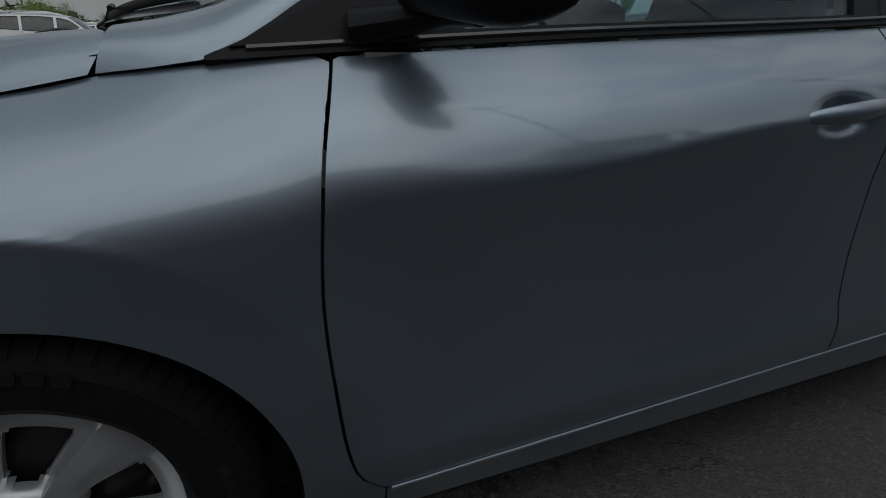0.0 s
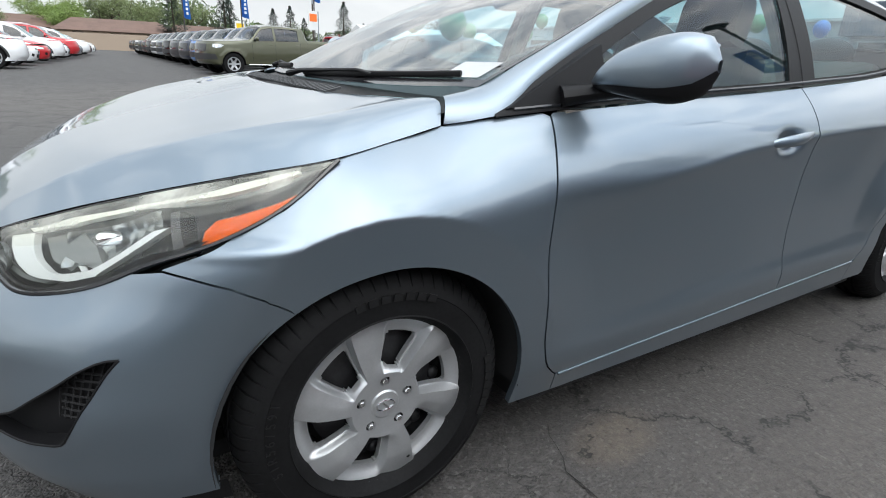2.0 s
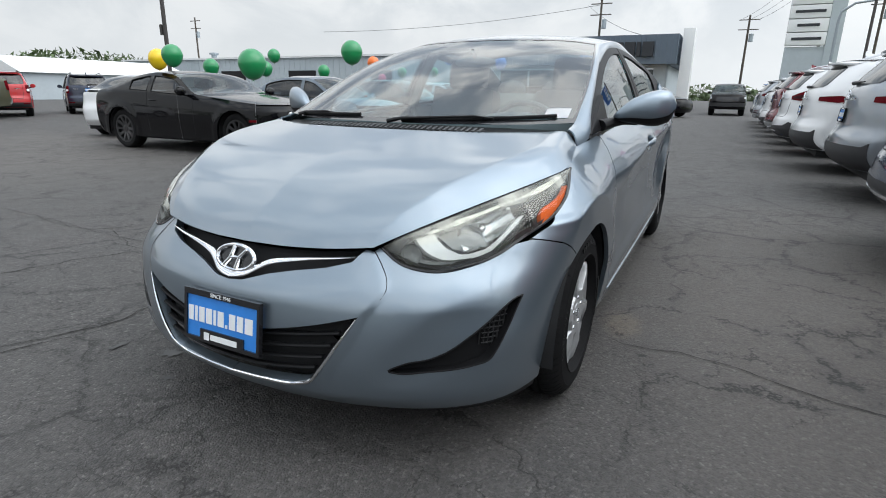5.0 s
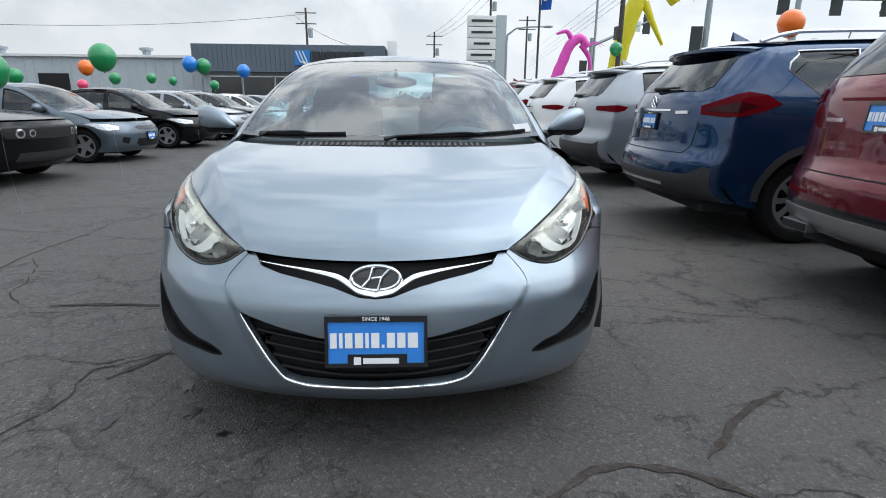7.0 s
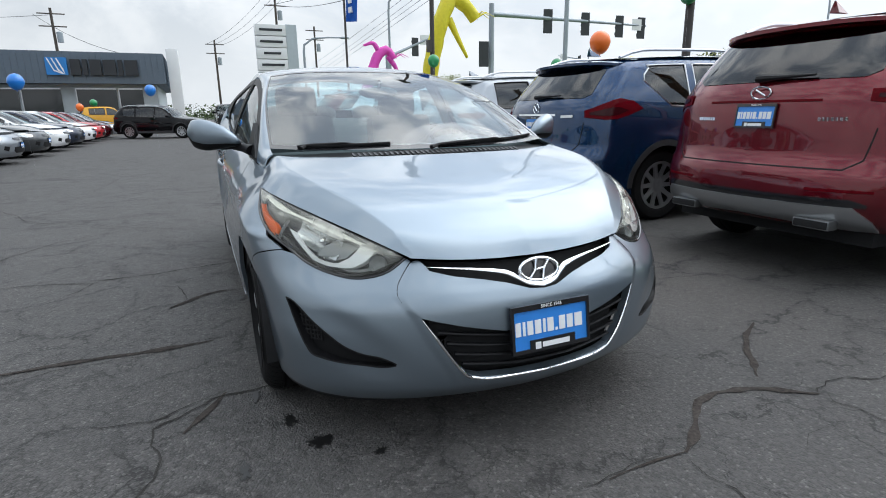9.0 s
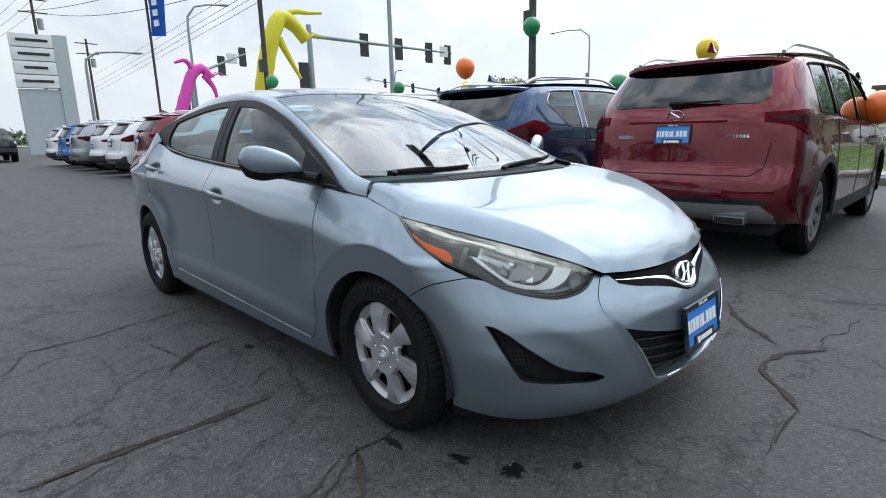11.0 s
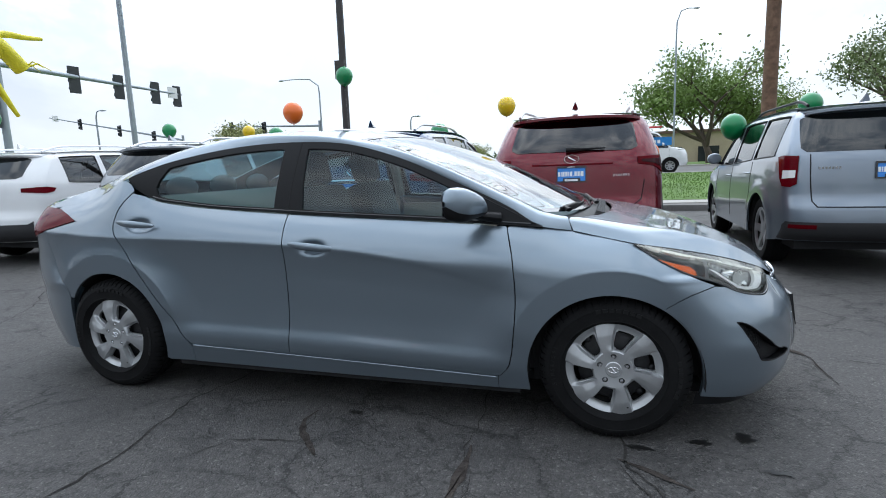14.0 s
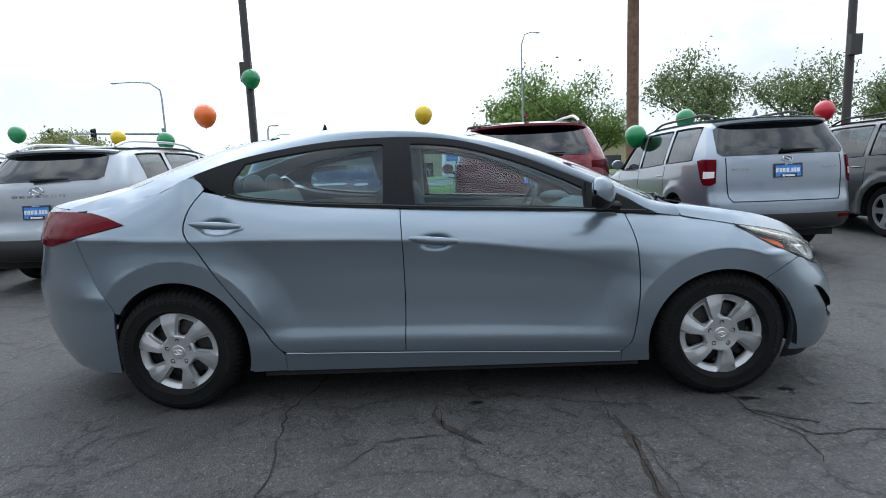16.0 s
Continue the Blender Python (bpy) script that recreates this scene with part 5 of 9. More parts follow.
# mirrors
def build_mirror(s):
    mir = new("door_mirror")
    mir.parent = sedan
    mir["label"] = "silver door mirror on a black arm"
    us, P = np.linspace(0, 1, 22), []
    # housing: sections from the inner end outwards along y
    y = spline([0, 1], [0.815, 1.045])
    cx = spline([0, 0.3, 0.7, 1], [0.800, 0.766, 0.722, 0.682])
    cz = spline([0, 0.3, 0.7, 1], [0.993, 1.018, 1.030, 1.038])
    hh = spline([0, 0.10, 0.35, 0.70, 0.90, 1], [0.006, 0.026, 0.054, 0.072, 0.060, 0.012])
    dd = spline([0, 0.10, 0.35, 0.70, 0.90, 1], [0.010, 0.034, 0.058, 0.062, 0.048, 0.010])
    for u in us:
        ring = []
        for a in np.linspace(0, 2 * math.pi, 26, endpoint=False):
            c, sn = math.cos(a), math.sin(a)
            flat = 0.35 if c < 0 else 1.0
            ring.append((float(cx(u)) + float(dd(u)) * flat * math.copysign(abs(c) ** 0.8, c), float(y(u)) * s, float(cz(u)) + float(hh(u)) * math.copysign(abs(sn) ** 0.8, sn)))
        P.append(ring)
    bm = bmesh.new()
    sheet(bm, P, close_v=True)
    part("mirror_shell", bm, SILVER, mir, smooth_angle=radians(60))
    bm = bmesh.new()
    Q = []
    for ring, u in zip(P, us):
        low = [p for p in ring if p[2] < float(cz(u)) - 0.38 * float(hh(u))]
        low.sort(key=lambda p: p[0])
        if len(low) < 3:
            continue
        k = path3(low)(np.linspace(0, 1, 8))
        Q.append([(p[0] + (0.001 if p[0] > float(cx(u)) else -0.001), p[1], p[2] - 0.0025) for p in k])
    sheet(bm, Q)
    part("mirror_base", bm, BLACK_TRIM, mir, "black lower half of the housing")
    bm = bmesh.new()
    Q = []
    for u in np.linspace(0.1, 0.93, 12):
        Q.append([(float(cx(u)) - 0.35 * float(dd(u)) - 0.0035, float(y(u)) * s, float(cz(u)) + float(hh(u)) * 0.86 * k) for k in (-1, -0.5, 0, 0.5, 1)])
    sheet(bm, Q)
    part("mirror_glass", bm, MIRROR, mir)
    bm = bmesh.new()
    tube(bm, [(0.86, 0.770 * s, 0.955), (0.80, 0.80 * s, 0.965), (0.755, 0.85 * s, 0.975), (0.735, 0.90 * s, 0.975)], [0.034, 0.028, 0.024, 0.026], 12, squash=0.75)
    part("mirror_arm", bm, BLACK_TRIM, mir)
    bm = bmesh.new()
    q = [bm.verts.new((x, yy * s, z)) for x, yy, z in [(1.02, 0.776, 0.930), (0.71, 0.784, 0.950), (0.715, 0.742, 1.078)]]
    q2 = [bm.verts.new((x, (yy - 0.02) * s, z)) for x, yy, z in [(1.02, 0.776, 0.930), (0.71, 0.784, 0.950), (0.715, 0.742, 1.078)]]
    bm.faces.new(q), bm.faces.new(q2[::-1])
    for i in range(3):
        bm.faces.new((q[i], q[(i + 1) % 3], q2[(i + 1) % 3], q2[i]))
    part("mirror_sail", bm, BLACK_TRIM, mir)
    return mir


MIRROR = material("mirror_glass", (0.85, 0.86, 0.87), 0.02, metal=1.0)
both(build_mirror)


# door handles
def build_handle(s, x0, x1, z0, z1, door):
    h = new("door_handle")
    h.parent = door
    h["label"] = "body-coloured pull handle"
    bm = bmesh.new()
    n = 21
    P = []
    for k in range(n):
        t = k / (n - 1)
        x, z = x0 + (x1 - x0) * t, z0 + (z1 - z0) * t
        bow = math.sin(math.pi * t)
        ymid = float(CREASE_Y(x)) - 0.008 + 0.018 * bow
        hgt, dep = 0.004 + 0.015 * bow ** 0.5, 0.004 + 0.008 * bow
        P.append([(x, (ymid + dep * math.cos(a)) * s, z + hgt * math.sin(a)) for a in np.linspace(0, 2 * math.pi, 14, endpoint=False)])
    sheet(bm, P, close_v=True)
    part("handle_grip", bm, SILVER, h)
    return h


doors = [o for o in sedan.children if o.name.startswith(("front_door", "rear_door"))]
for d in doors:
    s = 1 if d.data.vertices[0].co.y > 0 else -1
    if d.name.startswith("front"):
        build_handle(s, -0.165, 0.088, 0.846, 0.824, d)
    else:
        build_handle(s, -1.212, -0.962, 0.956, 0.936, d)

# wheels
for x in (1.35, -1.35):
    hubcap_wheel(sedan, pose(x, 0.758, 0.313))
    hubcap_wheel(sedan, pose(x, -0.758, 0.313, 0, 0, 180))

# wheel wells, floor and inner shell
for cx, cz in (FRONT_ARCH, REAR_ARCH):
    for s in (1, -1):
        bm = bmesh.new()
        P = []
        for a in np.linspace(-6, 186, 28):
            r = 0.362
            P.append([(cx + r * math.cos(radians(a)), y * s, cz + r * math.sin(radians(a))) for y in (0.862 if cx > 0 or a < 135 else 0.80, 0.79, 0.55)])
        sheet(bm, P)
        v = [bm.verts.new((cx + 0.362 * math.cos(radians(a)), 0.55 * s, cz + 0.362 * math.sin(radians(a)))) for a in np.linspace(-6, 186, 28)]
        bm.faces.new(v)
        part("wheel_well", bm, DARK, sedan)
bm = bmesh.new()
box(bm, -1.75, 1.72, -0.66, 0.66, 0.17, 0.21)
box(bm, -2.15, 2.02, -0.42, 0.42, 0.18, 0.22)
box(bm, -0.92, 0.95, -0.835, 0.835, 0.17, 0.24)
part("underbody", bm, DARK, sedan)
for s in (1, -1):
    bm = bmesh.new()
    box(bm, -0.95, 0.90, 0.765 * s, 0.795 * s, 0.24, 0.80)
    box(bm, 0.98, 1.18, 0.52 * s, 0.73 * s, 0.25, 0.85)
    part("inner_shell", bm, DARK, sedan)
for nm, b in (("bulkhead", (1.0, 1.15, -0.74, 0.74, 0.2, 0.87)), ("engine_block", (1.15, 1.95, -0.40, 0.40, 0.22, 0.60)), ("crossmember", (1.55, 1.80, -0.66, 0.66, 0.24, 0.56)),
              ("boot_wall", (-1.75, -1.68, -0.62, 0.62, 0.2, 0.98)), ("fuel_tank", (-1.64, -1.0, -0.70, 0.70, 0.2, 0.40))):
    bm = bmesh.new()
    box(bm, *b)
    part(nm, bm, DARK, sedan, bevel=0.01)

# cowl, wipers
GREY_CLAD_DARK = material("dull_grey_plastic", (0.045, 0.047, 0.05), 0.6, grain=0.1, scale=200)
bm = bmesh.new()
P = []
for y in np.linspace(-0.74, 0.74, 31):
    k = abs(y) / 0.74
    xr = float(np.interp(abs(y), [0, 0.25, 0.5, 0.68, 0.74], [1.33, 1.315, 1.27, 1.20, 1.18]))
    xw = float(np.interp(abs(y), [0, 0.3, 0.55, 0.74], [1.245, 1.225, 1.15, 1.03]))
    zz = 0.943 - 0.014 * k * k
    P.append([(xr + 0.012, y, zz - 0.024), (xr - 0.004, y, zz - 0.012), (xr * 0.5 + xw * 0.5, y, zz), (xw, y, zz + 0.011)])
sheet(bm, P)
part("cowl_panel", bm, BLACK_TRIM, sedan, "black slotted cowl below the windscreen")
for k in range(34):
    y = -0.40 + 0.0245 * k
    bm = bmesh.new()
    box(bm, -0.022, 0.022, y, y + 0.011, -0.003, 0.003, pose(1.288, 0, 0.9435, 0, 14, 0))
    part("cowl_slot", bm, GREY_CLAD_DARK, sedan)


def wiper(x0, y0, reach, side, blade):
    w = new("wiper")
    w.parent = sedan
    w["label"] = "black wiper arm and blade"
    us = np.linspace(0, 1, 12)

    def on(y, v):
        p = screen(np.array([[abs(y) / 0.735, v]]))[0]
        return (p[0], p[1] * (1 if y >= 0 else -1), p[2])
    bm = bmesh.new()
    a, b = on(y0, 0.0), on(y0 + reach * 0.55, 0.028)
    tube(bm, [(a[0] + 0.02, a[1], a[2] + 0.008), (a[0] - 0.002, a[1] + reach * 0.08, a[2] + 0.020), (b[0] + 0.004, b[1], b[2] + 0.020), (b[0] - 0.002, b[1] + reach * 0.12, b[2] + 0.013)], [0.014, 0.010, 0.006, 0.005], 8, squash=0.7)
    part("wiper_arm", bm, BLACK_TRIM, w)
    bm = bmesh.new()
    pts = []
    for t in us:
        y = y0 + reach * (0.55 - blade * 0.5 + blade * t)
        p = on(y, 0.012 + 0.036 * t if side else 0.014 + 0.024 * t)
        pts.append((p[0], p[1], p[2] + 0.009))
    tube(bm, pts, 0.0055, 8, squash=1.4)
    part("wiper_blade", bm, BLACK_TRIM, w)


wiper(1.2, -0.02, 0.66, True, 0.95)
wiper(1.15, -0.60, 0.36, False, 1.15)


# interior
def seat(x, y, w, mat=CLOTH, rest=True, parent=None):
    s = new("seat")
    s.parent = parent or sedan
    bm = bmesh.new()
    r = bmesh.ops.create_cube(bm, size=1.0)["verts"]
    for v in r:
        v.co = Vector((x + v.co.x * 0.52, y + v.co.y * w, 0.46 + v.co.z * 0.18))
    part("cushion", bm, mat, s, bevel=0.05)
    bm = bmesh.new()
    r = bmesh.ops.create_cube(bm, size=1.0)["verts"]
    m = pose(x - 0.30, y, 0.80, 0, -16, 0)
    for v in r:
        v.co = m @ Vector((v.co.x * 0.17, v.co.y * w * (0.92 if v.co.z > 0 else 1.0), v.co.z * 0.62))
    part("backrest", bm, mat, s, bevel=0.055)
    if rest:
        bm = bmesh.new()
        r = bmesh.ops.create_cube(bm, size=1.0)["verts"]
        m = pose(x - 0.405, y, 1.20, 0, -14, 0)
        for v in r:
            v.co = m @ Vector((v.co.x * 0.12, v.co.y * 0.27, v.co.z * 0.20))
        part("headrest", bm, mat, s, bevel=0.05)
        bm = bmesh.new()
        for d in (-0.06, 0.06):
            tube(bm, [(x - 0.375, y + d, 1.05), (x - 0.40, y + d, 1.15)], 0.006, 6)
        part("headrest_post", bm, CHROME, s)


seat(0.10, 0.36, 0.50)
seat(0.10, -0.36, 0.50)
rear = new("rear_bench")
rear.parent = sedan
bm = bmesh.new()
r = bmesh.ops.create_cube(bm, size=1.0)["verts"]
for v in r:
    v.co = Vector((-0.78 + v.co.x * 0.5, v.co.y * 1.30, 0.50 + v.co.z * 0.2))
part("cushion", bm, BEIGE, rear, bevel=0.05)
bm = bmesh.new()
r = bmesh.ops.create_cube(bm, size=1.0)["verts"]
for v in r:
    v.co = pose(-1.07, 0, 0.80, 0, -22, 0) @ Vector((v.co.x * 0.16, v.co.y * 1.28, v.co.z * 0.58))
part("backrest", bm, BEIGE, rear, bevel=0.05)
for y in (-0.38, 0.0, 0.38):
    bm = bmesh.new()
    ball(bm, (-1.205, y, 1.115), (0.055, 0.125, 0.075), 16, 10)
    part("headrest", bm, CLOTH, rear)
bm = bmesh.new()
P = []
for y in np.linspace(-0.70, 0.70, 21):
    P.append([(1.16, y, 0.915), (0.95, y, 0.945), (0.80, y, 0.955 - 0.03 * (y < -0.1)), (0.70, y, 0.91), (0.66, y, 0.80), (0.72, y, 0.60)])
sheet(bm, P)
part("dashboard", bm, DASH, sedan, "dark grey dashboard")
bm = bmesh.new()
ball(bm, (0.76, 0.36, 0.955), (0.10, 0.17, 0.045), 16, 10)
part("instrument_hood", bm, DASH, sedan)
bm = bmesh.new()
m = pose(0.56, 0.36, 0.87, 0, -66, 0)
tube(bm, [m @ Vector((0.185 * math.cos(t), 0.185 * math.sin(t), 0)) for t in np.linspace(0, 2 * math.pi, 41)], 0.014, 8, caps=False)
for a in (180, 20, -20 + 180 + 160):
    tube(bm, [m @ Vector((0.03 * math.cos(radians(a)), 0.03 * math.sin(radians(a)), -0.03)), m @ Vector((0.183 * math.cos(radians(a)), 0.183 * math.sin(radians(a)), 0))], 0.016, 8, squash=0.5)
ball(bm, m @ Vector((0, 0, -0.02)), (0.05, 0.06, 0.06), 12, 8)
part("steering_wheel", bm, DASH, sedan)
for s in (1, -1):
    bm = bmesh.new()
    box(bm, -0.18, 0.85, 0.755 * s, 0.785 * s, 0.35, 0.925)
    box(bm, -1.0, -0.22, 0.745 * s, 0.775 * s, 0.35, 0.985)
    part("door_trim", bm, BEIGE, sedan, "beige door lining")
    bm = bmesh.new()
    p = dlo_map(np.array([xz(-0.2, z_lo(-0.2) + (z_up(-0.2) - z_lo(-0.2)) * k / 6) for k in range(7)]))
    tube(bm, [(a, (b - 0.045) * s, c) for a, b, c in p], 0.035, 8)
    part("pillar_trim", bm, BEIGE, sedan)
bm = bmesh.new()
P = [[(x, y, float(np.interp(x, [-0.9, -0.5, 0.0, 0.2], [1.365, 1.39, 1.375, 1.34])) - 0.05 * (y / 0.56) ** 2) for y in np.linspace(-0.56, 0.56, 11)] for x in np.linspace(-0.9, 0.2, 12)]
sheet(bm, P)
part("headliner", bm, BEIGE, sedan)
bm = bmesh.new()
box(bm, -1.74, -1.12, -0.60, 0.60, 1.02, 1.05)
part("parcel_shelf", bm, DASH, sedan)
bm = bmesh.new()
r = ball(bm, (0.42, 0.0, 1.235), (0.018, 0.12, 0.034), 16, 10)
tube(bm, [(0.42, 0, 1.25), (0.46, 0, 1.295)], 0.012, 8)
part("rear_view_mirror", bm, GLOSS_BLACK, sedan)
# stock slip stuck to the screen
bm = bmesh.new()
for u0, u1, v0, v1 in ((0.82, 0.955, 0.045, 0.125),):
    q = screen(np.array([(u0, v0), (u1, v0), (u1, v1), (u0, v1)]))
    f = bm.faces.new([bm.verts.new((p[0] + 0.0015, p[1], p[2] + 0.0025)) for p in q])
    bmesh.ops.solidify(bm, geom=[f], thickness=0.0006)
part("stock_slip", bm, PLATE_WHITE, sedan, "small white paper slip in the screen corner")


def trim_overhangs(car):
    """A slightly shorter nose and a longer tail than the panels were drawn with."""
    def shift(x):
        return -0.035 * smooth(1.80, 2.15, x) - 0.055 * smooth(-1.80, -2.30, x)
    for ob in car.children_recursive:
        moved = ob.parent is not car and ob.parent.location.length > 1.0
        if ob.location.length > 1.0:
            ob.location.x += float(shift(np.array([ob.location.x]))[0])
        elif ob.type == "MESH" and not moved:
            n = len(ob.data.vertices)
            co = np.empty(n * 3)
            ob.data.vertices.foreach_get("co", co)
            co = co.reshape(n, 3)
            co[:, 0] += shift(co[:, 0])
            ob.data.vertices.foreach_set("co", co.ravel())
            ob.data.update()


trim_overhangs(sedan)


# ---- ground ----
def asphalt():
    m = bpy.data.materials.new("worn_asphalt")
    m.use_nodes = True
    t = m.node_tree
    p = t.nodes["Principled BSDF"]
    co = node(t, "ShaderNodeTexCoord").outputs["Object"]
    big = node(t, "ShaderNodeTexNoise", {"Vector": co, "Scale": 0.35, "Detail": 6.0, "Roughness": 0.62}).outputs["Fac"]
    mid = node(t, "ShaderNodeTexNoise", {"Vector": co, "Scale": 3.0, "Detail": 6.0, "Roughness": 0.65}).outputs["Fac"]
    fine = node(t, "ShaderNodeTexVoronoi", {"Vector": co, "Scale": 120.0})
    grit = node(t, "ShaderNodeTexNoise", {"Vector": co, "Scale": 38.0, "Detail": 5.0, "Roughness": 0.75}).outputs["Fac"]
    stone = node(t, "ShaderNodeSeparateColor", {"Color": fine.outputs["Color"]}).outputs["Red"]
    warp = node(t, "ShaderNodeTexNoise", {"Vector": co, "Scale": 1.6, "Detail": 6.0, "Roughness": 0.7}).outputs["Color"]
    w2 = node(t, "ShaderNodeVectorMath", {0: warp, 1: (0.75, 0.75, 0.0)}, operation="MULTIPLY")
    wv = node(t, "ShaderNodeVectorMath", {0: co, 1: w2.outputs["Vector"]}, operation="ADD")
    c1 = node(t, "ShaderNodeTexVoronoi", {"Vector": wv.outputs["Vector"], "Scale": 1.15})
    c1.feature = "DISTANCE_TO_EDGE"
    c2 = node(t, "ShaderNodeTexVoronoi", {"Vector": wv.outputs["Vector"], "Scale": 6.0})
    c2.feature = "DISTANCE_TO_EDGE"
    area = ramp(t, big, [(0.46, 0.0), (0.60, 1.0)])
    l1 = ramp(t, c1.outputs["Distance"], [(0.004, 0.85), (0.013, 0.0)])
    l2 = mix(t, 1.0, ramp(t, c2.outputs["Distance"], [(0.010, 0.75), (0.034, 0.0)]), area, "MULTIPLY")
    brk = ramp(t, mid, [(0.43, 0.0), (0.50, 1.0)])
    l1 = mix(t, 1.0, l1, brk, "MULTIPLY")
    grit2 = node(t, "ShaderNodeTexNoise", {"Vector": co, "Scale": 1.7, "Detail": 4.0, "Roughness": 0.6}).outputs["Fac"]
    c3 = node(t, "ShaderNodeTexVoronoi", {"Vector": wv.outputs["Vector"], "Scale": 2.9})
    c3.feature = "DISTANCE_TO_EDGE"
    l3 = mix(t, 1.0, ramp(t, c3.outputs["Distance"], [(0.005, 0.8), (0.016, 0.0)]), ramp(t, grit2, [(0.48, 0.0), (0.54, 1.0)]), "MULTIPLY")
    crack = mix(t, 1.0, mix(t, 1.0, l1, l2, "LIGHTEN"), l3, "LIGHTEN")
    base = mix(t, big, (0.048, 0.0455, 0.044, 1), (0.086, 0.082, 0.079, 1))
    base = mix(t, 1.0, base, ramp(t, mid, [(0.25, 0.78), (0.75, 1.22)]), "MULTIPLY")
    base = mix(t, 1.0, base, ramp(t, stone, [(0.0, 0.66), (0.8, 1.05), (0.94, 1.25), (1.0, 1.9)]), "MULTIPLY")
    base = mix(t, 1.0, base, ramp(t, grit, [(0.3, 0.66), (0.7, 1.34)]), "MULTIPLY")
    # broad tan patches on the lot and beside the car, and a dried spill
    for cx, cy, rx, ry, most, tint in ((-1.0, -10.5, 9.0, 6.0, 0.5, (0.125, 0.112, 0.102, 1)), (-0.5, 1.75, 3.0, 1.25, 0.55, (0.125, 0.108, 0.094, 1)), (0.62, 0.92, 0.20, 0.11, 0.45, (0.17, 0.135, 0.10, 1))):
        off = node(t, "ShaderNodeVectorMath", {0: co, 1: (-cx - 0.12, -cy - 0.12, 0.0)}, operation="ADD")
        wob = node(t, "ShaderNodeVectorMath", {0: warp, 1: (0.24, 0.24, 0.0)}, operation="MULTIPLY")
        off = node(t, "ShaderNodeVectorMath", {0: off.outputs["Vector"], 1: wob.outputs["Vector"]}, operation="ADD")
        off = node(t, "ShaderNodeVectorMath", {0: off.outputs["Vector"], 1: (1 / rx, 1 / ry, 0.0)}, operation="MULTIPLY")
        far = node(t, "ShaderNodeVectorMath", {0: off.outputs["Vector"]}, operation="LENGTH").outputs["Value"]
        tan_share = mix(t, 1.0, ramp(t, far, [(0.45, most), (1.0, 0.0)]), ramp(t, grit, [(0.35, 0.5), (0.6, 1.0)]), "MULTIPLY")
        base = mix(t, tan_share, base, tint)
    seal = mix(t, 1.0, ramp(t, c1.outputs["Distance"], [(0.012, 0.30), (0.05, 0.0)]), ramp(t, big, [(0.42, 0.0), (0.52, 1.0)]), "MULTIPLY")
    base = mix(t, seal, base, (0.026, 0.025, 0.025, 1))
    base = mix(t, crack, base, (0.014, 0.013, 0.013, 1))
    t.links.new(base, p.inputs["Base Color"])
    t.links.new(ramp(t, mid, [(0.3, 0.62), (0.7, 0.82)]), p.inputs["Roughness"])
    hgt = mix(t, 1.0, ramp(t, fine.outputs["Distance"], [(0.0, 1.0), (0.7, 0.4)]), ramp(t, crack, [(0.0, 1.0), (1.0, 0.0)]), "MULTIPLY")
    b = node(t, "ShaderNodeBump", {"Height": hgt, "Strength": 0.8, "Distance": 0.007})
    t.links.new(b.outputs["Normal"], p.inputs["Normal"])
    MATS["worn_asphalt"] = m
    return m


ASPHALT = asphalt()
bm = bmesh.new()
box(bm, -1500, 1500, -1500, 1500, -0.5, 0.0)
tagged(part("ground", bm, ASPHALT), "worn grey asphalt lot with many cracks", "ground", kind="structure")


# ---- other vehicles: one shape maker for sport utility cars, saloons, a coupe and pickups ----
ALLOY = material("alloy_wheel", (0.50, 0.51, 0.53), 0.3, metal=0.85, grain=0.05, scale=150)
BLACK_ALLOY = material("black_alloy_wheel", (0.02, 0.02, 0.022), 0.28, metal=0.3, coat=0.4)
SMOKED_RED = material("smoked_red_lens", (0.030, 0.001, 0.003), 0.18, spec=0.2, grain=0.3, scale=70)
CLEAR_LAMP = material("clear_headlamp", (0.55, 0.57, 0.58), 0.12, metal=0.75, grain=0.3, scale=60, coat=1.0)
WHITE_LAMP = material("white_lamp_lens", (0.75, 0.75, 0.74), 0.2, coat=1.0)
GREY_CLAD = material("grey_cladding", (0.026, 0.026, 0.028), 0.6, grain=0.15, scale=200, bump=0.0002)


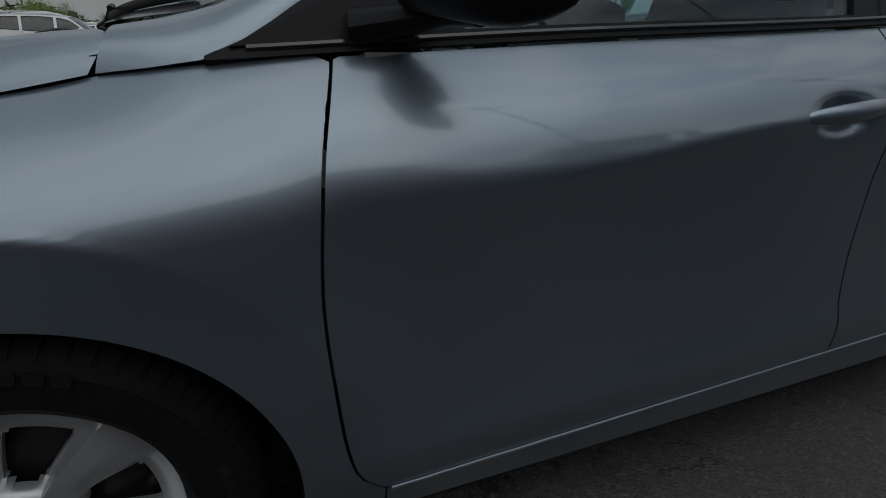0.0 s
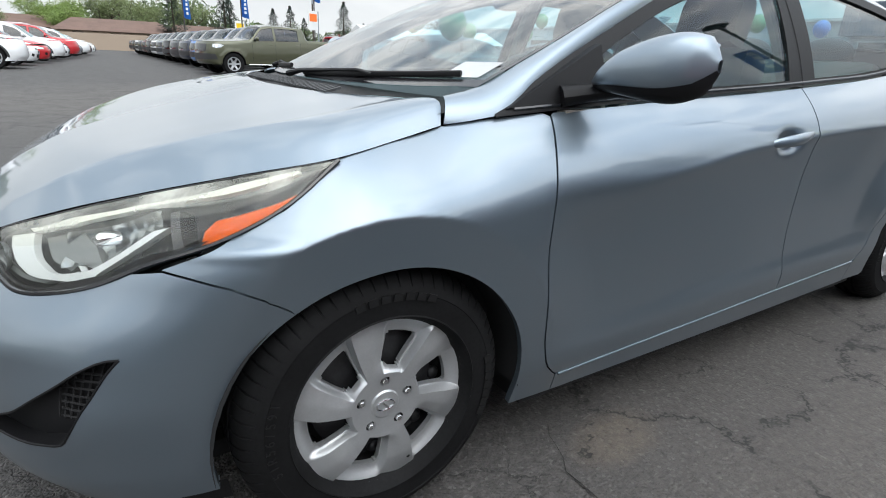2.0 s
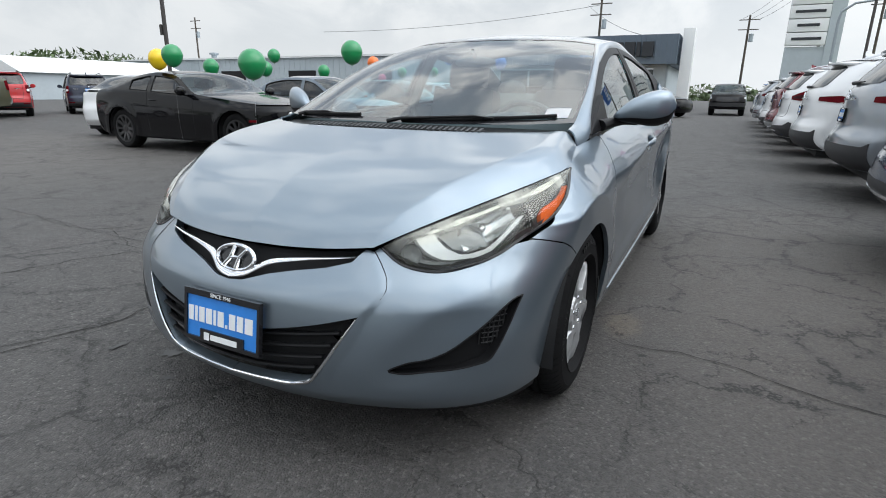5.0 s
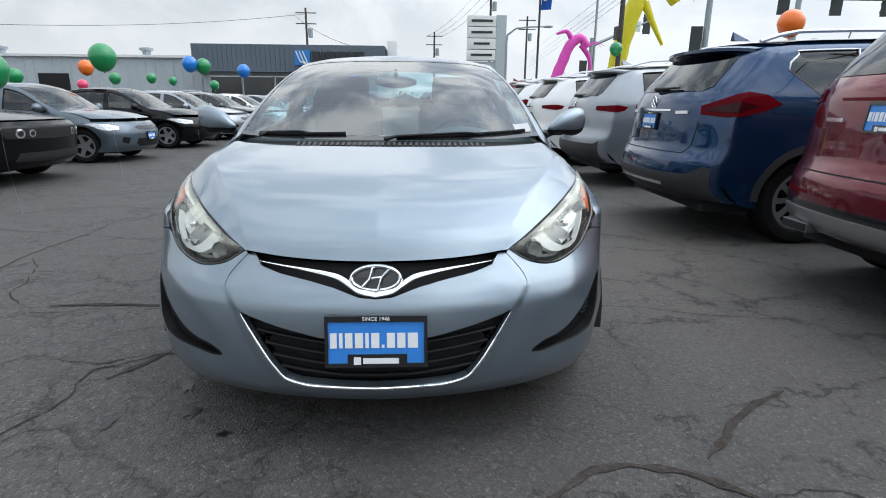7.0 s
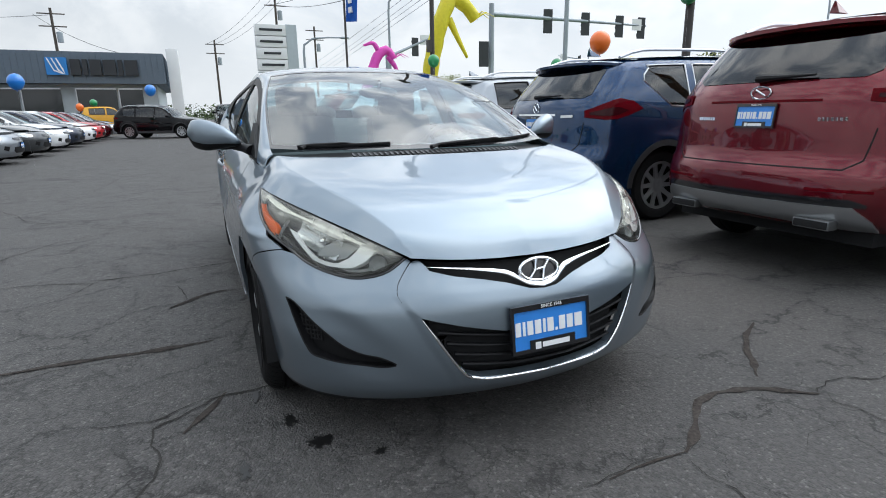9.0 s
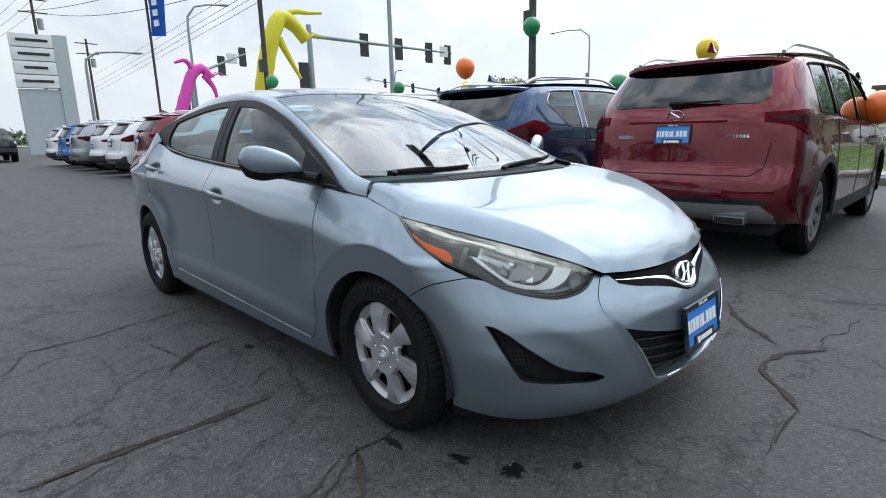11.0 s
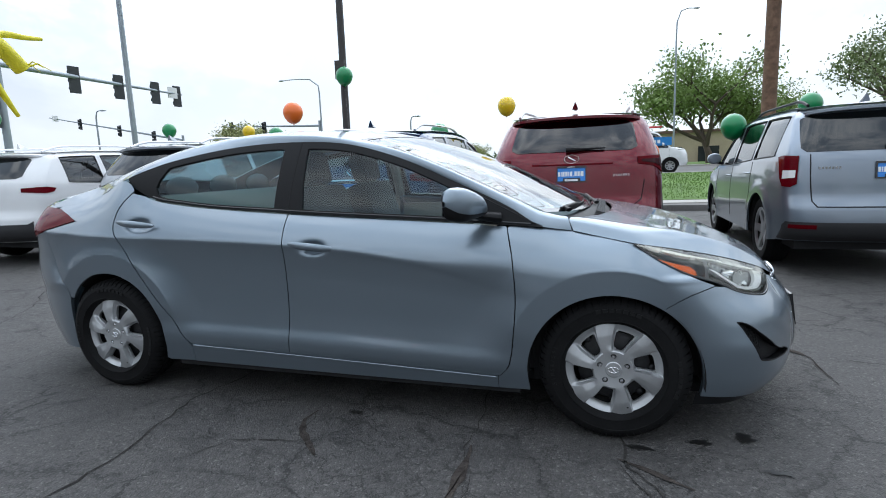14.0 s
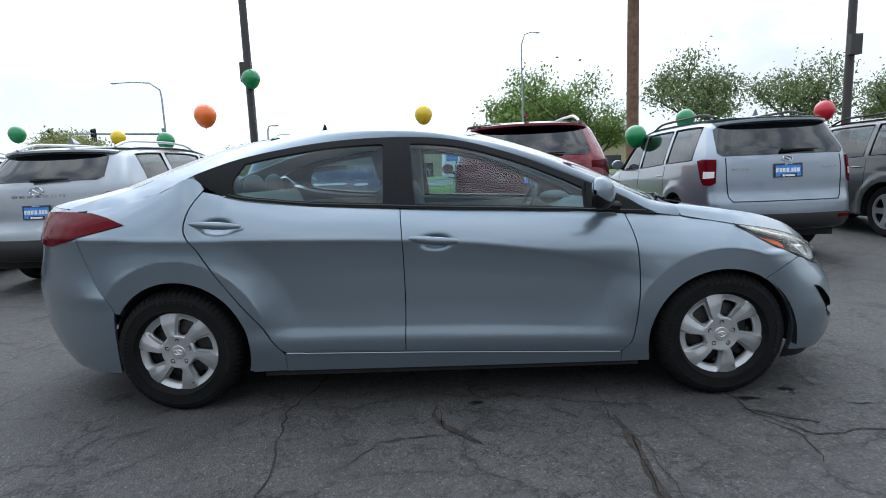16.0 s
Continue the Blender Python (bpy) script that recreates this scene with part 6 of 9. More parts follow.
def alloy_wheel(parent, m, R, rim, width, spokes, mat):
    w = new("wheel")
    w.parent = parent
    w.matrix_local = m
    h = width / 2
    bm = bmesh.new()
    lathe(bm, [(rim - 0.012, -h + 0.02), (rim + 0.02, -h - 0.003), (R - 0.03, -h), (R - 0.006, -h + 0.03), (R, -h + 0.05), (R - 0.007, -0.03), (R, -0.028), (R, 0.028), (R - 0.007, 0.03), (R, h - 0.05), (R - 0.006, h - 0.03),
               (R - 0.03, h), (rim + 0.02, h + 0.003), (rim, h - 0.01), (rim - 0.012, h - 0.03)], 44)
    part("tyre", bm, RUBBER, w)
    bm = bmesh.new()
    lathe(bm, [(rim, h - 0.012), (rim - 0.02, h - 0.03), (rim - 0.03, -h + 0.06), (0.0, -h + 0.05)], 36)
    part("barrel", bm, STEEL, w)
    step = 360.0 / spokes
    holes = []
    for k in range(spokes):
        o = k * step
        holes.append(polar([(rim * 0.33, o + step * 0.5), (rim * 0.60, o + step * 0.20), (rim * 0.88, o + step * 0.16), (rim * 0.90, o + step * 0.5), (rim * 0.88, o + step * 0.84), (rim * 0.60, o + step * 0.80)]))

    def height(x, z):
        r = np.hypot(x, z)
        return h - 0.006 - 0.03 * smooth(rim, 0.0, r) + 0.01 * smooth(0.08, 0.03, r)
    disc_panel("spokes", height, 0.0, rim, holes, mat, w, 0.028, 0.025)
    return w


def car_shape(sp):
    """Surfaces of a car from its main sizes; nose towards +x, for the half y > 0."""
    half = sp["W"] / 2
    ze = spline(*zip(*sp["top"]))
    zb = spline(*zip(*sp["belt"]))
    xf, xr = sp["xf"], sp["xr"]
    zt_f, zt_r = sp["nose_top"], sp["tail_top"]
    roof_in = sp.get("roof_in", 0.74)
    H = sp["H"]
    sec = spline([0.18, 0.30, 0.45, 0.62, 0.80, 1.0], [0.945, 0.985, 0.985, 1.0, 0.995, 0.965])
    taper = spline([xr, xr + 0.35, xr + 0.9, 0.0, xf - 0.95, xf - 0.40, xf], [0.90, 0.965, 0.995, 1.0, 0.995, 0.96, 0.86])

    def side(q):
        x, z = q[:, 0], q[:, 1]
        b, top = zb(x), ze(x)
        rel = np.clip(z / np.maximum(b, 0.5), 0, 1.0)
        y = sec(np.clip(0.1 + 0.9 * rel, 0.18, 1.0)) * half
        g = np.clip((z - b) / (H - b), 0, 1.2)
        y = np.where(z > b, 0.965 * half - (0.965 - roof_in) * half * g ** 1.15, y)
        y = y - 0.05 * smooth(top - 0.12, top + 0.03, z) ** 2
        for ax in sp["axles"]:
            r = np.hypot(x - ax, z - sp["R"])
            y = y + 0.014 * smooth(sp["R"] + 0.20, sp["R"] + 0.10, r) * smooth(sp["R"] * 2.8, sp["R"] * 2.3, z)
        return np.c_[x, y * taper(x), z]

    nx = spline(*zip(*[(z, xf + d) for z, d in sp["nose"]]))
    tx = spline(*zip(*[(z, xr + d) for z, d in sp["tail"]]))
    ns, ts = sp["nose_seam"], sp["tail_seam"]

    def end(sign, xn_f, seam, flat):
        def f(q):
            s, z = q[:, 0], q[:, 1]
            xn = xn_f(z)
            xs = xn - sign * seam
            y0 = side(np.c_[xs, z])[:, 1]
            d = (side(np.c_[xs - sign * 0.06, z])[:, 1] - y0) / 0.06
            t = 1 - s
            ax, ay = xs + sign * 0.55 * seam, y0 - 0.55 * seam * np.clip(d, 0, 0.5)
            x = (1 - t) ** 3 * xs + 3 * (1 - t) ** 2 * t * ax + 3 * (1 - t) * t * t * (xn - sign * 0.005) + t ** 3 * xn
            y = (1 - t) ** 3 * y0 + 3 * (1 - t) ** 2 * t * ay + 3 * (1 - t) * t * t * flat * y0
            return np.c_[x, y, z]
        return f
    nose, tail = end(1, nx, ns, 0.66), end(-1, tx, ts, 0.70)

    def wrap(endf, xn_f, seam, sign):
        def f(q):
            """a: 0 at the seam, growing towards the middle; below 0 along the side."""
            a, z = q[:, 0], q[:, 1]
            s = side(np.c_[xn_f(z) - sign * seam + sign * a * 1.0, z])
            return np.where(a[:, None] < 0, s, endf(np.c_[1 - np.clip(a, 0, 1), z]))
        return f

    def s_of(endf):
        grid = np.linspace(0, 1, 120)

        def g(y, z):
            yy = endf(np.c_[grid, np.full(120, z)])[:, 1]
            return float(np.interp(y, yy, grid))
        return g
    return dict(side=side, nose=nose, tail=tail, nose_s=s_of(nose), tail_s=s_of(tail), nose_wrap=wrap(nose, nx, ns, 1), tail_wrap=wrap(tail, tx, ts, -1),
                ze=ze, zb=zb, nx=nx, tx=tx, half=half)


def vehicle(sp, name, label, category, group=""):
    """Builds a car from its spec at the origin: body, glass, lamps, wheels, mirrors, rails."""
    car = thing(name, label, category, group)
    S = car_shape(sp)
    body, R = sp["paint"], sp["R"]
    ar = R + 0.045
    z0 = sp.get("sill", 0.27)
    xs_f = lambda z: float(S["nx"](z)) - sp["nose_seam"]
    xs_r = lambda z: float(S["tx"](z)) + sp["tail_seam"]
    a_f, a_r = sp["axles"]
    step = sp.get("step", 0.06)
    # side panel outline
    o = []
    lim = math.degrees(math.asin(min(0.95, (R - z0) / ar))) if z0 < R else 0.0
    o += [(xs_f(z0 + 0.03), z0 + 0.03)] if xs_f(z0) > a_f + ar + 0.02 else []
    o += arch((a_f, R), -lim if o else max(-lim, -5), 180 + lim, ar, 22)
    o += arch((a_r, R), -lim, 180 + lim, ar, 22)
    o += [(xs_r(z0 + 0.03), z0 + 0.03)] if xs_r(z0) < a_r - ar - 0.02 else []
    zt_r, zt_f = sp["tail_top"], sp["nose_top"]
    o += [(xs_r(z), z) for z in np.linspace(max(z0 + 0.05, 0.5), zt_r, 14) if xs_r(z) < a_r - 0.05 and not math.hypot(xs_r(z) - a_r, z - R) < ar]
    xa, xb = xs_r(zt_r), xs_f(zt_f)
    o += [(float(x), float(S["ze"](x))) for x in np.linspace(xa, xb, 60)[1:-1]]
    o += [(xs_f(z), z) for z in np.linspace(zt_f, max(z0 + 0.05, 0.45), 10) if not math.hypot(xs_f(z) - a_f, z - R) < ar]
    holes = []
    for x0, x1 in sp["windows"]:
        lo, up = [], []
        for x in np.linspace(x0, x1, 14):
            zl, zu = float(S["zb"](x)) + 0.03, float(S["ze"](x)) - sp.get("rail", 0.075)
            if zu > zl + 0.03:
                lo.append((float(x), zl))
                up.append((float(x), zu))
        kink = sp.get("kink")
        if kink and x1 == sp["windows"][-1][1]:
            # the last pane runs out into a blunt point
            zl, zu = lo[-1][1], up[-1][1]
            n = next(i for i, p in enumerate(lo) if p[0] < x1 + kink)
            lo, up = lo[:n], up[:-2] + [(x1 + 0.10, zu - 0.02)]
            lo += [(x1 + 0.012, zl + 0.62 * (zu - zl)), (x1 + 0.03, zl + 0.78 * (zu - zl))]
        if len(lo) > 2:
            holes.append(lo + up[::-1])
    for s in (1, -1):
        panel("body_side", S["side"], o, body, car, step, holes=holes, side=s, skirt=0.02)
        for hl in holes:
            g = panel("side_window", S["side"], hl, DARK_GLASS, car, 0.12, side=s, skirt=0, lift=-0.008)
            g.visible_shadow = False
        if holes:
            bm = bmesh.new()
            for hl in holes:
                p = S["side"](np.array(hl + hl[:1]))
                tube(bm, [(a, (b + 0.001) * s, c) for a, b, c in p], 0.008, 5, caps=False)
            part("window_trim", bm, sp.get("trim", BLACK_TRIM), car)
        # door gaps
        for gx in sp["gaps"]:
            bm = bmesh.new()
            p = S["side"](np.array([(gx, z) for z in np.linspace(z0 + 0.10, float(S["zb"](gx)), 10)]))
            tube(bm, [(a, (b - 0.001) * s, c) for a, b, c in p], 0.004, 4)
            part("door_gap", bm, DARK, car)
        for hx in sp["handles"]:
            bm = bmesh.new()
            z = float(S["zb"](hx)) - 0.12
            p = S["side"](np.array([(hx - 0.11, z), (hx, z), (hx + 0.11, z)]))
            tube(bm, [(p[0][0], p[0][1] * s, z), (p[1][0], (p[1][1] + 0.03) * s, z + 0.004), (p[2][0], p[2][1] * s, z)], [0.008, 0.015, 0.008], 6)
            part("door_handle", bm, sp.get("handle_mat", body), car)
        if sp.get("clad"):
            zc = sp["clad"]
            low = [(x, z0 - 0.015) for x in (a_r + ar * 0.98, a_f - ar * 0.98)] + [(a_f - ar * 0.98, z0 + zc), (a_r + ar * 0.98, z0 + zc)]
            panel("sill_cladding", S["side"], low, GREY_CLAD, car, 0.1, side=s, lift=0.006, skirt=0.02)
            for ax in (a_f, a_r):
                ring = arch((ax, R), 0, 180, ar - 0.004, 20) + arch((ax, R), 180, 0, ar + 0.055, 20)
                panel("arch_cladding", S["side"], ring, GREY_CLAD, car, 0.05, side=s, lift=0.006, skirt=0.02)
        for ax in (a_f, a_r):
            bm = bmesh.new()
            P = [[(ax + (ar + 0.012) * math.cos(radians(a)), y * s, R + (ar + 0.012) * math.sin(radians(a))) for y in (S["half"] * 0.955, S["half"] - 0.33)] for a in np.linspace(-4, 184, 16)]
            sheet(bm, P)
            bm.faces.new([bm.verts.new(r[1]) for r in P])
            part("wheel_well", bm, DARK, car)
            mm = pose(ax, (S["half"] - 0.045 - sp["tyre_w"] / 2) * s, R, 0, 0, 0 if s > 0 else 180)
            alloy_wheel(car, mm, R, sp["rim"], sp["tyre_w"], sp["spokes"], sp.get("wheel_mat", ALLOY))
        # nose and tail
        zlo_f, zlo_r = sp["nose"][0][0], sp["tail"][0][0]
        panel("nose_panel", S["nose"], [(0, zlo_f), (1, zlo_f), (1, zt_f), (0, zt_f)], body, car, step, side=s, stretch=(0.9, 1), skirt=0)
        panel("tail_panel", S["tail"], [(0, zlo_r), (1, zlo_r), (1, zt_r), (0, zt_r)], body, car, step, side=s, stretch=(0.9, 1), skirt=0)
        for spec in sp.get("front", []) + sp.get("rear", []):
            nm, where, poly, mt, lift = spec[:5]
            if where == "nose":
                q = [(S["nose_s"](y, z), z) for y, z in poly]
                panel(nm, S["nose"], q, mt, car, 0.05, side=s, stretch=(0.9, 1), lift=lift, skirt=max(lift, 0) + 0.004)
            elif where == "tail":
                q = [(S["tail_s"](y, z), z) for y, z in poly]
                panel(nm, S["tail"], q, mt, car, 0.05, side=s, stretch=(0.9, 1), lift=lift, skirt=max(lift, 0) + 0.004)
            elif where == "nose_wrap":
                panel(nm, S["nose_wrap"], poly, mt, car, 0.045, side=s, stretch=(0.7, 1), lift=lift, skirt=max(lift, 0) + 0.004)
            else:
                panel(nm, S["tail_wrap"], poly, mt, car, 0.045, side=s, stretch=(0.7, 1), lift=lift, skirt=max(lift, 0) + 0.004)
        # mirrors
        mx, mz = sp["mirror"]
        my = float(S["side"](np.array([[mx, float(S["zb"](mx))]]))[0, 1])
        mir = new("door_mirror")
        mir.parent = car
        bm = bmesh.new()
        ball(bm, (mx, (my + 0.115) * s, mz), (0.07, 0.10, 0.08), 14, 10)
        for v in bm.verts:
            if v.co.x < mx - 0.03:
                v.co.x = mx - 0.03
        part("mirror_shell", bm, sp.get("mirror_mat", body), mir)
        bm = bmesh.new()
        tube(bm, [(mx + 0.02, my * s, mz - 0.07), (mx, (my + 0.10) * s, mz - 0.05)], 0.025, 6)
        part("mirror_arm", bm, BLACK_TRIM, mir)
        if sp.get("rails"):
            r0, r1 = sp["rails"]
            bm = bmesh.new()
            pts = []
            for k, x in enumerate(np.linspace(r1, r0, 14)):
                p = S["side"](np.array([[x, float(S["ze"](x)) - 0.01]]))[0]
                e = min(1, k / 1.5, (13 - k) / 1.5)
                pts.append((x, (p[1] - 0.09) * s, p[2] + 0.035 + 0.055 * max(e, 0)))
            tube(bm, pts, 0.016, 8)
            part("roof_rail", bm, sp.get("rail_mat", SATIN), car)

    # top surfaces
    def edge(x):
        x = np.asarray(x, float)
        z = S["ze"](x)
        return S["side"](np.c_[x, z])

    def top_between(x0, x1, crown, bow0=0.0, bow1=0.0):
        def f(q):
            u, v = q[:, 0], q[:, 1]
            x = x0 + (x1 - x0) * v
            e = edge(x)
            k = 1 - u * u
            return np.c_[x + (bow0 * (1 - v) + bow1 * v) * k, e[:, 1] * u, e[:, 2] + (crown[0] * (1 - v) + crown[1] * v) * k]
        return f

    def capped(x1, crown1, bow1, endf, zt, crown0=0.0):
        """From the top of the nose or tail to a cross line."""
        def f(q):
            u, v = np.clip(q[:, 0], 0, 1), q[:, 1]
            a = endf(np.c_[u, np.full(len(u), zt)])
            e = edge(np.full(len(u), x1))
            k = 1 - u * u
            b = np.c_[x1 + bow1 * k, e[:, 1] * u, e[:, 2] + crown1 * k]
            x = a[:, 0] + (b[:, 0] - a[:, 0]) * v
            xe = (endf(np.array([[1.0, zt]]))[0, 0]) * (1 - v) + x1 * v
            ee = edge(xe)
            lift = ee[:, 2] - (zt + (float(S["ze"](x1)) - zt) * v)
            z = zt + (b[:, 2] - zt) * v + lift + crown1 * k * v * (1 - v) * 1.2
            return np.c_[x, a[:, 1] + (b[:, 1] - a[:, 1]) * v, z]
        return f
    xc, xh, xq, xd = sp["cowl"], sp["header"], sp["roof_end"], sp.get("deck")
    full(capped(xc, 0.045, sp.get("cowl_bow", 0.12), S["nose"], zt_f), "hood", body, car, 21, 12)
    full(top_between(xc, xh, (0.045, 0.05), sp.get("cowl_bow", 0.12), 0.08), "windscreen", sp.get("screen", GLASS), car, 21, 10)
    if xd is None:
        full(capped(xh, 0.05, 0.08, S["tail"], zt_r), "roof", body, car, 21, 18)
    else:
        full(top_between(xh, xq, (0.05, 0.05), 0.08, -0.06), "roof", body, car, 21, 14)
        full(top_between(xq, xd, (0.05, 0.02), -0.06, -0.06), "rear_window", sp.get("back_glass", DARK_GLASS), car, 21, 8)
        full(capped(xd, 0.02, -0.06, S["tail"], zt_r), "boot_lid" if not sp.get("bed") else "bed_cover", body if not sp.get("bed") else BLACK_TRIM, car, 21, 8)
    # underside and a dark cabin
    bm = bmesh.new()
    box(bm, sp["xr"] + 0.30, sp["xf"] - 0.30, -S["half"] * 0.80, S["half"] * 0.80, z0 - 0.05, z0 + 0.05)
    box(bm, a_r + ar + 0.02, a_f - ar - 0.02, -S["half"] * 0.93, S["half"] * 0.93, z0 - 0.02, float(S["zb"](0)) - 0.10)
    part("underbody", bm, DARK, car)
    for row in sp.get("seats", (0.15, -0.75)):
        for y in (-0.37, 0.37):
            bm = bmesh.new()
            zz = float(S["zb"](row))
            box(bm, row - 0.07, row + 0.07, y - 0.24, y + 0.24, zz - 0.35, zz + 0.12)
            box(bm, row - 0.12, row - 0.02, y - 0.12, y + 0.12, zz + 0.14, zz + 0.30)
            part("seat_back", bm, CLOTH, car)
    if sp.get("fin"):
        bm = bmesh.new()
        x, z = sp["fin"]
        v = [bm.verts.new(p) for p in ((x + 0.14, 0, z), (x - 0.03, 0.035, z), (x - 0.03, -0.035, z), (x - 0.035, 0.006, z + 0.075), (x - 0.035, -0.006, z + 0.075))]
        for f in ((0, 1, 3), (0, 4, 2), (0, 3, 4), (1, 2, 4, 3)):
            bm.faces.new([v[i] for i in f])
        part("aerial_fin", bm, body, car)
    if sp.get("spoiler"):
        zs, depth = sp["spoiler"]
        bm = bmesh.new()
        P = []
        for u in np.linspace(-1, 1, 17):
            p = S["tail"](np.array([[abs(u) * 0.86, zt_r - 0.01]]))[0]
            yy = p[1] * (1 if u >= 0 else -1)
            P.append([(p[0] + 0.10, yy, zt_r + 0.012 + 0.03 * (1 - u * u)), (p[0] - depth, yy * 0.97, zt_r - 0.02 + 0.03 * (1 - u * u)), (p[0] - depth, yy * 0.97, zt_r - 0.045 + 0.03 * (1 - u * u)), (p[0] + 0.03, yy, zt_r - 0.06 + 0.02 * (1 - u * u))])
        sheet(bm, P)
        part("roof_spoiler", bm, sp.get("spoiler_mat", body), car)
    if sp.get("wiper_z"):
        z = sp["wiper_z"]
        bm = bmesh.new()
        pts = []
        for y in np.linspace(-0.06, 0.34, 6):
            p = S["tail"](np.array([[S["tail_s"](abs(y), z), z]]))[0]
            pts.append((p[0] - 0.03, -y, z + 0.02 * y))
        tube(bm, pts, [0.03, 0.026, 0.018, 0.014, 0.011, 0.009], 8, squash=0.8)
        part("rear_wiper", bm, BLACK_TRIM, car)
    for where, z in sp.get("plates", []):
        f = S["tail"] if where == "tail" else S["nose"]
        p = f(np.array([[0.0, z]]))[0]
        d = f(np.array([[0.0, z + 0.06]]))[0] - f(np.array([[0.0, z - 0.06]]))[0]
        tilt = math.degrees(math.atan2(abs(d[0]), d[2]))
        dealer_plate(car, pose(p[0] + (0.012 if where == "nose" else -0.012), 0, z, 0, -tilt if where == "nose" else tilt, 0) @ pose(0, 0, 0, 0, 0, 0 if where == "nose" else 180))
    if sp.get("badge_z"):
        z = sp["badge_z"]
        p = S["tail"](np.array([[0.0, z]]))[0]
        bm = bmesh.new()
        rx, rz = sp.get("badge_size", (0.075, 0.04))
        tube(bm, [(p[0] - 0.008, rx * math.cos(t), z + rz * math.sin(t)) for t in np.linspace(0, 2 * math.pi, 25)], 0.006, 6)
        tube(bm, [(p[0] - 0.008, -rx * 0.5, z - rz * 0.5), (p[0] - 0.010, 0, z), (p[0] - 0.008, rx * 0.5, z + rz * 0.5)], 0.008, 6)
        part("badge", bm, CHROME, car)
    for y, z, w, h in sp.get("scripts", []):
        n = 7
        for k in range(n):
            bm = bmesh.new()
            yy = y + w * (k / n - 0.5)
            p = S["tail"](np.array([[S["tail_s"](abs(yy), z), z]]))[0]
            box(bm, p[0] - 0.006, p[0] + 0.004, yy, yy + w / n * 0.7, z - h / 2, z + h / 2)
            part("script_bar", bm, CHROME, car)
    return car


def repaint(car, old, fresh):
    """Gives one copy its own body colour."""
    for o in (car, *car.children_recursive):
        for slot in o.material_slots:
            if slot.material == old:
                slot.link = "OBJECT"
                slot.material = fresh
    return car


RED = paint("wine_red_paint", (0.135, 0.0022, 0.010), 0.6, 0.24)
BLUE = paint("deep_blue_paint", (0.0035, 0.031, 0.092), 0.6, 0.24)
WHITE = paint("white_paint", (0.72, 0.73, 0.74), 0.05, 0.4)
PALE = paint("pale_silver_paint", (0.29, 0.315, 0.345), 0.7, 0.32)
FOREST = paint("light_silver_paint", (0.25, 0.29, 0.34), 0.7, 0.3)
BLACK = paint("black_paint", (0.003, 0.003, 0.004), 0.0, 0.2, 0.0, 0.5, 0.05)
GRAPHITE = paint("graphite_paint", (0.05, 0.055, 0.06), 0.5, 0.3)
STEELBLUE = paint("grey_blue_paint", (0.095, 0.125, 0.155), 0.6, 0.32)
OLIVE = paint("olive_green_paint", (0.075, 0.078, 0.046), 0.55, 0.32)
BRIGHT_RED = paint("bright_red_paint", (0.45, 0.016, 0.022), 0.1, 0.32)
VIVID_BLUE = paint("vivid_blue_paint", (0.02, 0.17, 0.52), 0.3, 0.3)
NAVY = paint("navy_paint", (0.018, 0.026, 0.05), 0.4, 0.3)
YELLOW = paint("yellow_paint", (0.66, 0.33, 0.012), 0.05, 0.4)

SUV = dict(L=4.75, W=1.90, H=1.70, R=0.365, rim=0.245, tyre_w=0.235, spokes=5, xf=2.34, xr=-2.42, axles=(1.40, -1.365), sill=0.30, step=0.055,
           nose=[(0.26, -0.12), (0.45, 0.0), (0.70, -0.02), (0.93, -0.12)], nose_top=0.93, nose_seam=0.52,
           tail=[(0.34, 0.16), (0.42, 0.04), (0.52, 0.0), (0.66, 0.015), (0.78, 0.07), (0.95, 0.085), (1.13, 0.11), (1.22, 0.15), (1.50, 0.37), (1.58, 0.44)], tail_top=1.58, tail_seam=0.34,
           top=[(-2.3, 1.55), (-1.9, 1.585), (-1.3, 1.63), (-0.4, 1.65), (0.2, 1.61), (0.45, 1.55), (1.12, 1.075), (1.35, 1.03), (1.9, 0.93)],
           belt=[(-2.3, 1.16), (-1.2, 1.12), (0.0, 1.06), (1.2, 1.02), (2.3, 1.0)], windows=[(1.0, 0.10), (0.0, -0.92), (-1.02, -1.62)], gaps=(1.02, 0.05, -0.97), handles=(0.20, -0.82),
           mirror=(0.78, 1.16), cowl=1.12, header=0.42, roof_end=-1.9, rails=(-1.75, 0.2), fin=(-1.62, 1.69), spoiler=(1.6, 0.10), clad=0.10, screen=GLASS)
WIN = [(0.0, 1.235), (0.60, 1.235), (0.665, 1.27), (0.62, 1.50), (0.55, 1.53), (0.0, 1.545)]


def suv(name, label, group, m, **changes):
    sp = dict(SUV)
    sp.update(changes)
    car = vehicle(sp, name, label, "car", group)
    car.matrix_world = m
    return car


# facing +y, tails towards the aisle
def bay(x, y_tail, sp_xr=-2.42):
    return pose(x, y_tail - sp_xr, 0, 0, 0, 90)


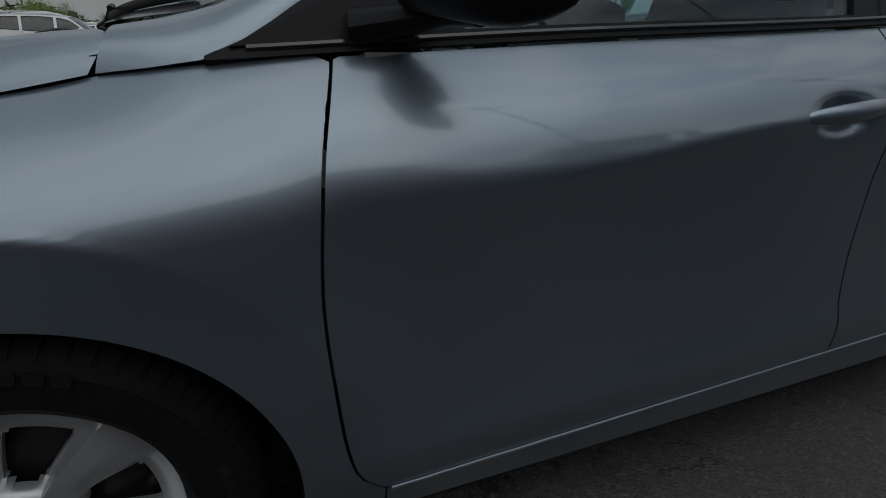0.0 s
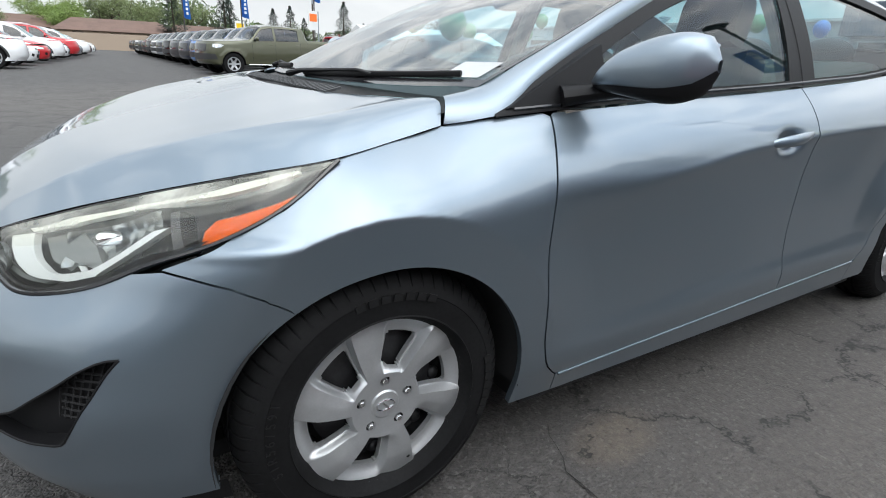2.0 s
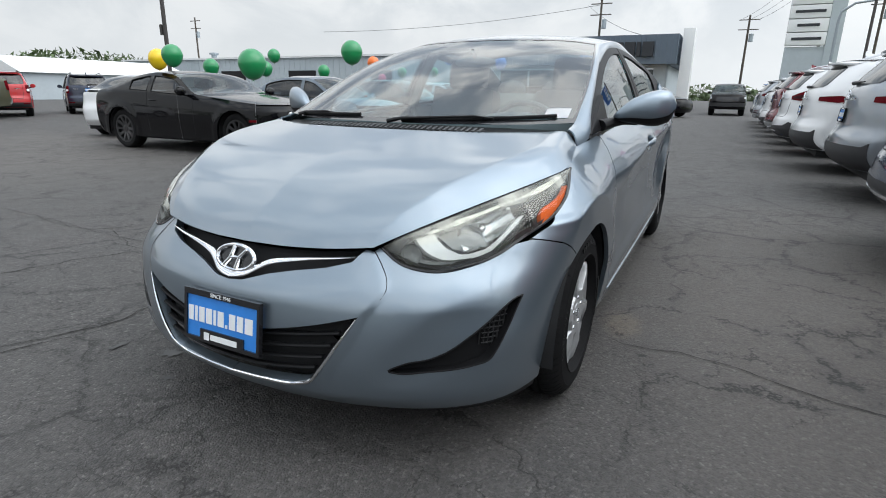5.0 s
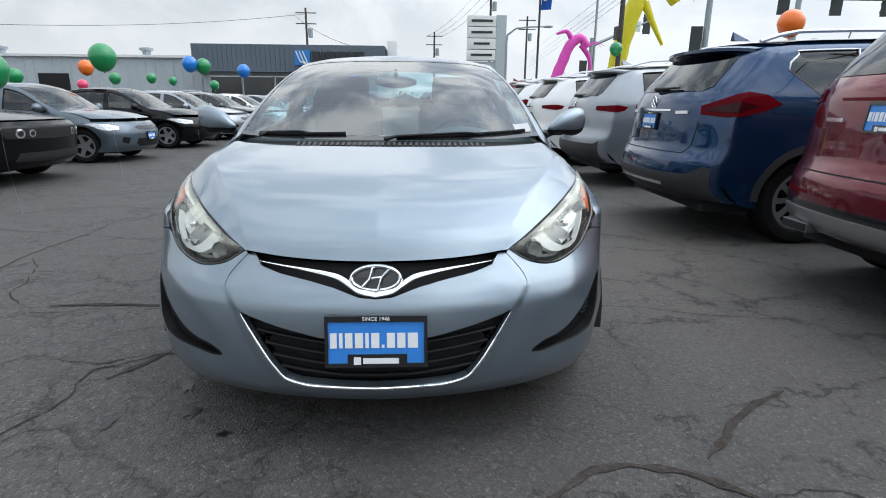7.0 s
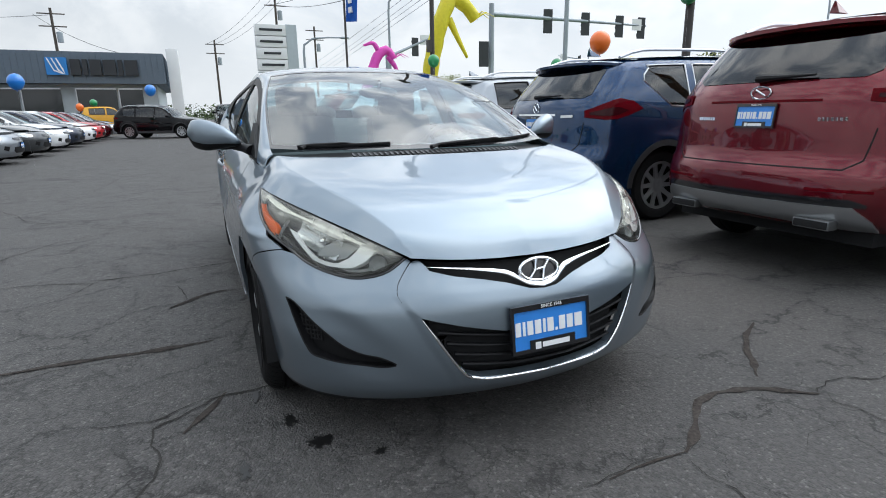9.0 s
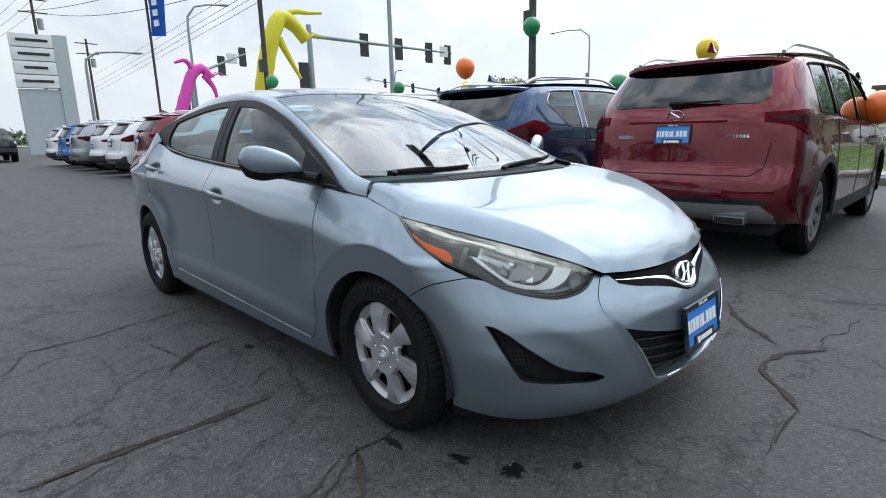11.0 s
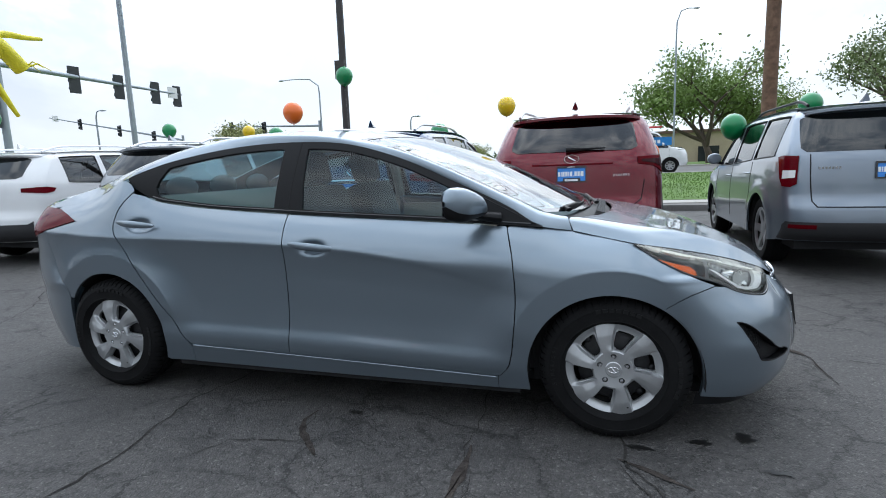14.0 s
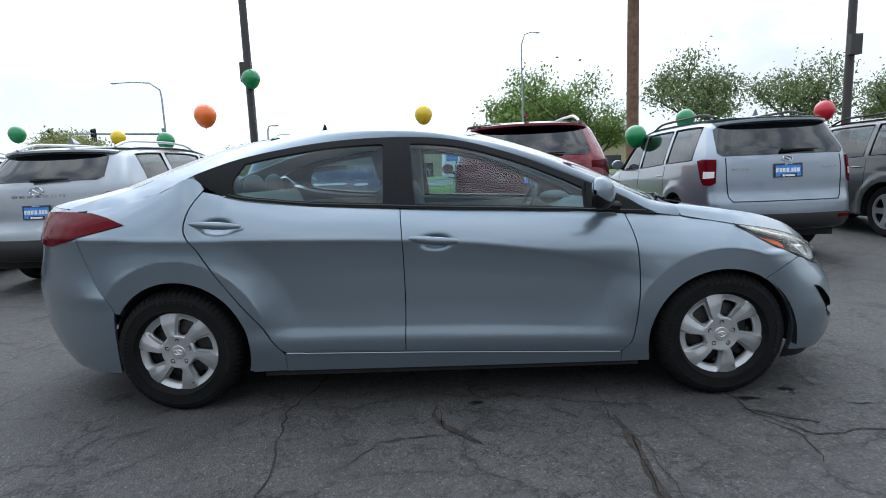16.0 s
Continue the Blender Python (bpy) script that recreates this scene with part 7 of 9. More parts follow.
SKID = material("silver_skid_plate", (0.40, 0.41, 0.42), 0.32, metal=0.8, grain=0.05, scale=150)
red_suv = suv("suv", "wine red sport utility car, tail towards the aisle, silver skid plate", "cars in the bays", bay(1.00, 2.40), paint=RED, spoiler_mat=RED, wiper_z=1.255, badge_z=1.165, plates=[("tail", 1.02)],
              scripts=[(-0.50, 1.0, 0.17, 0.022), (0.44, 1.0, 0.17, 0.022)], W=1.92, rim=0.25, spokes=7,
              rear=[("rear_window", "tail", WIN, DARK_GLASS, 0.004),
                    ("tail_lamp", "tail_wrap", [(-0.16, 1.06), (-0.12, 1.17), (0.0, 1.185), (0.20, 1.175), (0.52, 1.165), (0.52, 1.10), (0.3, 1.075), (0.12, 1.03), (0.0, 1.0), (-0.1, 1.02)], RED_LENS, 0.008),
                    ("lamp_core", "tail_wrap", [(-0.10, 1.085), (-0.06, 1.14), (0.0, 1.155), (0.20, 1.148), (0.48, 1.14), (0.48, 1.12), (0.28, 1.10), (0.10, 1.06), (0.0, 1.04)], SMOKED_RED, 0.012),
                    ("lamp_strip", "tail", [(0.0, 1.118), (0.42, 1.118), (0.42, 1.104), (0.0, 1.104)], RED_LENS, 0.006),
                    ("tailgate_gap", "tail", [(0.0, 0.715), (0.62, 0.715), (0.70, 0.77), (0.73, 0.95), (0.738, 0.95), (0.708, 0.765), (0.625, 0.707), (0.0, 0.707)], DARK, 0.002),
                    ("reflector_strip", "tail", [(0.45, 0.60), (0.80, 0.60), (0.80, 0.585), (0.45, 0.582)], RED_LENS, 0.004),
                    ("bumper_shadow_gap", "tail", [(0.0, 0.545), (0.70, 0.545), (0.78, 0.52), (0.78, 0.50), (0.0, 0.50)], GLOSS_BLACK, 0.003),
                    ("skid_plate", "tail", [(0.0, 0.50), (0.72, 0.50), (0.80, 0.42), (0.80, 0.36), (0.66, 0.36), (0.0, 0.39)], SKID, 0.014)])
red_suv.matrix_world = bay(0.97, 2.45) @ Matrix.Diagonal((1.0, 0.96, 1.045, 1.0))
for s in (1, -1):
    bm = bmesh.new()
    box(bm, -2.376, -2.28, *sorted((s * 0.40, s * 0.64)), 0.352, 0.412)
    tip = part("exhaust_tip", bm, GREY_STEEL, red_suv, bevel=0.012)
    bm = bmesh.new()
    box(bm, -2.380, -2.36, *sorted((s * 0.410, s * 0.630)), 0.360, 0.404)
    part("exhaust_opening", bm, DARK, tip, bevel=0.003)

blue_suv = suv("suv", "deep blue sport utility car, tail towards the aisle", "cars in the bays", bay(-1.42, 2.22), paint=BLUE, spoiler_mat=BLUE, wiper_z=1.26, badge_z=1.145, badge_size=(0.05, 0.05), plates=[("tail", 0.98)],
               scripts=[(0.55, 0.80, 0.14, 0.022)], W=1.84, trim=SATIN, kink=0.30, spokes=10,
               rear=[("rear_window", "tail", WIN, DARK_GLASS, 0.004),
                     ("tail_lamp", "tail_wrap", [(-0.30, 1.13), (-0.16, 1.20), (0.0, 1.225), (0.12, 1.21), (0.48, 1.115), (0.47, 1.05), (0.2, 1.03), (0.0, 1.035), (-0.14, 1.07)], RED_LENS, 0.010),
                     ("lamp_core", "tail_wrap", [(-0.13, 1.115), (0.0, 1.145), (0.12, 1.14), (0.42, 1.095), (0.40, 1.075), (0.2, 1.065), (0.0, 1.07)], SMOKED_RED, 0.014),
                     ("reverse_lamp", "tail", [(0.42, 1.072), (0.56, 1.076), (0.56, 1.050), (0.42, 1.048)], WHITE_LAMP, 0.014),
                     ("chrome_bar", "tail", [(0.0, 1.085), (0.34, 1.085), (0.34, 1.068), (0.0, 1.068)], CHROME, 0.012),
                     ("tailgate_gap", "tail", [(0.0, 0.735), (0.60, 0.735), (0.66, 0.80), (0.68, 1.0), (0.688, 1.0), (0.668, 0.795), (0.605, 0.727), (0.0, 0.727)], DARK, 0.002),
                     ("bumper_cladding", "tail", [(0.0, 0.55), (0.72, 0.57), (0.82, 0.64), (0.86, 0.62), (0.86, 0.36), (0.0, 0.36)], GREY_CLAD, 0.010),
                     ("bumper_trim", "tail", [(0.0, 0.475), (0.46, 0.475), (0.46, 0.45), (0.0, 0.45)], CHROME, 0.016)])

escape = suv("suv", "pale silver sport utility car, tail towards the aisle", "cars in the bays", bay(-4.55, 2.35), paint=PALE, spoiler_mat=PALE, wiper_z=1.25, badge_z=1.13, plates=[("tail", 0.90)], W=1.88, H=1.66, spokes=10,
             scripts=[(0.0, 1.075, 0.62, 0.026)],
             rear=[("rear_window", "tail", WIN, DARK_GLASS, 0.004),
                   ("tail_lamp", "tail_wrap", [(-0.14, 1.09), (0.0, 1.115), (0.46, 1.10), (0.46, 1.045), (0.2, 1.03), (0.0, 1.02), (-0.10, 1.04)], RED_LENS, 0.010),
                   ("bumper_cladding", "tail", [(0.0, 0.60), (0.80, 0.60), (0.85, 0.64), (0.86, 0.36), (0.0, 0.36)], GREY_CLAD, 0.010)])

forester = suv("suv", "light silver sport utility car with roof rails, tail outwards", "cars in the bays", bay(3.80, 2.66), paint=FOREST, spoiler_mat=FOREST, wiper_z=1.245, badge_z=1.15, badge_size=(0.055, 0.03), plates=[("tail", 1.02)],
               scripts=[(-0.48, 1.045, 0.2, 0.024), (0.5, 1.05, 0.18, 0.02)], W=1.73, rail_mat=BLACK_TRIM, spokes=5, clad=0.0,
               tail=[(0.34, 0.16), (0.42, 0.04), (0.52, 0.0), (0.66, 0.01), (0.78, 0.05), (0.95, 0.06), (1.13, 0.08), (1.22, 0.11), (1.50, 0.28), (1.60, 0.34)], tail_top=1.60, tail_seam=0.26,
               top=[(-2.3, 1.60), (-1.9, 1.635), (-1.3, 1.655), (-0.4, 1.655), (0.2, 1.62), (0.45, 1.56), (1.12, 1.09), (1.35, 1.04), (1.9, 0.94)], windows=[(1.0, 0.10), (0.0, -0.90), (-1.0, -1.78)],
               rear=[("rear_window", "tail", [(0.0, 1.20), (0.66, 1.20), (0.70, 1.24), (0.66, 1.52), (0.58, 1.555), (0.0, 1.565)], DARK_GLASS, 0.004),
                     ("tail_lamp", "tail_wrap", [(-0.14, 1.16), (0.0, 1.175), (0.33, 1.165), (0.34, 0.90), (0.24, 0.87), (0.05, 0.88), (-0.04, 0.95)], RED_LENS, 0.012),
                     ("reverse_lamp", "tail_wrap", [(0.05, 1.03), (0.31, 1.03), (0.31, 0.96), (0.05, 0.95)], WHITE_LAMP, 0.015),
                     ("tailgate_gap", "tail", [(0.0, 0.69), (0.58, 0.69), (0.615, 0.74), (0.63, 1.18), (0.64, 1.18), (0.625, 0.735), (0.585, 0.68), (0.0, 0.68)], DARK, 0.002),
                     ("bumper_cladding", "tail", [(0.0, 0.54), (0.80, 0.54), (0.83, 0.50), (0.83, 0.36), (0.0, 0.36)], GREY_CLAD, 0.010),
                     ("reflector", "tail", [(0.58, 0.515), (0.78, 0.515), (0.78, 0.48), (0.58, 0.48)], RED_LENS, 0.016)])

# further cars of the same bays, in other colours
for src, old, x, y, fresh, lab in ((escape, PALE, -7.25, 2.2, WHITE, "white sport utility car, tail towards the aisle"), (blue_suv, BLUE, -9.95, 2.1, WHITE, "white sport utility car with large red lamps"),
                                   (red_suv, RED, -12.6, 2.1, RED, "wine red sport utility car in the bays"), (blue_suv, BLUE, -15.3, 2.1, WHITE, "white sport utility car in the bays"),
                                   (escape, PALE, -18.0, 2.2, WHITE, "white sport utility car in the bays"), (red_suv, RED, -20.7, 2.1, PALE, "silver sport utility car in the bays"),
                                   (forester, FOREST, -23.4, 2.2, VIVID_BLUE, "blue sport utility car in the bays"), (escape, PALE, -26.1, 2.2, WHITE, "white sport utility car far along the bays"),
                                   (forester, FOREST, 6.85, 3.1, GRAPHITE, "dark grey sport utility car, tail towards the aisle"), (escape, PALE, 9.7, 3.1, STEELBLUE, "grey-blue sport utility car in the bays")):
    c = copy_thing(src, bay(x, y))
    repaint(c, old, fresh)
    c["label"] = lab

SALOON = dict(L=4.4, W=1.74, H=1.45, R=0.31, rim=0.205, tyre_w=0.19, spokes=5, xf=2.16, xr=-2.2, axles=(1.32, -1.28), sill=0.22, step=0.06,
              nose=[(0.20, -0.10), (0.32, -0.01), (0.50, 0.0), (0.66, -0.05), (0.74, -0.14)], nose_top=0.74, nose_seam=0.50,
              tail=[(0.26, 0.12), (0.40, 0.0), (0.60, 0.01), (0.80, 0.08), (1.0, 0.09)], tail_top=1.0, tail_seam=0.42,
              top=[(-2.1, 0.99), (-1.72, 1.04), (-1.5, 1.10), (-0.95, 1.33), (-0.5, 1.385), (0.0, 1.375), (0.22, 1.33), (1.02, 0.92), (1.25, 0.885), (1.66, 0.75)],
              belt=[(-2.1, 0.98), (-1.2, 0.97), (0.0, 0.93), (1.0, 0.88), (2.1, 0.84)], windows=[(0.92, 0.02), (-0.08, -1.12)], gaps=(0.92, -0.03, -1.0), handles=(0.13, -0.9),
              mirror=(0.70, 0.98), cowl=1.02, header=0.20, roof_end=-0.95, deck=-1.62, rail=0.06, screen=GLASS, plates=[("nose", 0.47)],
              front=[("headlamp", "nose_wrap", [(-0.22, 0.70), (-0.05, 0.715), (0.25, 0.70), (0.42, 0.655), (0.40, 0.60), (0.20, 0.585), (0.0, 0.62), (-0.12, 0.66)], CLEAR_LAMP, 0.008),
                     ("grille", "nose", [(0.0, 0.66), (0.36, 0.66), (0.40, 0.63), (0.34, 0.595), (0.0, 0.58)], GLOSS_BLACK, 0.005),
                     ("lower_grille", "nose", [(0.0, 0.44), (0.40, 0.43), (0.44, 0.34), (0.36, 0.29), (0.0, 0.285)], BLACK_TRIM, 0.005),
                     ("fog_pocket", "nose", [(0.56, 0.45), (0.68, 0.47), (0.70, 0.38), (0.60, 0.34)], BLACK_TRIM, 0.005)])


def saloon(label, m, **changes):
    sp = dict(SALOON)
    sp.update(changes)
    car = vehicle(sp, "saloon_car", label, "car", "cars facing the aisle")
    car.matrix_world = m
    return car


def stall(x, y_nose=-5.15, xf=2.16):
    return pose(x, y_nose - xf, 0, 0, 0, 90)


rio = saloon("grey-blue compact car facing the aisle, nose outwards", stall(-7.35), paint=STEELBLUE)
COUPE = dict(W=1.92, H=1.45, R=0.36, rim=0.255, tyre_w=0.25, spokes=10, xf=2.45, xr=-2.5, axles=(1.50, -1.45), sill=0.25,
             nose=[(0.22, -0.14), (0.34, 0.0), (0.60, 0.02), (0.74, 0.03), (0.84, -0.06)], nose_top=0.84, nose_seam=0.42,
             tail=[(0.30, 0.12), (0.45, 0.0), (0.70, 0.0), (0.95, 0.03), (1.05, 0.05)], tail_top=1.05, tail_seam=0.34,
             top=[(-2.4, 1.04), (-1.95, 1.08), (-1.75, 1.12), (-1.0, 1.33), (-0.6, 1.375), (-0.15, 1.34), (0.62, 1.0), (0.9, 0.97), (2.0, 0.86)],
             belt=[(-2.4, 1.05), (-1.0, 1.04), (0.0, 0.98), (1.0, 0.95), (2.1, 0.90)], windows=[(0.50, -0.55), (-0.66, -1.15)], gaps=(0.55, -0.65), handles=(-0.5,), mirror=(0.40, 1.06), cowl=0.62, header=-0.12, roof_end=-1.0, deck=-1.80,
             seats=(-0.2,), plates=[], wheel_mat=BLACK_ALLOY,
             front=[("grille", "nose", [(0.0, 0.76), (0.74, 0.76), (0.78, 0.72), (0.74, 0.63), (0.0, 0.61)], DARK, 0.006),
                    ("outer_lamp", "nose", [(0.58 + 0.06 * math.cos(t), 0.69 + 0.06 * math.sin(t)) for t in np.linspace(0, 2 * math.pi, 16, endpoint=False)], CLEAR_LAMP, 0.012),
                    ("inner_lamp", "nose", [(0.42 + 0.05 * math.cos(t), 0.69 + 0.05 * math.sin(t)) for t in np.linspace(0, 2 * math.pi, 16, endpoint=False)], CLEAR_LAMP, 0.012),
                    ("outer_bulb", "nose", [(0.58 + 0.036 * math.cos(t), 0.69 + 0.036 * math.sin(t)) for t in np.linspace(0, 2 * math.pi, 14, endpoint=False)], GLOSS_BLACK, 0.016),
                    ("inner_bulb", "nose", [(0.42 + 0.030 * math.cos(t), 0.69 + 0.030 * math.sin(t)) for t in np.linspace(0, 2 * math.pi, 14, endpoint=False)], GLOSS_BLACK, 0.016),
                    ("lower_grille", "nose", [(0.0, 0.44), (0.60, 0.44), (0.66, 0.33), (0.0, 0.30)], DARK, 0.005),
                    ("side_marker", "nose_wrap", [(-0.20, 0.62), (-0.06, 0.62), (-0.06, 0.585), (-0.20, 0.585)], RED_LENS, 0.008)])
coupe = saloon("black muscle coupe with black wheels, nose towards the aisle", stall(-4.25, -5.0, 2.45), paint=BLACK, **COUPE)
coupe.name = "coupe"
for x, fresh, lab in ((-10.7, BLACK, "black compact saloon facing the aisle"), (-13.6, PALE, "pale silver saloon facing the aisle"), (-16.5, GRAPHITE, "dark grey saloon facing the aisle"), (-19.4, WHITE, "white saloon facing the aisle"),
                      (-22.2, NAVY, "navy saloon facing the aisle"), (-25.0, WHITE, "white saloon facing the aisle"), (-27.8, BRIGHT_RED, "red saloon facing the aisle"), (-30.6, RED, "wine red saloon facing the aisle"), (-33.4, PALE, "silver saloon facing the aisle")):
    c = copy_thing(rio, stall(x))
    repaint(c, STEELBLUE, fresh)
    c["label"] = lab

PICKUP = dict(L=5.9, W=2.05, H=1.93, R=0.41, rim=0.255, tyre_w=0.27, spokes=6, xf=2.85, xr=-3.05, axles=(1.88, -1.80), sill=0.42, step=0.08,
              nose=[(0.38, -0.10), (0.50, 0.0), (0.80, 0.0), (1.10, -0.05), (1.20, -0.10)], nose_top=1.20, nose_seam=0.40,
              tail=[(0.48, 0.06), (0.62, 0.0), (0.85, 0.02), (1.30, 0.03), (1.38, 0.03)], tail_top=1.38, tail_seam=0.12,
              top=[(-2.95, 1.38), (-1.30, 1.38), (-1.24, 1.42), (-1.12, 1.80), (-0.9, 1.835), (0.2, 1.86), (0.62, 1.80), (1.22, 1.31), (1.4, 1.28), (2.45, 1.20)],
              belt=[(-2.95, 1.32), (-1.0, 1.30), (0.0, 1.28), (1.2, 1.24), (2.6, 1.18)], windows=[(1.10, 0.22), (0.12, -0.85)], gaps=(1.12, 0.17, -0.93, -1.25), handles=(0.32, -0.76), mirror=(0.95, 1.36), cowl=1.22, header=0.60, roof_end=-1.10, deck=-1.28,
              bed=True, rail=0.085, handle_mat=None, roof_in=0.76, seats=(0.3, -0.6),
              front=[("headlamp", "nose_wrap", [(-0.20, 1.08), (0.0, 1.11), (0.30, 1.10), (0.32, 1.0), (0.1, 0.97), (-0.1, 0.99)], CLEAR_LAMP, 0.010),
                     ("grille", "nose", [(0.0, 1.10), (0.60, 1.10), (0.62, 0.85), (0.0, 0.80)], GLOSS_BLACK, 0.010),
                     ("bumper", "nose", [(0.0, 0.76), (0.95, 0.76), (0.97, 0.56), (0.0, 0.54)], GREY_CLAD, 0.02)],
              rear=[("tail_lamp", "tail_wrap", [(-0.10, 1.30), (0.0, 1.32), (0.22, 1.32), (0.22, 0.98), (0.0, 0.97), (-0.08, 1.0)], RED_LENS, 0.010), ("bumper", "tail", [(0.0, 0.72), (0.95, 0.72), (0.95, 0.50), (0.0, 0.50)], SATIN, 0.03)])


def pickup(label, m, **changes):
    sp = dict(PICKUP)
    sp.update(changes)
    if sp["handle_mat"] is None:
        sp["handle_mat"] = sp["paint"]
    car = vehicle(sp, "pickup_truck", label, "pickup", "trucks in the far row")
    car.matrix_world = m
    return car


ram = pickup("olive green crew-cab pickup with chrome side steps", pose(-4.6, -22.29, 0, 0, 0, 10), paint=OLIVE)
for s in (1, -1):
    bm = bmesh.new()
    tube(bm, [(-1.25, 0.98 * s, 0.40), (1.30, 0.98 * s, 0.40)], 0.035, 8)
    part("side_step", bm, CHROME, ram)
TRUCKS = ((VIVID_BLUE, "vivid blue pickup"), (NAVY, "dark blue pickup"), (GRAPHITE, "dark grey pickup"), (BLACK, "black pickup"), (PALE, "silver pickup"), (WHITE, "white pickup"), (BLACK, "black pickup"), (RED, "wine red pickup"),
          (GRAPHITE, "dark grey pickup"), (WHITE, "white pickup"), (BLACK, "black pickup"), (RED, "red pickup"))
for k, (fresh, lab) in enumerate(TRUCKS):
    c = copy_thing(ram, pose(-4.9 + 0.03 * k, -25.7 - 3.3 * k, 0, 0, 0, 10))
    repaint(c, OLIVE, fresh)
    c["label"] = lab + " in the long far row"
for k, (src, old, fresh, lab) in enumerate(((red_suv, RED, WHITE, "white sport utility car across the lot"), (rio, STEELBLUE, WHITE, "white saloon across the lot"), (rio, STEELBLUE, BRIGHT_RED, "red saloon across the lot"), (blue_suv, BLUE, WHITE, "white sport utility car across the lot"),
                                            (rio, STEELBLUE, WHITE, "white saloon across the lot"), (red_suv, RED, BRIGHT_RED, "red sport utility car across the lot"), (rio, STEELBLUE, PALE, "silver saloon across the lot"), (blue_suv, BLUE, WHITE, "white sport utility car across the lot"), (rio, STEELBLUE, RED, "wine red saloon across the lot"), (rio, STEELBLUE, WHITE, "white saloon across the lot"))):
    c = copy_thing(src, pose(5.9 - 0.28 * k, -23.2 - 3.1 * k, 0, 0, 0, 180))
    repaint(c, old, fresh)
    c["label"] = lab
# vehicles behind the facing row
for src, old, x, y, a, fresh, lab in ((rio, STEELBLUE, -6.55, -12.2, 205, WHITE, "white compact car standing behind the black coupe"), (forester, FOREST, -12.4, -25.4, 243, NAVY, "navy sport utility car with roof rails"), (forester, FOREST, -8.9, -24.9, 243, BRIGHT_RED, "red boxy off-road car"),
                                      (escape, PALE, -30.1, -2.7, 66, BLACK, "black sport utility car parked across the lane")):
    c = copy_thing(src, pose(x, y, 0, 0, 0, a))
    repaint(c, old, fresh)
    c["label"] = lab
for x, y, a, fresh, lab in ((-43.5, -7.2, 100, YELLOW, "yellow flatbed work truck by the showroom"), (-37.0, 1.2, 0, BLACK, "black pickup by the showroom"), (-37.5, -16.0, 90, PALE, "silver pickup by the showroom")):
    c = copy_thing(ram, pose(x, y, 0, 0, 0, a))
    repaint(c, OLIVE, fresh)
    c["label"] = lab


# ---- lot edge, verge and road on the +y side ----
CONCRETE = material("pale_concrete", (0.36, 0.345, 0.32), 0.85, grain=0.15, scale=45, bump=0.002, patch=0.12, patch_scale=0.8)
KERB = material("dark_kerb", (0.13, 0.125, 0.12), 0.85, grain=0.25, scale=30, bump=0.003, patch=0.2, patch_scale=1.2)
ROAD = material("road_asphalt", (0.10, 0.098, 0.095), 0.85, grain=0.2, scale=30, bump=0.002, patch=0.15, patch_scale=0.3)
SOIL = material("lawn_soil", (0.105, 0.185, 0.036), 0.95, grain=0.3, scale=18, bump=0.004, patch=0.25, patch_scale=0.5)
GRASS = material("grass_blades", (0.130, 0.235, 0.042), 0.75, patch=0.25, patch_scale=0.4)
TAR = material("crack_tar", (0.042, 0.040, 0.038), 0.95, spec=0.08, grain=0.45, scale=90, bump=0.003, patch=0.35, patch_scale=9)
OIL = material("oil_stain", (0.010, 0.010, 0.010), 0.35, grain=0.2, scale=40)
BARK = material("tree_bark", (0.085, 0.065, 0.048), 0.9, grain=0.35, scale=25, bump=0.01)
WOODPOLE = material("weathered_pole_wood", (0.16, 0.095, 0.06), 0.85, grain=0.4, scale=9, bump=0.006, patch=0.3, patch_scale=2.5)
DARKWOOD = material("old_dark_pole_wood", (0.075, 0.062, 0.052), 0.9, grain=0.3, scale=9, patch=0.2, patch_scale=2.0)
GALV = material("galvanised_steel", (0.30, 0.34, 0.37), 0.5, metal=0.5, grain=0.1, scale=30, patch=0.1, patch_scale=1.0)
BROWNPOLE = material("brown_pole_paint", (0.045, 0.040, 0.038), 0.55, grain=0.1, scale=30)
SIGNAL = material("signal_black", (0.03, 0.034, 0.038), 0.6, grain=0.1, scale=20)
CLADDING = material("blue_grey_cladding", (0.13, 0.165, 0.205), 0.55, metal=0.2, grain=0.05, scale=3, patch=0.08, patch_scale=0.3)
PALEWALL = material("pale_metal_wall", (0.42, 0.47, 0.50), 0.6, grain=0.04, scale=4, patch=0.06, patch_scale=0.2)
WHITEWALL = material("white_panel", (0.72, 0.73, 0.73), 0.55, patch=0.05, patch_scale=0.4)
SHOPGLASS = material("shop_glass", (0.02, 0.024, 0.028), 0.06, spec=0.8)
SIGN_BLUE = material("sign_blue", (0.02, 0.20, 0.55), 0.45, patch=0.05, patch_scale=1)
SIGN_DARK = material("sign_dark_letters", (0.02, 0.023, 0.028), 0.5, grain=0.05, scale=10)
TANWALL = material("tan_wall", (0.42, 0.34, 0.25), 0.85, grain=0.1, scale=6, patch=0.08, patch_scale=0.3)
SHINGLE = material("brown_shingles", (0.14, 0.085, 0.065), 0.9, grain=0.3, scale=8, patch=0.2, patch_scale=0.8)
WOODWALL = material("beige_siding", (0.33, 0.26, 0.20), 0.85, grain=0.1, scale=10)
FLAG_BLUE = material("flag_blue_cloth", (0.015, 0.14, 0.48), 0.7, grain=0.1, scale=40)
TUBE_YELLOW = material("yellow_nylon", (0.70, 0.62, 0.02), 0.5, grain=0.1, scale=12, bump=0.01)
TUBE_PINK = material("pink_nylon", (0.66, 0.06, 0.42), 0.5, grain=0.1, scale=12, bump=0.01)
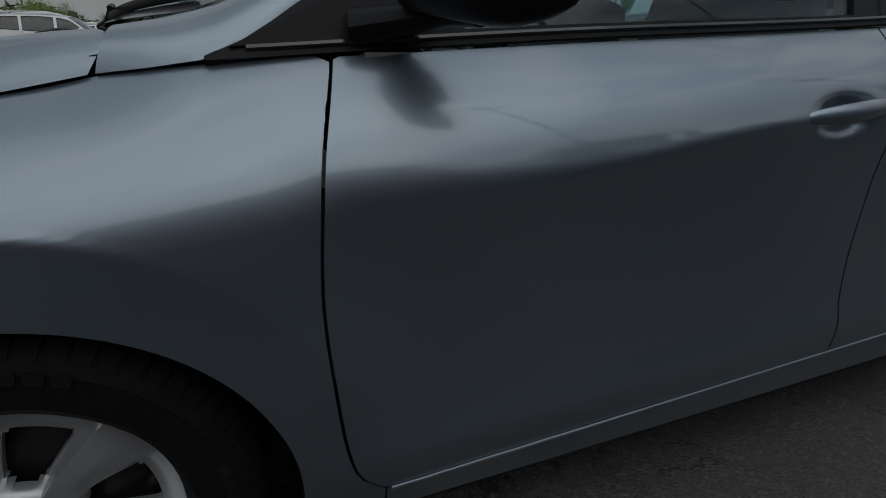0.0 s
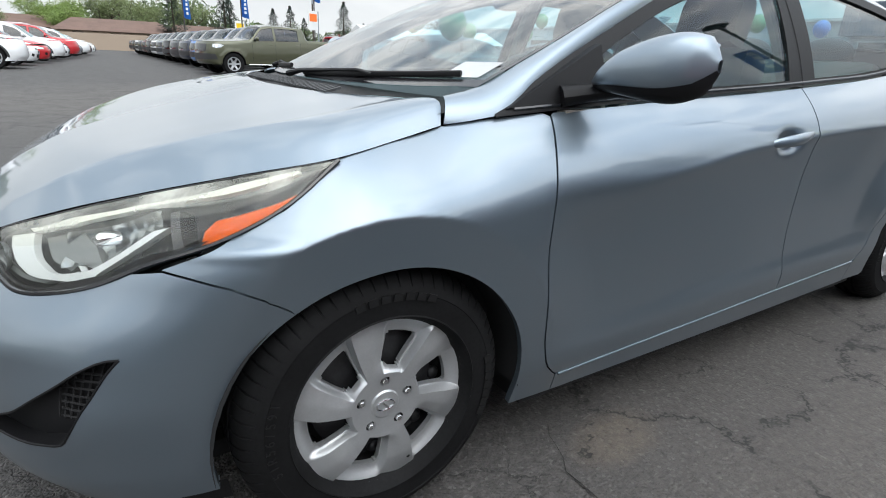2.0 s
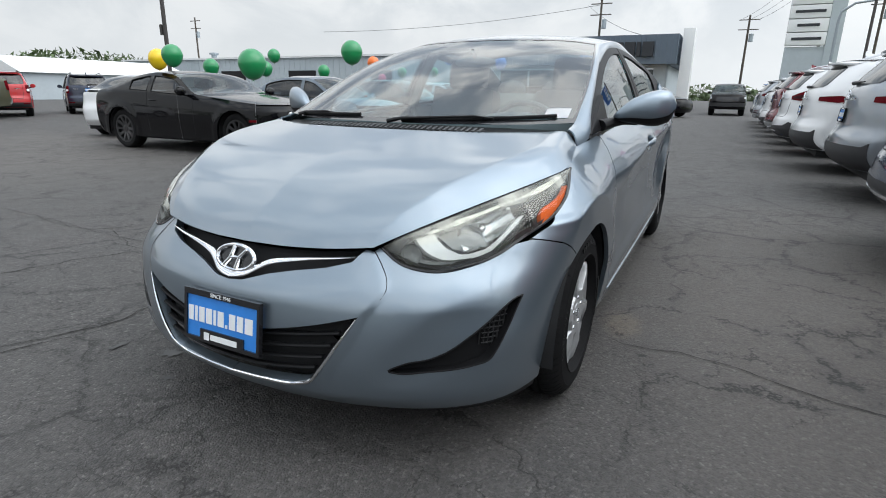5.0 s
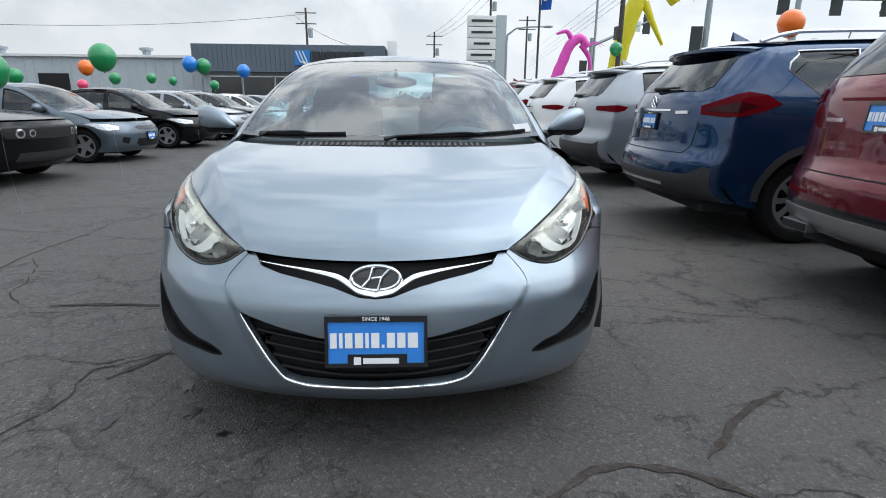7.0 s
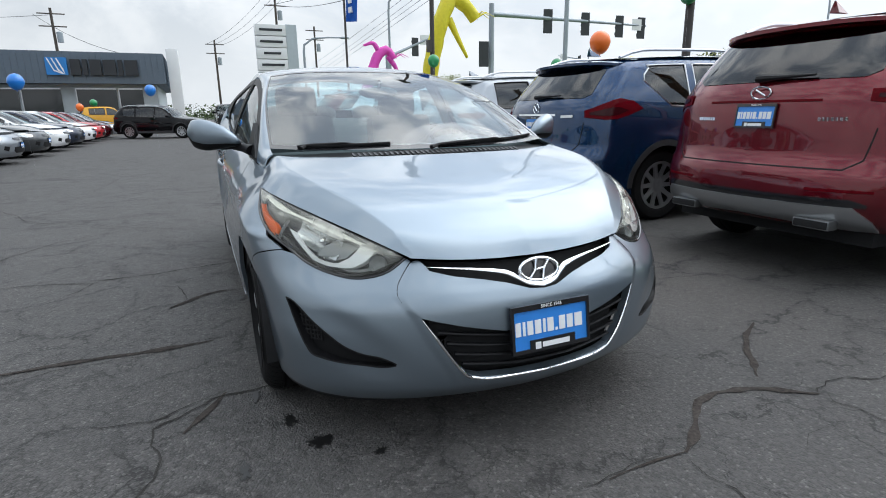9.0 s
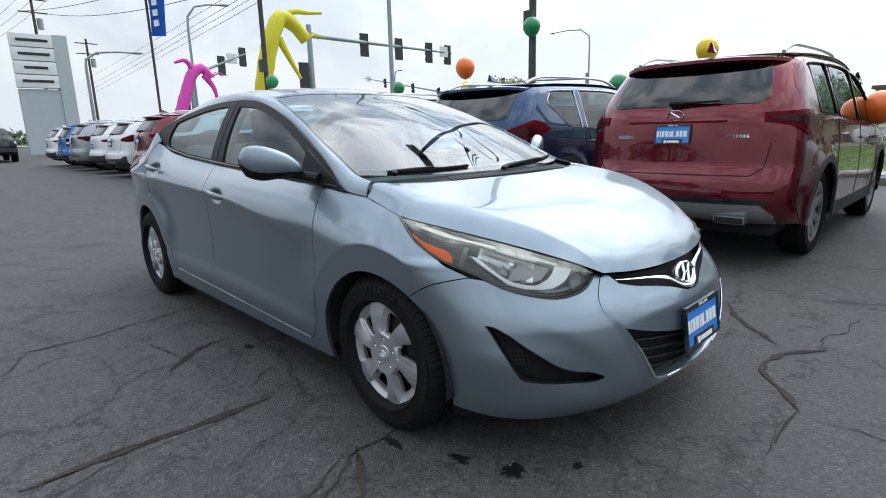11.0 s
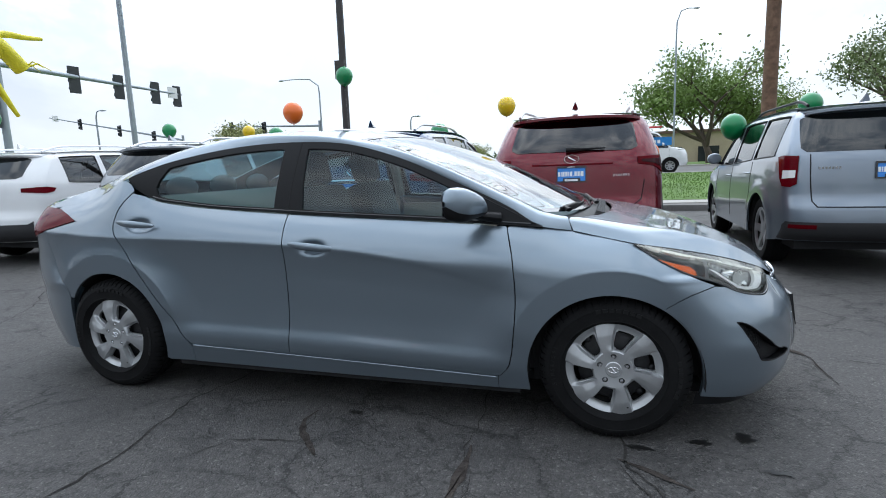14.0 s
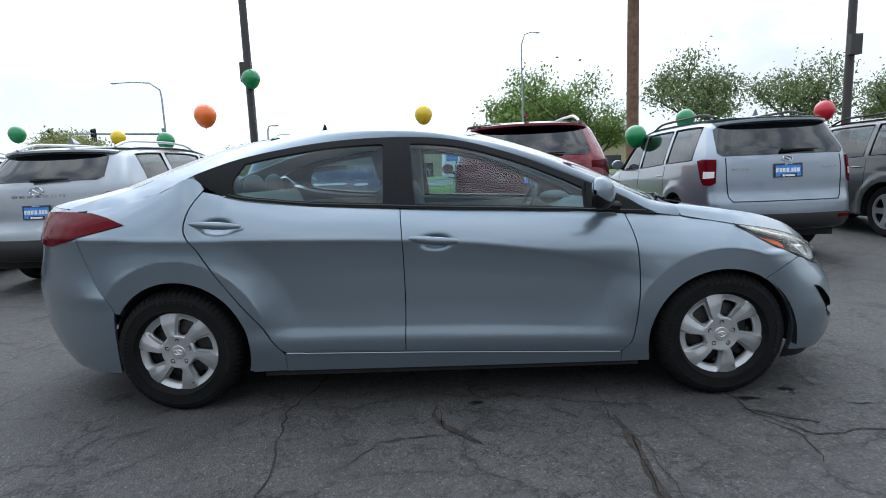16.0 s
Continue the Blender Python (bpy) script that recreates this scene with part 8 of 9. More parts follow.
BALLOONS = {"green": material("green_balloon", (0.01, 0.24, 0.075), 0.3, coat=0.4), "yellow": material("yellow_balloon", (0.80, 0.55, 0.01), 0.3, coat=0.4), "blue": material("blue_balloon", (0.015, 0.20, 0.66), 0.3, coat=0.4),
            "orange": ORANGE_BALLOON, "pink": material("pink_balloon", (0.70, 0.05, 0.13), 0.3, coat=0.4), "red": material("red_balloon", (0.55, 0.012, 0.03), 0.3, coat=0.4)}


def structure(name, bm, mat, label, category="", bevel=0.0):
    return tagged(part(name, bm, mat, bevel=bevel), label, category or name.replace("_", " "), kind="structure")


bm = bmesh.new()
box(bm, -120, 120, 10.20, 10.68, -0.1, 0.13)
structure("kerb", bm, KERB, "dark weathered kerb along the lot", "kerb", bevel=0.02)
bm = bmesh.new()
box(bm, -120, 120, 10.68, 11.60, -0.1, 0.15)
structure("pavement", bm, CONCRETE, "pale concrete pavement beside the lot", "pavement")
# the verge climbs gently to the road
bm = bmesh.new()
sheet(bm, [[(x, 11.60, -0.1), (x, 11.60, 0.16), (x, 15.0, 0.28), (x, 19.0, 0.43), (x, 22.5, 0.56), (x, 22.5, -0.1)] for x in (-120, -60, 0, 60, 120)], close_v=True)
structure("lawn_soil", bm, SOIL, "ground of the grass verge", "lawn")
bm = bmesh.new()
box(bm, -300, 300, 22.5, 22.75, -0.1, 0.59)
structure("road_kerb", bm, CONCRETE, "pale concrete kerb of the road", "kerb", bevel=0.02)
bm = bmesh.new()
box(bm, -300, 300, 22.75, 46.0, -0.1, 0.48)
structure("road", bm, ROAD, "grey asphalt road beyond the verge", "road")
bm = bmesh.new()
box(bm, -300, 300, 46.0, 47.2, -0.1, 0.62)
structure("far_pavement", bm, CONCRETE, "far concrete pavement along the road", "pavement")
bm = bmesh.new()
box(bm, -300, 300, 47.2, 170.0, -0.1, 0.60)
structure("far_lawn", bm, SOIL, "far grass across the road", "lawn")


def grass_stuff():
    rng = np.random.default_rng(7)
    n = 40000
    x, y = rng.uniform(-6, 18, n), 11.65 + rng.uniform(0, 1, n) * 10.8
    h, a, t = rng.uniform(0.02, 0.05, n), rng.uniform(0, 6.283, n), rng.uniform(-0.03, 0.03, (n, 2))
    w = 0.010 + 0.001 * (y - 11)
    g = np.interp(y, [11.6, 15.0, 19.0, 22.5], [0.16, 0.28, 0.43, 0.56])
    v = np.empty((n, 3, 3))
    v[:, 0] = np.c_[x - w * np.cos(a), y - w * np.sin(a), g]
    v[:, 1] = np.c_[x + w * np.cos(a), y + w * np.sin(a), g]
    v[:, 2] = np.c_[x + t[:, 0], y + t[:, 1], g + h]
    f = np.arange(n * 3).reshape(n, 3)
    ob = link_mesh("grass", v.reshape(-1, 3), f, GRASS)
    tagged(ob, "short green mown grass on the verge", "grass", kind="stuff")


grass_stuff()


# ---- cracks, seams and stains of the asphalt ----
def crack(points, width, seed, mat=TAR, name="crack", wander=0.05):
    """A ragged filled crack lying on the asphalt."""
    rng = random.Random(seed)
    pts = resample(points, 0.06, closed=False)
    L, Rr = [], []
    off = 0.0
    for i, p in enumerate(pts):
        d = pts[min(i + 1, len(pts) - 1)] - pts[max(i - 1, 0)]
        n = np.array([-d[1], d[0]]) / max(np.linalg.norm(d), 1e-6)
        off = off * 0.8 + rng.uniform(-1, 1) * wander * 0.35
        c = p + n * off
        e = min(1.0, i / 4, (len(pts) - 1 - i) / 4)
        w = width * (0.25 + 0.75 * e) * rng.uniform(0.45, 1.3)
        L.append((*(c + n * w), 0.004))
        Rr.append((*(c - n * w * rng.uniform(0.6, 1.2)), 0.004))
    bm = bmesh.new()
    sheet(bm, [L, Rr])
    for f in bm.faces:
        if f.normal.z < 0:
            f.normal_flip()
    ob = part(name, bm, mat)
    return tagged(ob, "dark ragged crack across the asphalt" if mat is TAR else "worn brownish band of old crack sealant", "crack" if mat is TAR else "sealant", kind="structure")


CRACKS = [
    ([(0.9, -3.2), (0.25, -2.70), (-0.39, -2.78), (-0.74, -2.71), (-1.40, -2.74), (-2.3, -2.3), (-2.95, -1.15)], 0.016),
    ([(0.78, -4.2), (0.82, -2.05), (0.75, -1.7), (0.745, -1.12), (0.76, -0.3)], 0.008),
    ([(-0.22, -2.71), (0.13, -2.45), (0.59, -2.31), (0.82, -2.05)], 0.013),
    ([(-4.6, -6.0), (-1.19, -3.80), (-0.95, -2.88), (-0.67, -1.74), (-0.30, -1.94)], 0.014),
    ([(2.6, -1.6), (1.87, -1.21), (1.55, -1.27), (1.40, -1.07), (1.38, -0.6)], 0.018),
    ([(2.42, 1.16), (2.37, 1.29), (2.38, 1.40), (2.44, 1.52), (2.5, 1.9)], 0.014),
    ([(2.43, 1.18), (2.49, 1.15), (2.55, 1.17), (2.64, 1.15), (2.9, 1.25)], 0.012),
    ([(2.49, 0.36), (2.59, 0.37), (2.67, 0.39), (2.9, 0.34)], 0.013),
    ([(2.24, 1.22), (2.30, 1.21), (2.35, 1.13)], 0.009),
    ([(2.62, 0.77), (2.60, 0.85), (2.60, 0.98)], 0.009),
    ([(2.47, -0.05), (2.45, 0.12), (2.47, 0.30)], 0.013),
    ([(-0.71, -1.95), (-0.74, -1.26), (-0.79, -0.92), (-0.7, -0.2)], 0.020),
    ([(-0.45, -1.45), (-0.31, -1.23), (-0.07, -1.14), (0.01, -1.15), (0.18, -1.27)], 0.012),
    ([(-0.05, -0.91), (0.01, -1.15)], 0.022),
    ([(0.81, -1.19), (0.83, -1.66), (0.95, -2.4), (0.7, -3.1)], 0.009),
    ([(1.44, -1.50), (1.52, -1.28), (1.37, -1.03)], 0.018),
    ([(2.22, -2.57), (1.84, -2.52), (1.30, -2.43), (0.9, -2.2)], 0.015),
    ([(0.6, -7.2), (0.68, -6.78), (0.73, -3.80), (0.8, -3.1)], 0.010),
    ([(3.3, -1.8), (2.44, -1.46), (2.24, -1.36), (1.94, -1.17)], 0.015),
    ([(-4.66, 1.24), (-3.93, 0.49), (-3.3, -0.4), (-2.95, -1.15)], 0.016),
    ([(-7.76, 1.0), (-6.0, -1.2), (-5.9, -4.05), (-3.55, -2.75), (-2.25, -1.11)], 0.016),
    ([(-12.0, 1.2), (-9.5, -1.5), (-8.2, -2.4), (-6.0, -2.6)], 0.02),
    ([(-15.9, -1.4), (-13.0, -2.8), (-10.5, -2.0)], 0.02),
    ([(0.79, 0.78), (0.85, 0.96), (0.84, 1.19), (0.86, 1.35), (1.1, 2.2)], 0.012),
    ([(-3.2, -9.0), (-1.0, -8.1), (2.4, -8.6), (5.5, -8.0)], 0.02),
    ([(-1.4, -11.5), (1.2, -10.2), (4.5, -11.0)], 0.02),
    ([(3.0, -4.9), (1.3, -5.3), (-0.4, -4.7)], 0.014),
    ([(4.4, 2.6), (3.1, 2.0), (2.5, 1.9)], 0.014),
]
for k, (pts, w) in enumerate(CRACKS):
    crack(pts, w * 0.27, k)


# broad worn bands of old sealant
SEALANT = material("old_sealant", (0.050, 0.043, 0.039), 0.9, spec=0.1, grain=0.5, scale=70, bump=0.004, patch=0.4, patch_scale=14)
for k, (pts, w) in enumerate((([(2.42, 1.16), (2.33, 1.05), (2.26, 0.94), (2.24, 0.80), (2.26, 0.68), (2.33, 0.58), (2.41, 0.48), (2.47, 0.37)], 0.020),
                              ([(2.47, 0.37), (2.46, 0.2), (2.47, 0.05)], 0.009), ([(1.80, 1.61), (1.88, 1.44), (2.03, 1.26), (2.14, 1.16), (2.22, 1.07)], 0.017),
                              ([(-0.06, -0.88), (-0.07, -0.98), (-0.02, -1.10), (0.08, -1.20), (0.15, -1.27)], 0.022),
                              ([(0.77, -1.95), (0.76, -1.75), (0.77, -1.52), (0.78, -1.29), (0.77, -1.04)], 0.022), ([(1.63, -1.17), (1.50, -1.08), (1.37, -1.01)], 0.020))):
    crack(pts, w, 80 + k, SEALANT, "sealant_band", 0.012)


def blot(x, y, rx, ry, seed):
    rng = random.Random(seed)
    bm = bmesh.new()
    v = [bm.verts.new((x + rx * math.cos(t) * (k := rng.uniform(0.35, 1.15)), y + ry * math.sin(t) * k, 0.005)) for t in np.linspace(0, 2 * math.pi, 34, endpoint=False)]
    bm.faces.new(v)
    tagged(part("oil_stain", bm, OIL), "small black oil stain on the asphalt", "stain", kind="structure")


for k, (x, y, rx, ry) in enumerate(((0.142, -0.858, 0.045, 0.022), (1.885, -0.725, 0.045, 0.05), (1.70, -0.80, 0.05, 0.03), (1.95, -0.98, 0.06, 0.02), (2.03, -0.55, 0.025, 0.03), (1.46, -0.90, 0.06, 0.025))):
    blot(x, y, rx, ry, 40 + k)


# ---- poles, signals, wires ----
def pole(name, x, y, h, r0, r1, mat, label, extra=None):
    p = thing(name, label, "pole", m=pose(x, y, 0))
    bm = bmesh.new()
    tube(bm, [(0, 0, -0.1), (0, 0, h * 0.5), (0, 0, h)], [r0, (r0 + r1) / 2, r1], 12)
    part("shaft", bm, mat, p)
    bm = bmesh.new()
    lathe(bm, [(r0 * 1.9, -0.02), (r0 * 1.9, 0.04), (r0 * 1.15, 0.07)], 12, axis="z")
    part("foot", bm, mat, p)
    return p


def lot_pole(x, y, h=9.5):
    p = pole("light_pole", x, y, h, 0.075, 0.062, BROWNPOLE, "dark brown steel light pole with a small switch box")
    bm = bmesh.new()
    box(bm, -0.10, 0.10, -0.16, -0.06, 2.95, 3.30)
    part("switch_box", bm, BROWNPOLE, p)
    bm = bmesh.new()
    box(bm, -0.6, 0.6, -0.16, 0.16, h, h + 0.16)
    part("lamp_head", bm, BROWNPOLE, p)
    return p


for x, y in ((-3.67, 6.85), (7.35, 6.9), (-12.73, 5.95), (-10.6, -17.0)):
    lot_pole(x, y)
wp = pole("utility_pole", 4.93, 11.5, 11.0, 0.17, 0.13, WOODPOLE, "brown wooden utility pole at the pavement")
bm = bmesh.new()
tube(bm, [(-1.2, 0, 10.2), (1.2, 0, 10.2)], 0.06, 6)
part("cross_arm", bm, WOODPOLE, wp)


def flag(x, y, z0, z1, width, turn, own=True):
    f = thing("pole_flag", "blue upright advertising flag on a steel pole", "flag", m=pose(x, y, 0, 0, 0, turn))
    if own:
        bm = bmesh.new()
        tube(bm, [(0, 0, -0.1), (0, 0, z1 + 0.3)], 0.045, 8)
        part("flag_pole", bm, BROWNPOLE, f)
    bm = bmesh.new()
    P = [[(0.06 + width * u, 0.06 * math.sin(5 * u + 3 * w), z0 + (z1 - z0) * w - 0.10 * u * (1 - w)) for u in np.linspace(0, 1, 8)] for w in np.linspace(0, 1, 8)]
    sheet(bm, P)
    geo = bm.faces[:]
    bmesh.ops.solidify(bm, geom=geo, thickness=0.006)
    part("cloth", bm, FLAG_BLUE, f)
    for k in range(4):
        zz = z0 + (z1 - z0) * (0.16 + 0.2 * k)
        bm = bmesh.new()
        box(bm, 0.06 + width * 0.36, 0.06 + width * 0.64, -0.075, 0.085, zz, zz + (z1 - z0) * 0.12)
        part("print_bar", bm, PLATE_WHITE, f)
    return f


flag(-19.4, 4.96, 4.75, 6.5, 0.85, 20)
flag(-12.62, 5.95, 5.25, 6.9, 0.85, 20, own=False)
flag(-7.6, -40.0, 3.0, 4.3, 0.5, 200)
flag(-12.8, -40.0, 4.4, 5.8, 0.5, 200)
flag(-5.0, -48.0, 3.0, 4.6, 0.5, 200)


def banner_post(x, y, z0, z1, color):
    b = thing("banner_sign", "upright white banner sign on a thin post", "sign", m=pose(x, y, 0, 0, 0, 25))
    bm = bmesh.new()
    tube(bm, [(0, 0, -0.1), (0, 0, z1)], 0.05, 8)
    part("post", bm, GALV, b)
    bm = bmesh.new()
    box(bm, 0.06, 0.95, -0.02, 0.02, z0, z1)
    part("board", bm, WHITEWALL, b)
    bm = bmesh.new()
    box(bm, 0.16, 0.85, -0.03, 0.03, z0 + (z1 - z0) * 0.45, z0 + (z1 - z0) * 0.85)
    part("print_panel", bm, color, b)


banner_post(-12.9, -39.5, 2.4, 3.7, BALLOONS["orange"])
banner_post(-9.4, -47.0, 1.8, 3.0, BALLOONS["yellow"])


def signal_head(parent, x, y, z, turn):
    h = new("signal_head")
    h.parent = parent
    h.matrix_local = pose(x, y, z, 0, 0, turn)
    bm = bmesh.new()
    box(bm, -0.03, 0.03, -0.26, 0.26, -0.62, 0.62)
    part("backplate", bm, SIGNAL, h)
    for k in (-0.38, 0.0, 0.38):
        bm = bmesh.new()
        lathe(bm, [(0.15, 0.03), (0.16, 0.25)], 14, axis="z", m=pose(0.0, 0, k, 0, 90, 0))
        lathe(bm, [(0.15, 0.04), (0.0, 0.05)], 14, axis="z", m=pose(0.0, 0, k, 0, 90, 0))
        part("visor", bm, SIGNAL, h)


def signal_mast(x, y, h, tip, heads, label, turn, plates=()):
    s = thing("traffic_signal", label, "traffic signal")
    s.matrix_world = pose(x, y, 0)
    bm = bmesh.new()
    tube(bm, [(0, 0, -0.1), (0, 0, h)], [0.16, 0.13], 12)
    part("post", bm, GALV, s)
    d = Vector((tip[0] - x, tip[1] - y, tip[2] - h + 0.5))
    bm = bmesh.new()
    tube(bm, [(0, 0, h - 0.5), Vector((0, 0, h - 0.5)) + d * 0.5, Vector((0, 0, h - 0.5)) + d], [0.12, 0.09, 0.055], 10)
    part("mast_arm", bm, GALV, s)
    for k in heads:
        p = Vector((0, 0, h - 0.5)) + d * k
        signal_head(s, p.x, p.y, p.z - 0.15, turn)
    for k in plates:
        p = Vector((0, 0, h - 0.5)) + d * k
        bm = bmesh.new()
        box(bm, p.x - 0.03, p.x + 0.03, p.y - 0.35, p.y + 0.35, p.z - 0.3, p.z + 0.35)
        part("road_sign", bm, WHITEWALL, s)
    signal_head(s, 0.1, -0.5, h * 0.62, turn)
    signal_head(s, 0.25, 0.15, h * 0.25, turn + 90)
    return s


signal_mast(-22.5, 13.45, 6.5, (-24.3, 25.5, 6.25), (0.32, 0.56, 0.80, 0.965), "grey traffic signal mast with four heads", 172, plates=(0.93,))
signal_mast(-26.2, 46.0, 6.2, (-38.5, 47.0, 6.3), (0.55, 0.90), "far grey traffic signal mast over the road", 250, plates=(0.8,))
signal_mast(-43.0, 46.0, 5.6, (-62.0, 46.0, 8.6), (0.2, 0.45, 0.75), "far grey traffic signal mast across the junction", 250, plates=(0.95,))
signal_mast(-34.0, 11.6, 5.4, (-34.5, 15.6, 6.6), (0.55, 0.95), "grey traffic signal mast beyond the bays", 190, plates=(0.75,))


def street_lamp(x, y, h, arm, turn, label="grey street lamp with a curved arm"):
    l = thing("street_lamp", label, "street lamp", m=pose(x, y, 0, 0, 0, turn))
    bm = bmesh.new()
    tube(bm, [(0, 0, -0.1), (0, 0, h * 0.85), (0.02 * arm, 0, h * 0.92), (0.25 * arm, 0, h * 0.985), (0.65 * arm, 0, h), (arm, 0, h)], [0.10, 0.075, 0.07, 0.06, 0.05, 0.045], 8)
    part("shaft", bm, GALV, l)
    bm = bmesh.new()
    ball(bm, (arm + 0.25, 0, h), (0.36, 0.14, 0.08), 10, 8)
    part("lamp_head", bm, GALV, l)
    return l


street_lamp(-15.0, 12.62, 13.0, 0.3, 0, "tall slim grey lamp pole")
street_lamp(-34.0, 11.8, 9.2, 2.0, 60)
street_lamp(-26.0, 46.0, 10.4, 4.2, 175)
street_lamp(7.4, 53.6, 14.9, 1.6, 20)
street_lamp(-34.0, 5.9, 6.0, 2.4, 80)
street_lamp(-48.0, 40.0, 8.0, 0.6, 10, "short dark lamp post by the junction")
street_lamp(-18.0, 50.0, 6.4, 0.5, 10, "short dark lamp post by the road")

for x, y, h in ((-60.0, -12.2, 11.0), (-60.0, 8.0, 14.0), (-75.0, 2.2, 10.5), (-70.0, 14.0, 12.0), (-30.0, -90.0, 11.0), (-60.0, -75.0, 12.0)):
    p = pole("utility_pole", x, y, h, 0.16, 0.11, DARKWOOD, "dark wooden power pole with cross arms")
    bm = bmesh.new()
    for k in (0.5, 1.6):
        tube(bm, [(0, -1.1, h - k), (0, 1.1, h - k)], 0.06, 6)
    part("cross_arm", bm, DARKWOOD, p)
    bm = bmesh.new()
    lathe(bm, [(0.0, h - 3.0), (0.25, h - 3.0), (0.25, h - 2.1), (0.0, h - 2.0)], 12, axis="z", m=pose(0, 0.42, 0))
    part("transformer", bm, GALV, p)


def wire(a, b, sag, r=0.012):
    bm = bmesh.new()
    a, b = Vector(a), Vector(b)
    tube(bm, [a.lerp(b, t) - Vector((0, 0, sag * 4 * t * (1 - t))) for t in np.linspace(0, 1, 20)], r, 4)
    tagged(part("power_line", bm, SIGNAL), "thin dark overhead power line", "wire", "overhead lines")


for k, dz in ((-1.0, 0.0), (0.0, -0.1), (1.0, 0.0)):
    wire((-60.0, 8.0 + k, 13.5 + dz), (4.93 + k * 0.4, 11.5, 10.3), 1.2, 0.018)
    wire((-75.0, 2.2 + k, 10.0), (-60.0, 8.0 + k, 13.4), 0.6, 0.018)
wire((-60.0, 7.0, 12.4), (4.93, 11.5, 9.0), 1.6, 0.022)
wire((-60.0, 9.0, 12.4), (4.93, 11.5, 8.2), 2.0, 0.022)
for k in (-1.0, 0.0, 1.0):
    wire((4.93 + k * 0.4, 11.5, 10.3), (60.0, 13.0 + k, 10.5), 1.0, 0.018)
wire((-60.0, -12.2, 10.4), (-48.0, -40.0, 7.5), 0.6, 0.02)
for z0, z1 in ((11.0, 9.5), (11.9, 9.8), (12.9, 10.0), (14.6, 10.2)):
    wire((-150.0, 30.0, z0), (4.93, 11.5, z1), 0.3, 0.02)
wire((-60.0, -13.6, 10.4), (-47.0, -6.0, 6.0), 0.4, 0.02)


# ---- balloons and inflatable tubes ----
def balloon(x, y, z, color, r=0.165):
    b = thing("balloon", color + " round balloon tied above the parked cars", "balloon", "balloons over the lot", m=pose(x, y, z))
    bm = bmesh.new()
    P = []
    for k in range(19):
        t = math.pi * k / 18
        rad = r * math.sin(t) * (1.0 if t < math.pi / 2 else 1.0 - 0.06 * math.sin(2 * (t - math.pi / 2)))
        P.append((rad, r * 1.06 * math.cos(t) if t < math.pi / 2 else r * 1.14 * math.cos(t)))
    lathe(bm, P, 24, axis="z")
    bmesh.ops.remove_doubles(bm, verts=bm.verts[:], dist=1e-5)
    part("skin", bm, BALLOONS[color], b, smooth_angle=radians(80))
    bm = bmesh.new()
    lathe(bm, [(0.004, -r * 1.12), (0.012, -r * 1.18), (0.016, -r * 1.22), (0.0, -r * 1.2)], 8, axis="z")
    part("knot", bm, BALLOONS[color], b)
    bm = bmesh.new()
    tube(bm, [(0, 0, -r * 1.2), (0.03, 0.02, -r * 1.2 - z * 0.5), (0.0, 0.05, -z)], 0.0007, 4)
    part("string", bm, SATIN, b)


for x, y, z, c in ((-3.75, 5.05, 2.18, "orange"), (-0.46, 6.95, 2.25, "yellow"), (-3.58, 6.70, 3.0, "green"), (-1.61, 6.43, 1.80, "green"), (1.90, 5.66, 1.28, "orange"), (-11.2, 5.33, 2.55, "green"), (-9.26, 8.16, 2.34, "green"),
                   (6.75, 6.6, 1.97, "red"), (3.0, 5.41, 1.60, "green"), (4.28, 6.59, 1.93, "green"), (-1.85, -3.95, 1.39, "green"), (-3.99, -4.04, 1.67, "green"), (-10.03, -7.74, 1.87, "orange"), (-9.6, -5.15, 1.95, "blue"),
                   (-9.77, -4.91, 1.91, "green"), (-11.6, -4.55, 1.91, "blue"), (-13.83, -9.11, 1.77, "green"), (-16.85, -9.43, 1.90, "green"), (-20.6, -10.3, 1.94, "green"), (-15.9, -11.3, 1.63, "pink"), (-9.3, -8.9, 1.63, "green"), (-17.6, -7.5, 1.70, "green"),
                   (-3.1, -7.0, 1.62, "green"), (-3.5, -7.9, 1.60, "yellow"), (-5.4, -8.8, 1.56, "green"), (-7.1, -8.9, 1.6, "green"), (-8.3, -9.75, 1.99, "green"), (-16.7, -2.25, 1.95, "blue"), (-27.0, -5.9, 1.6, "orange"), (-27.5, -5.4, 1.8, "green"), (-5.6, 7.3, 2.0, "green"), (-7.9, 9.5, 2.3, "yellow")):
    balloon(x, y, z, c)


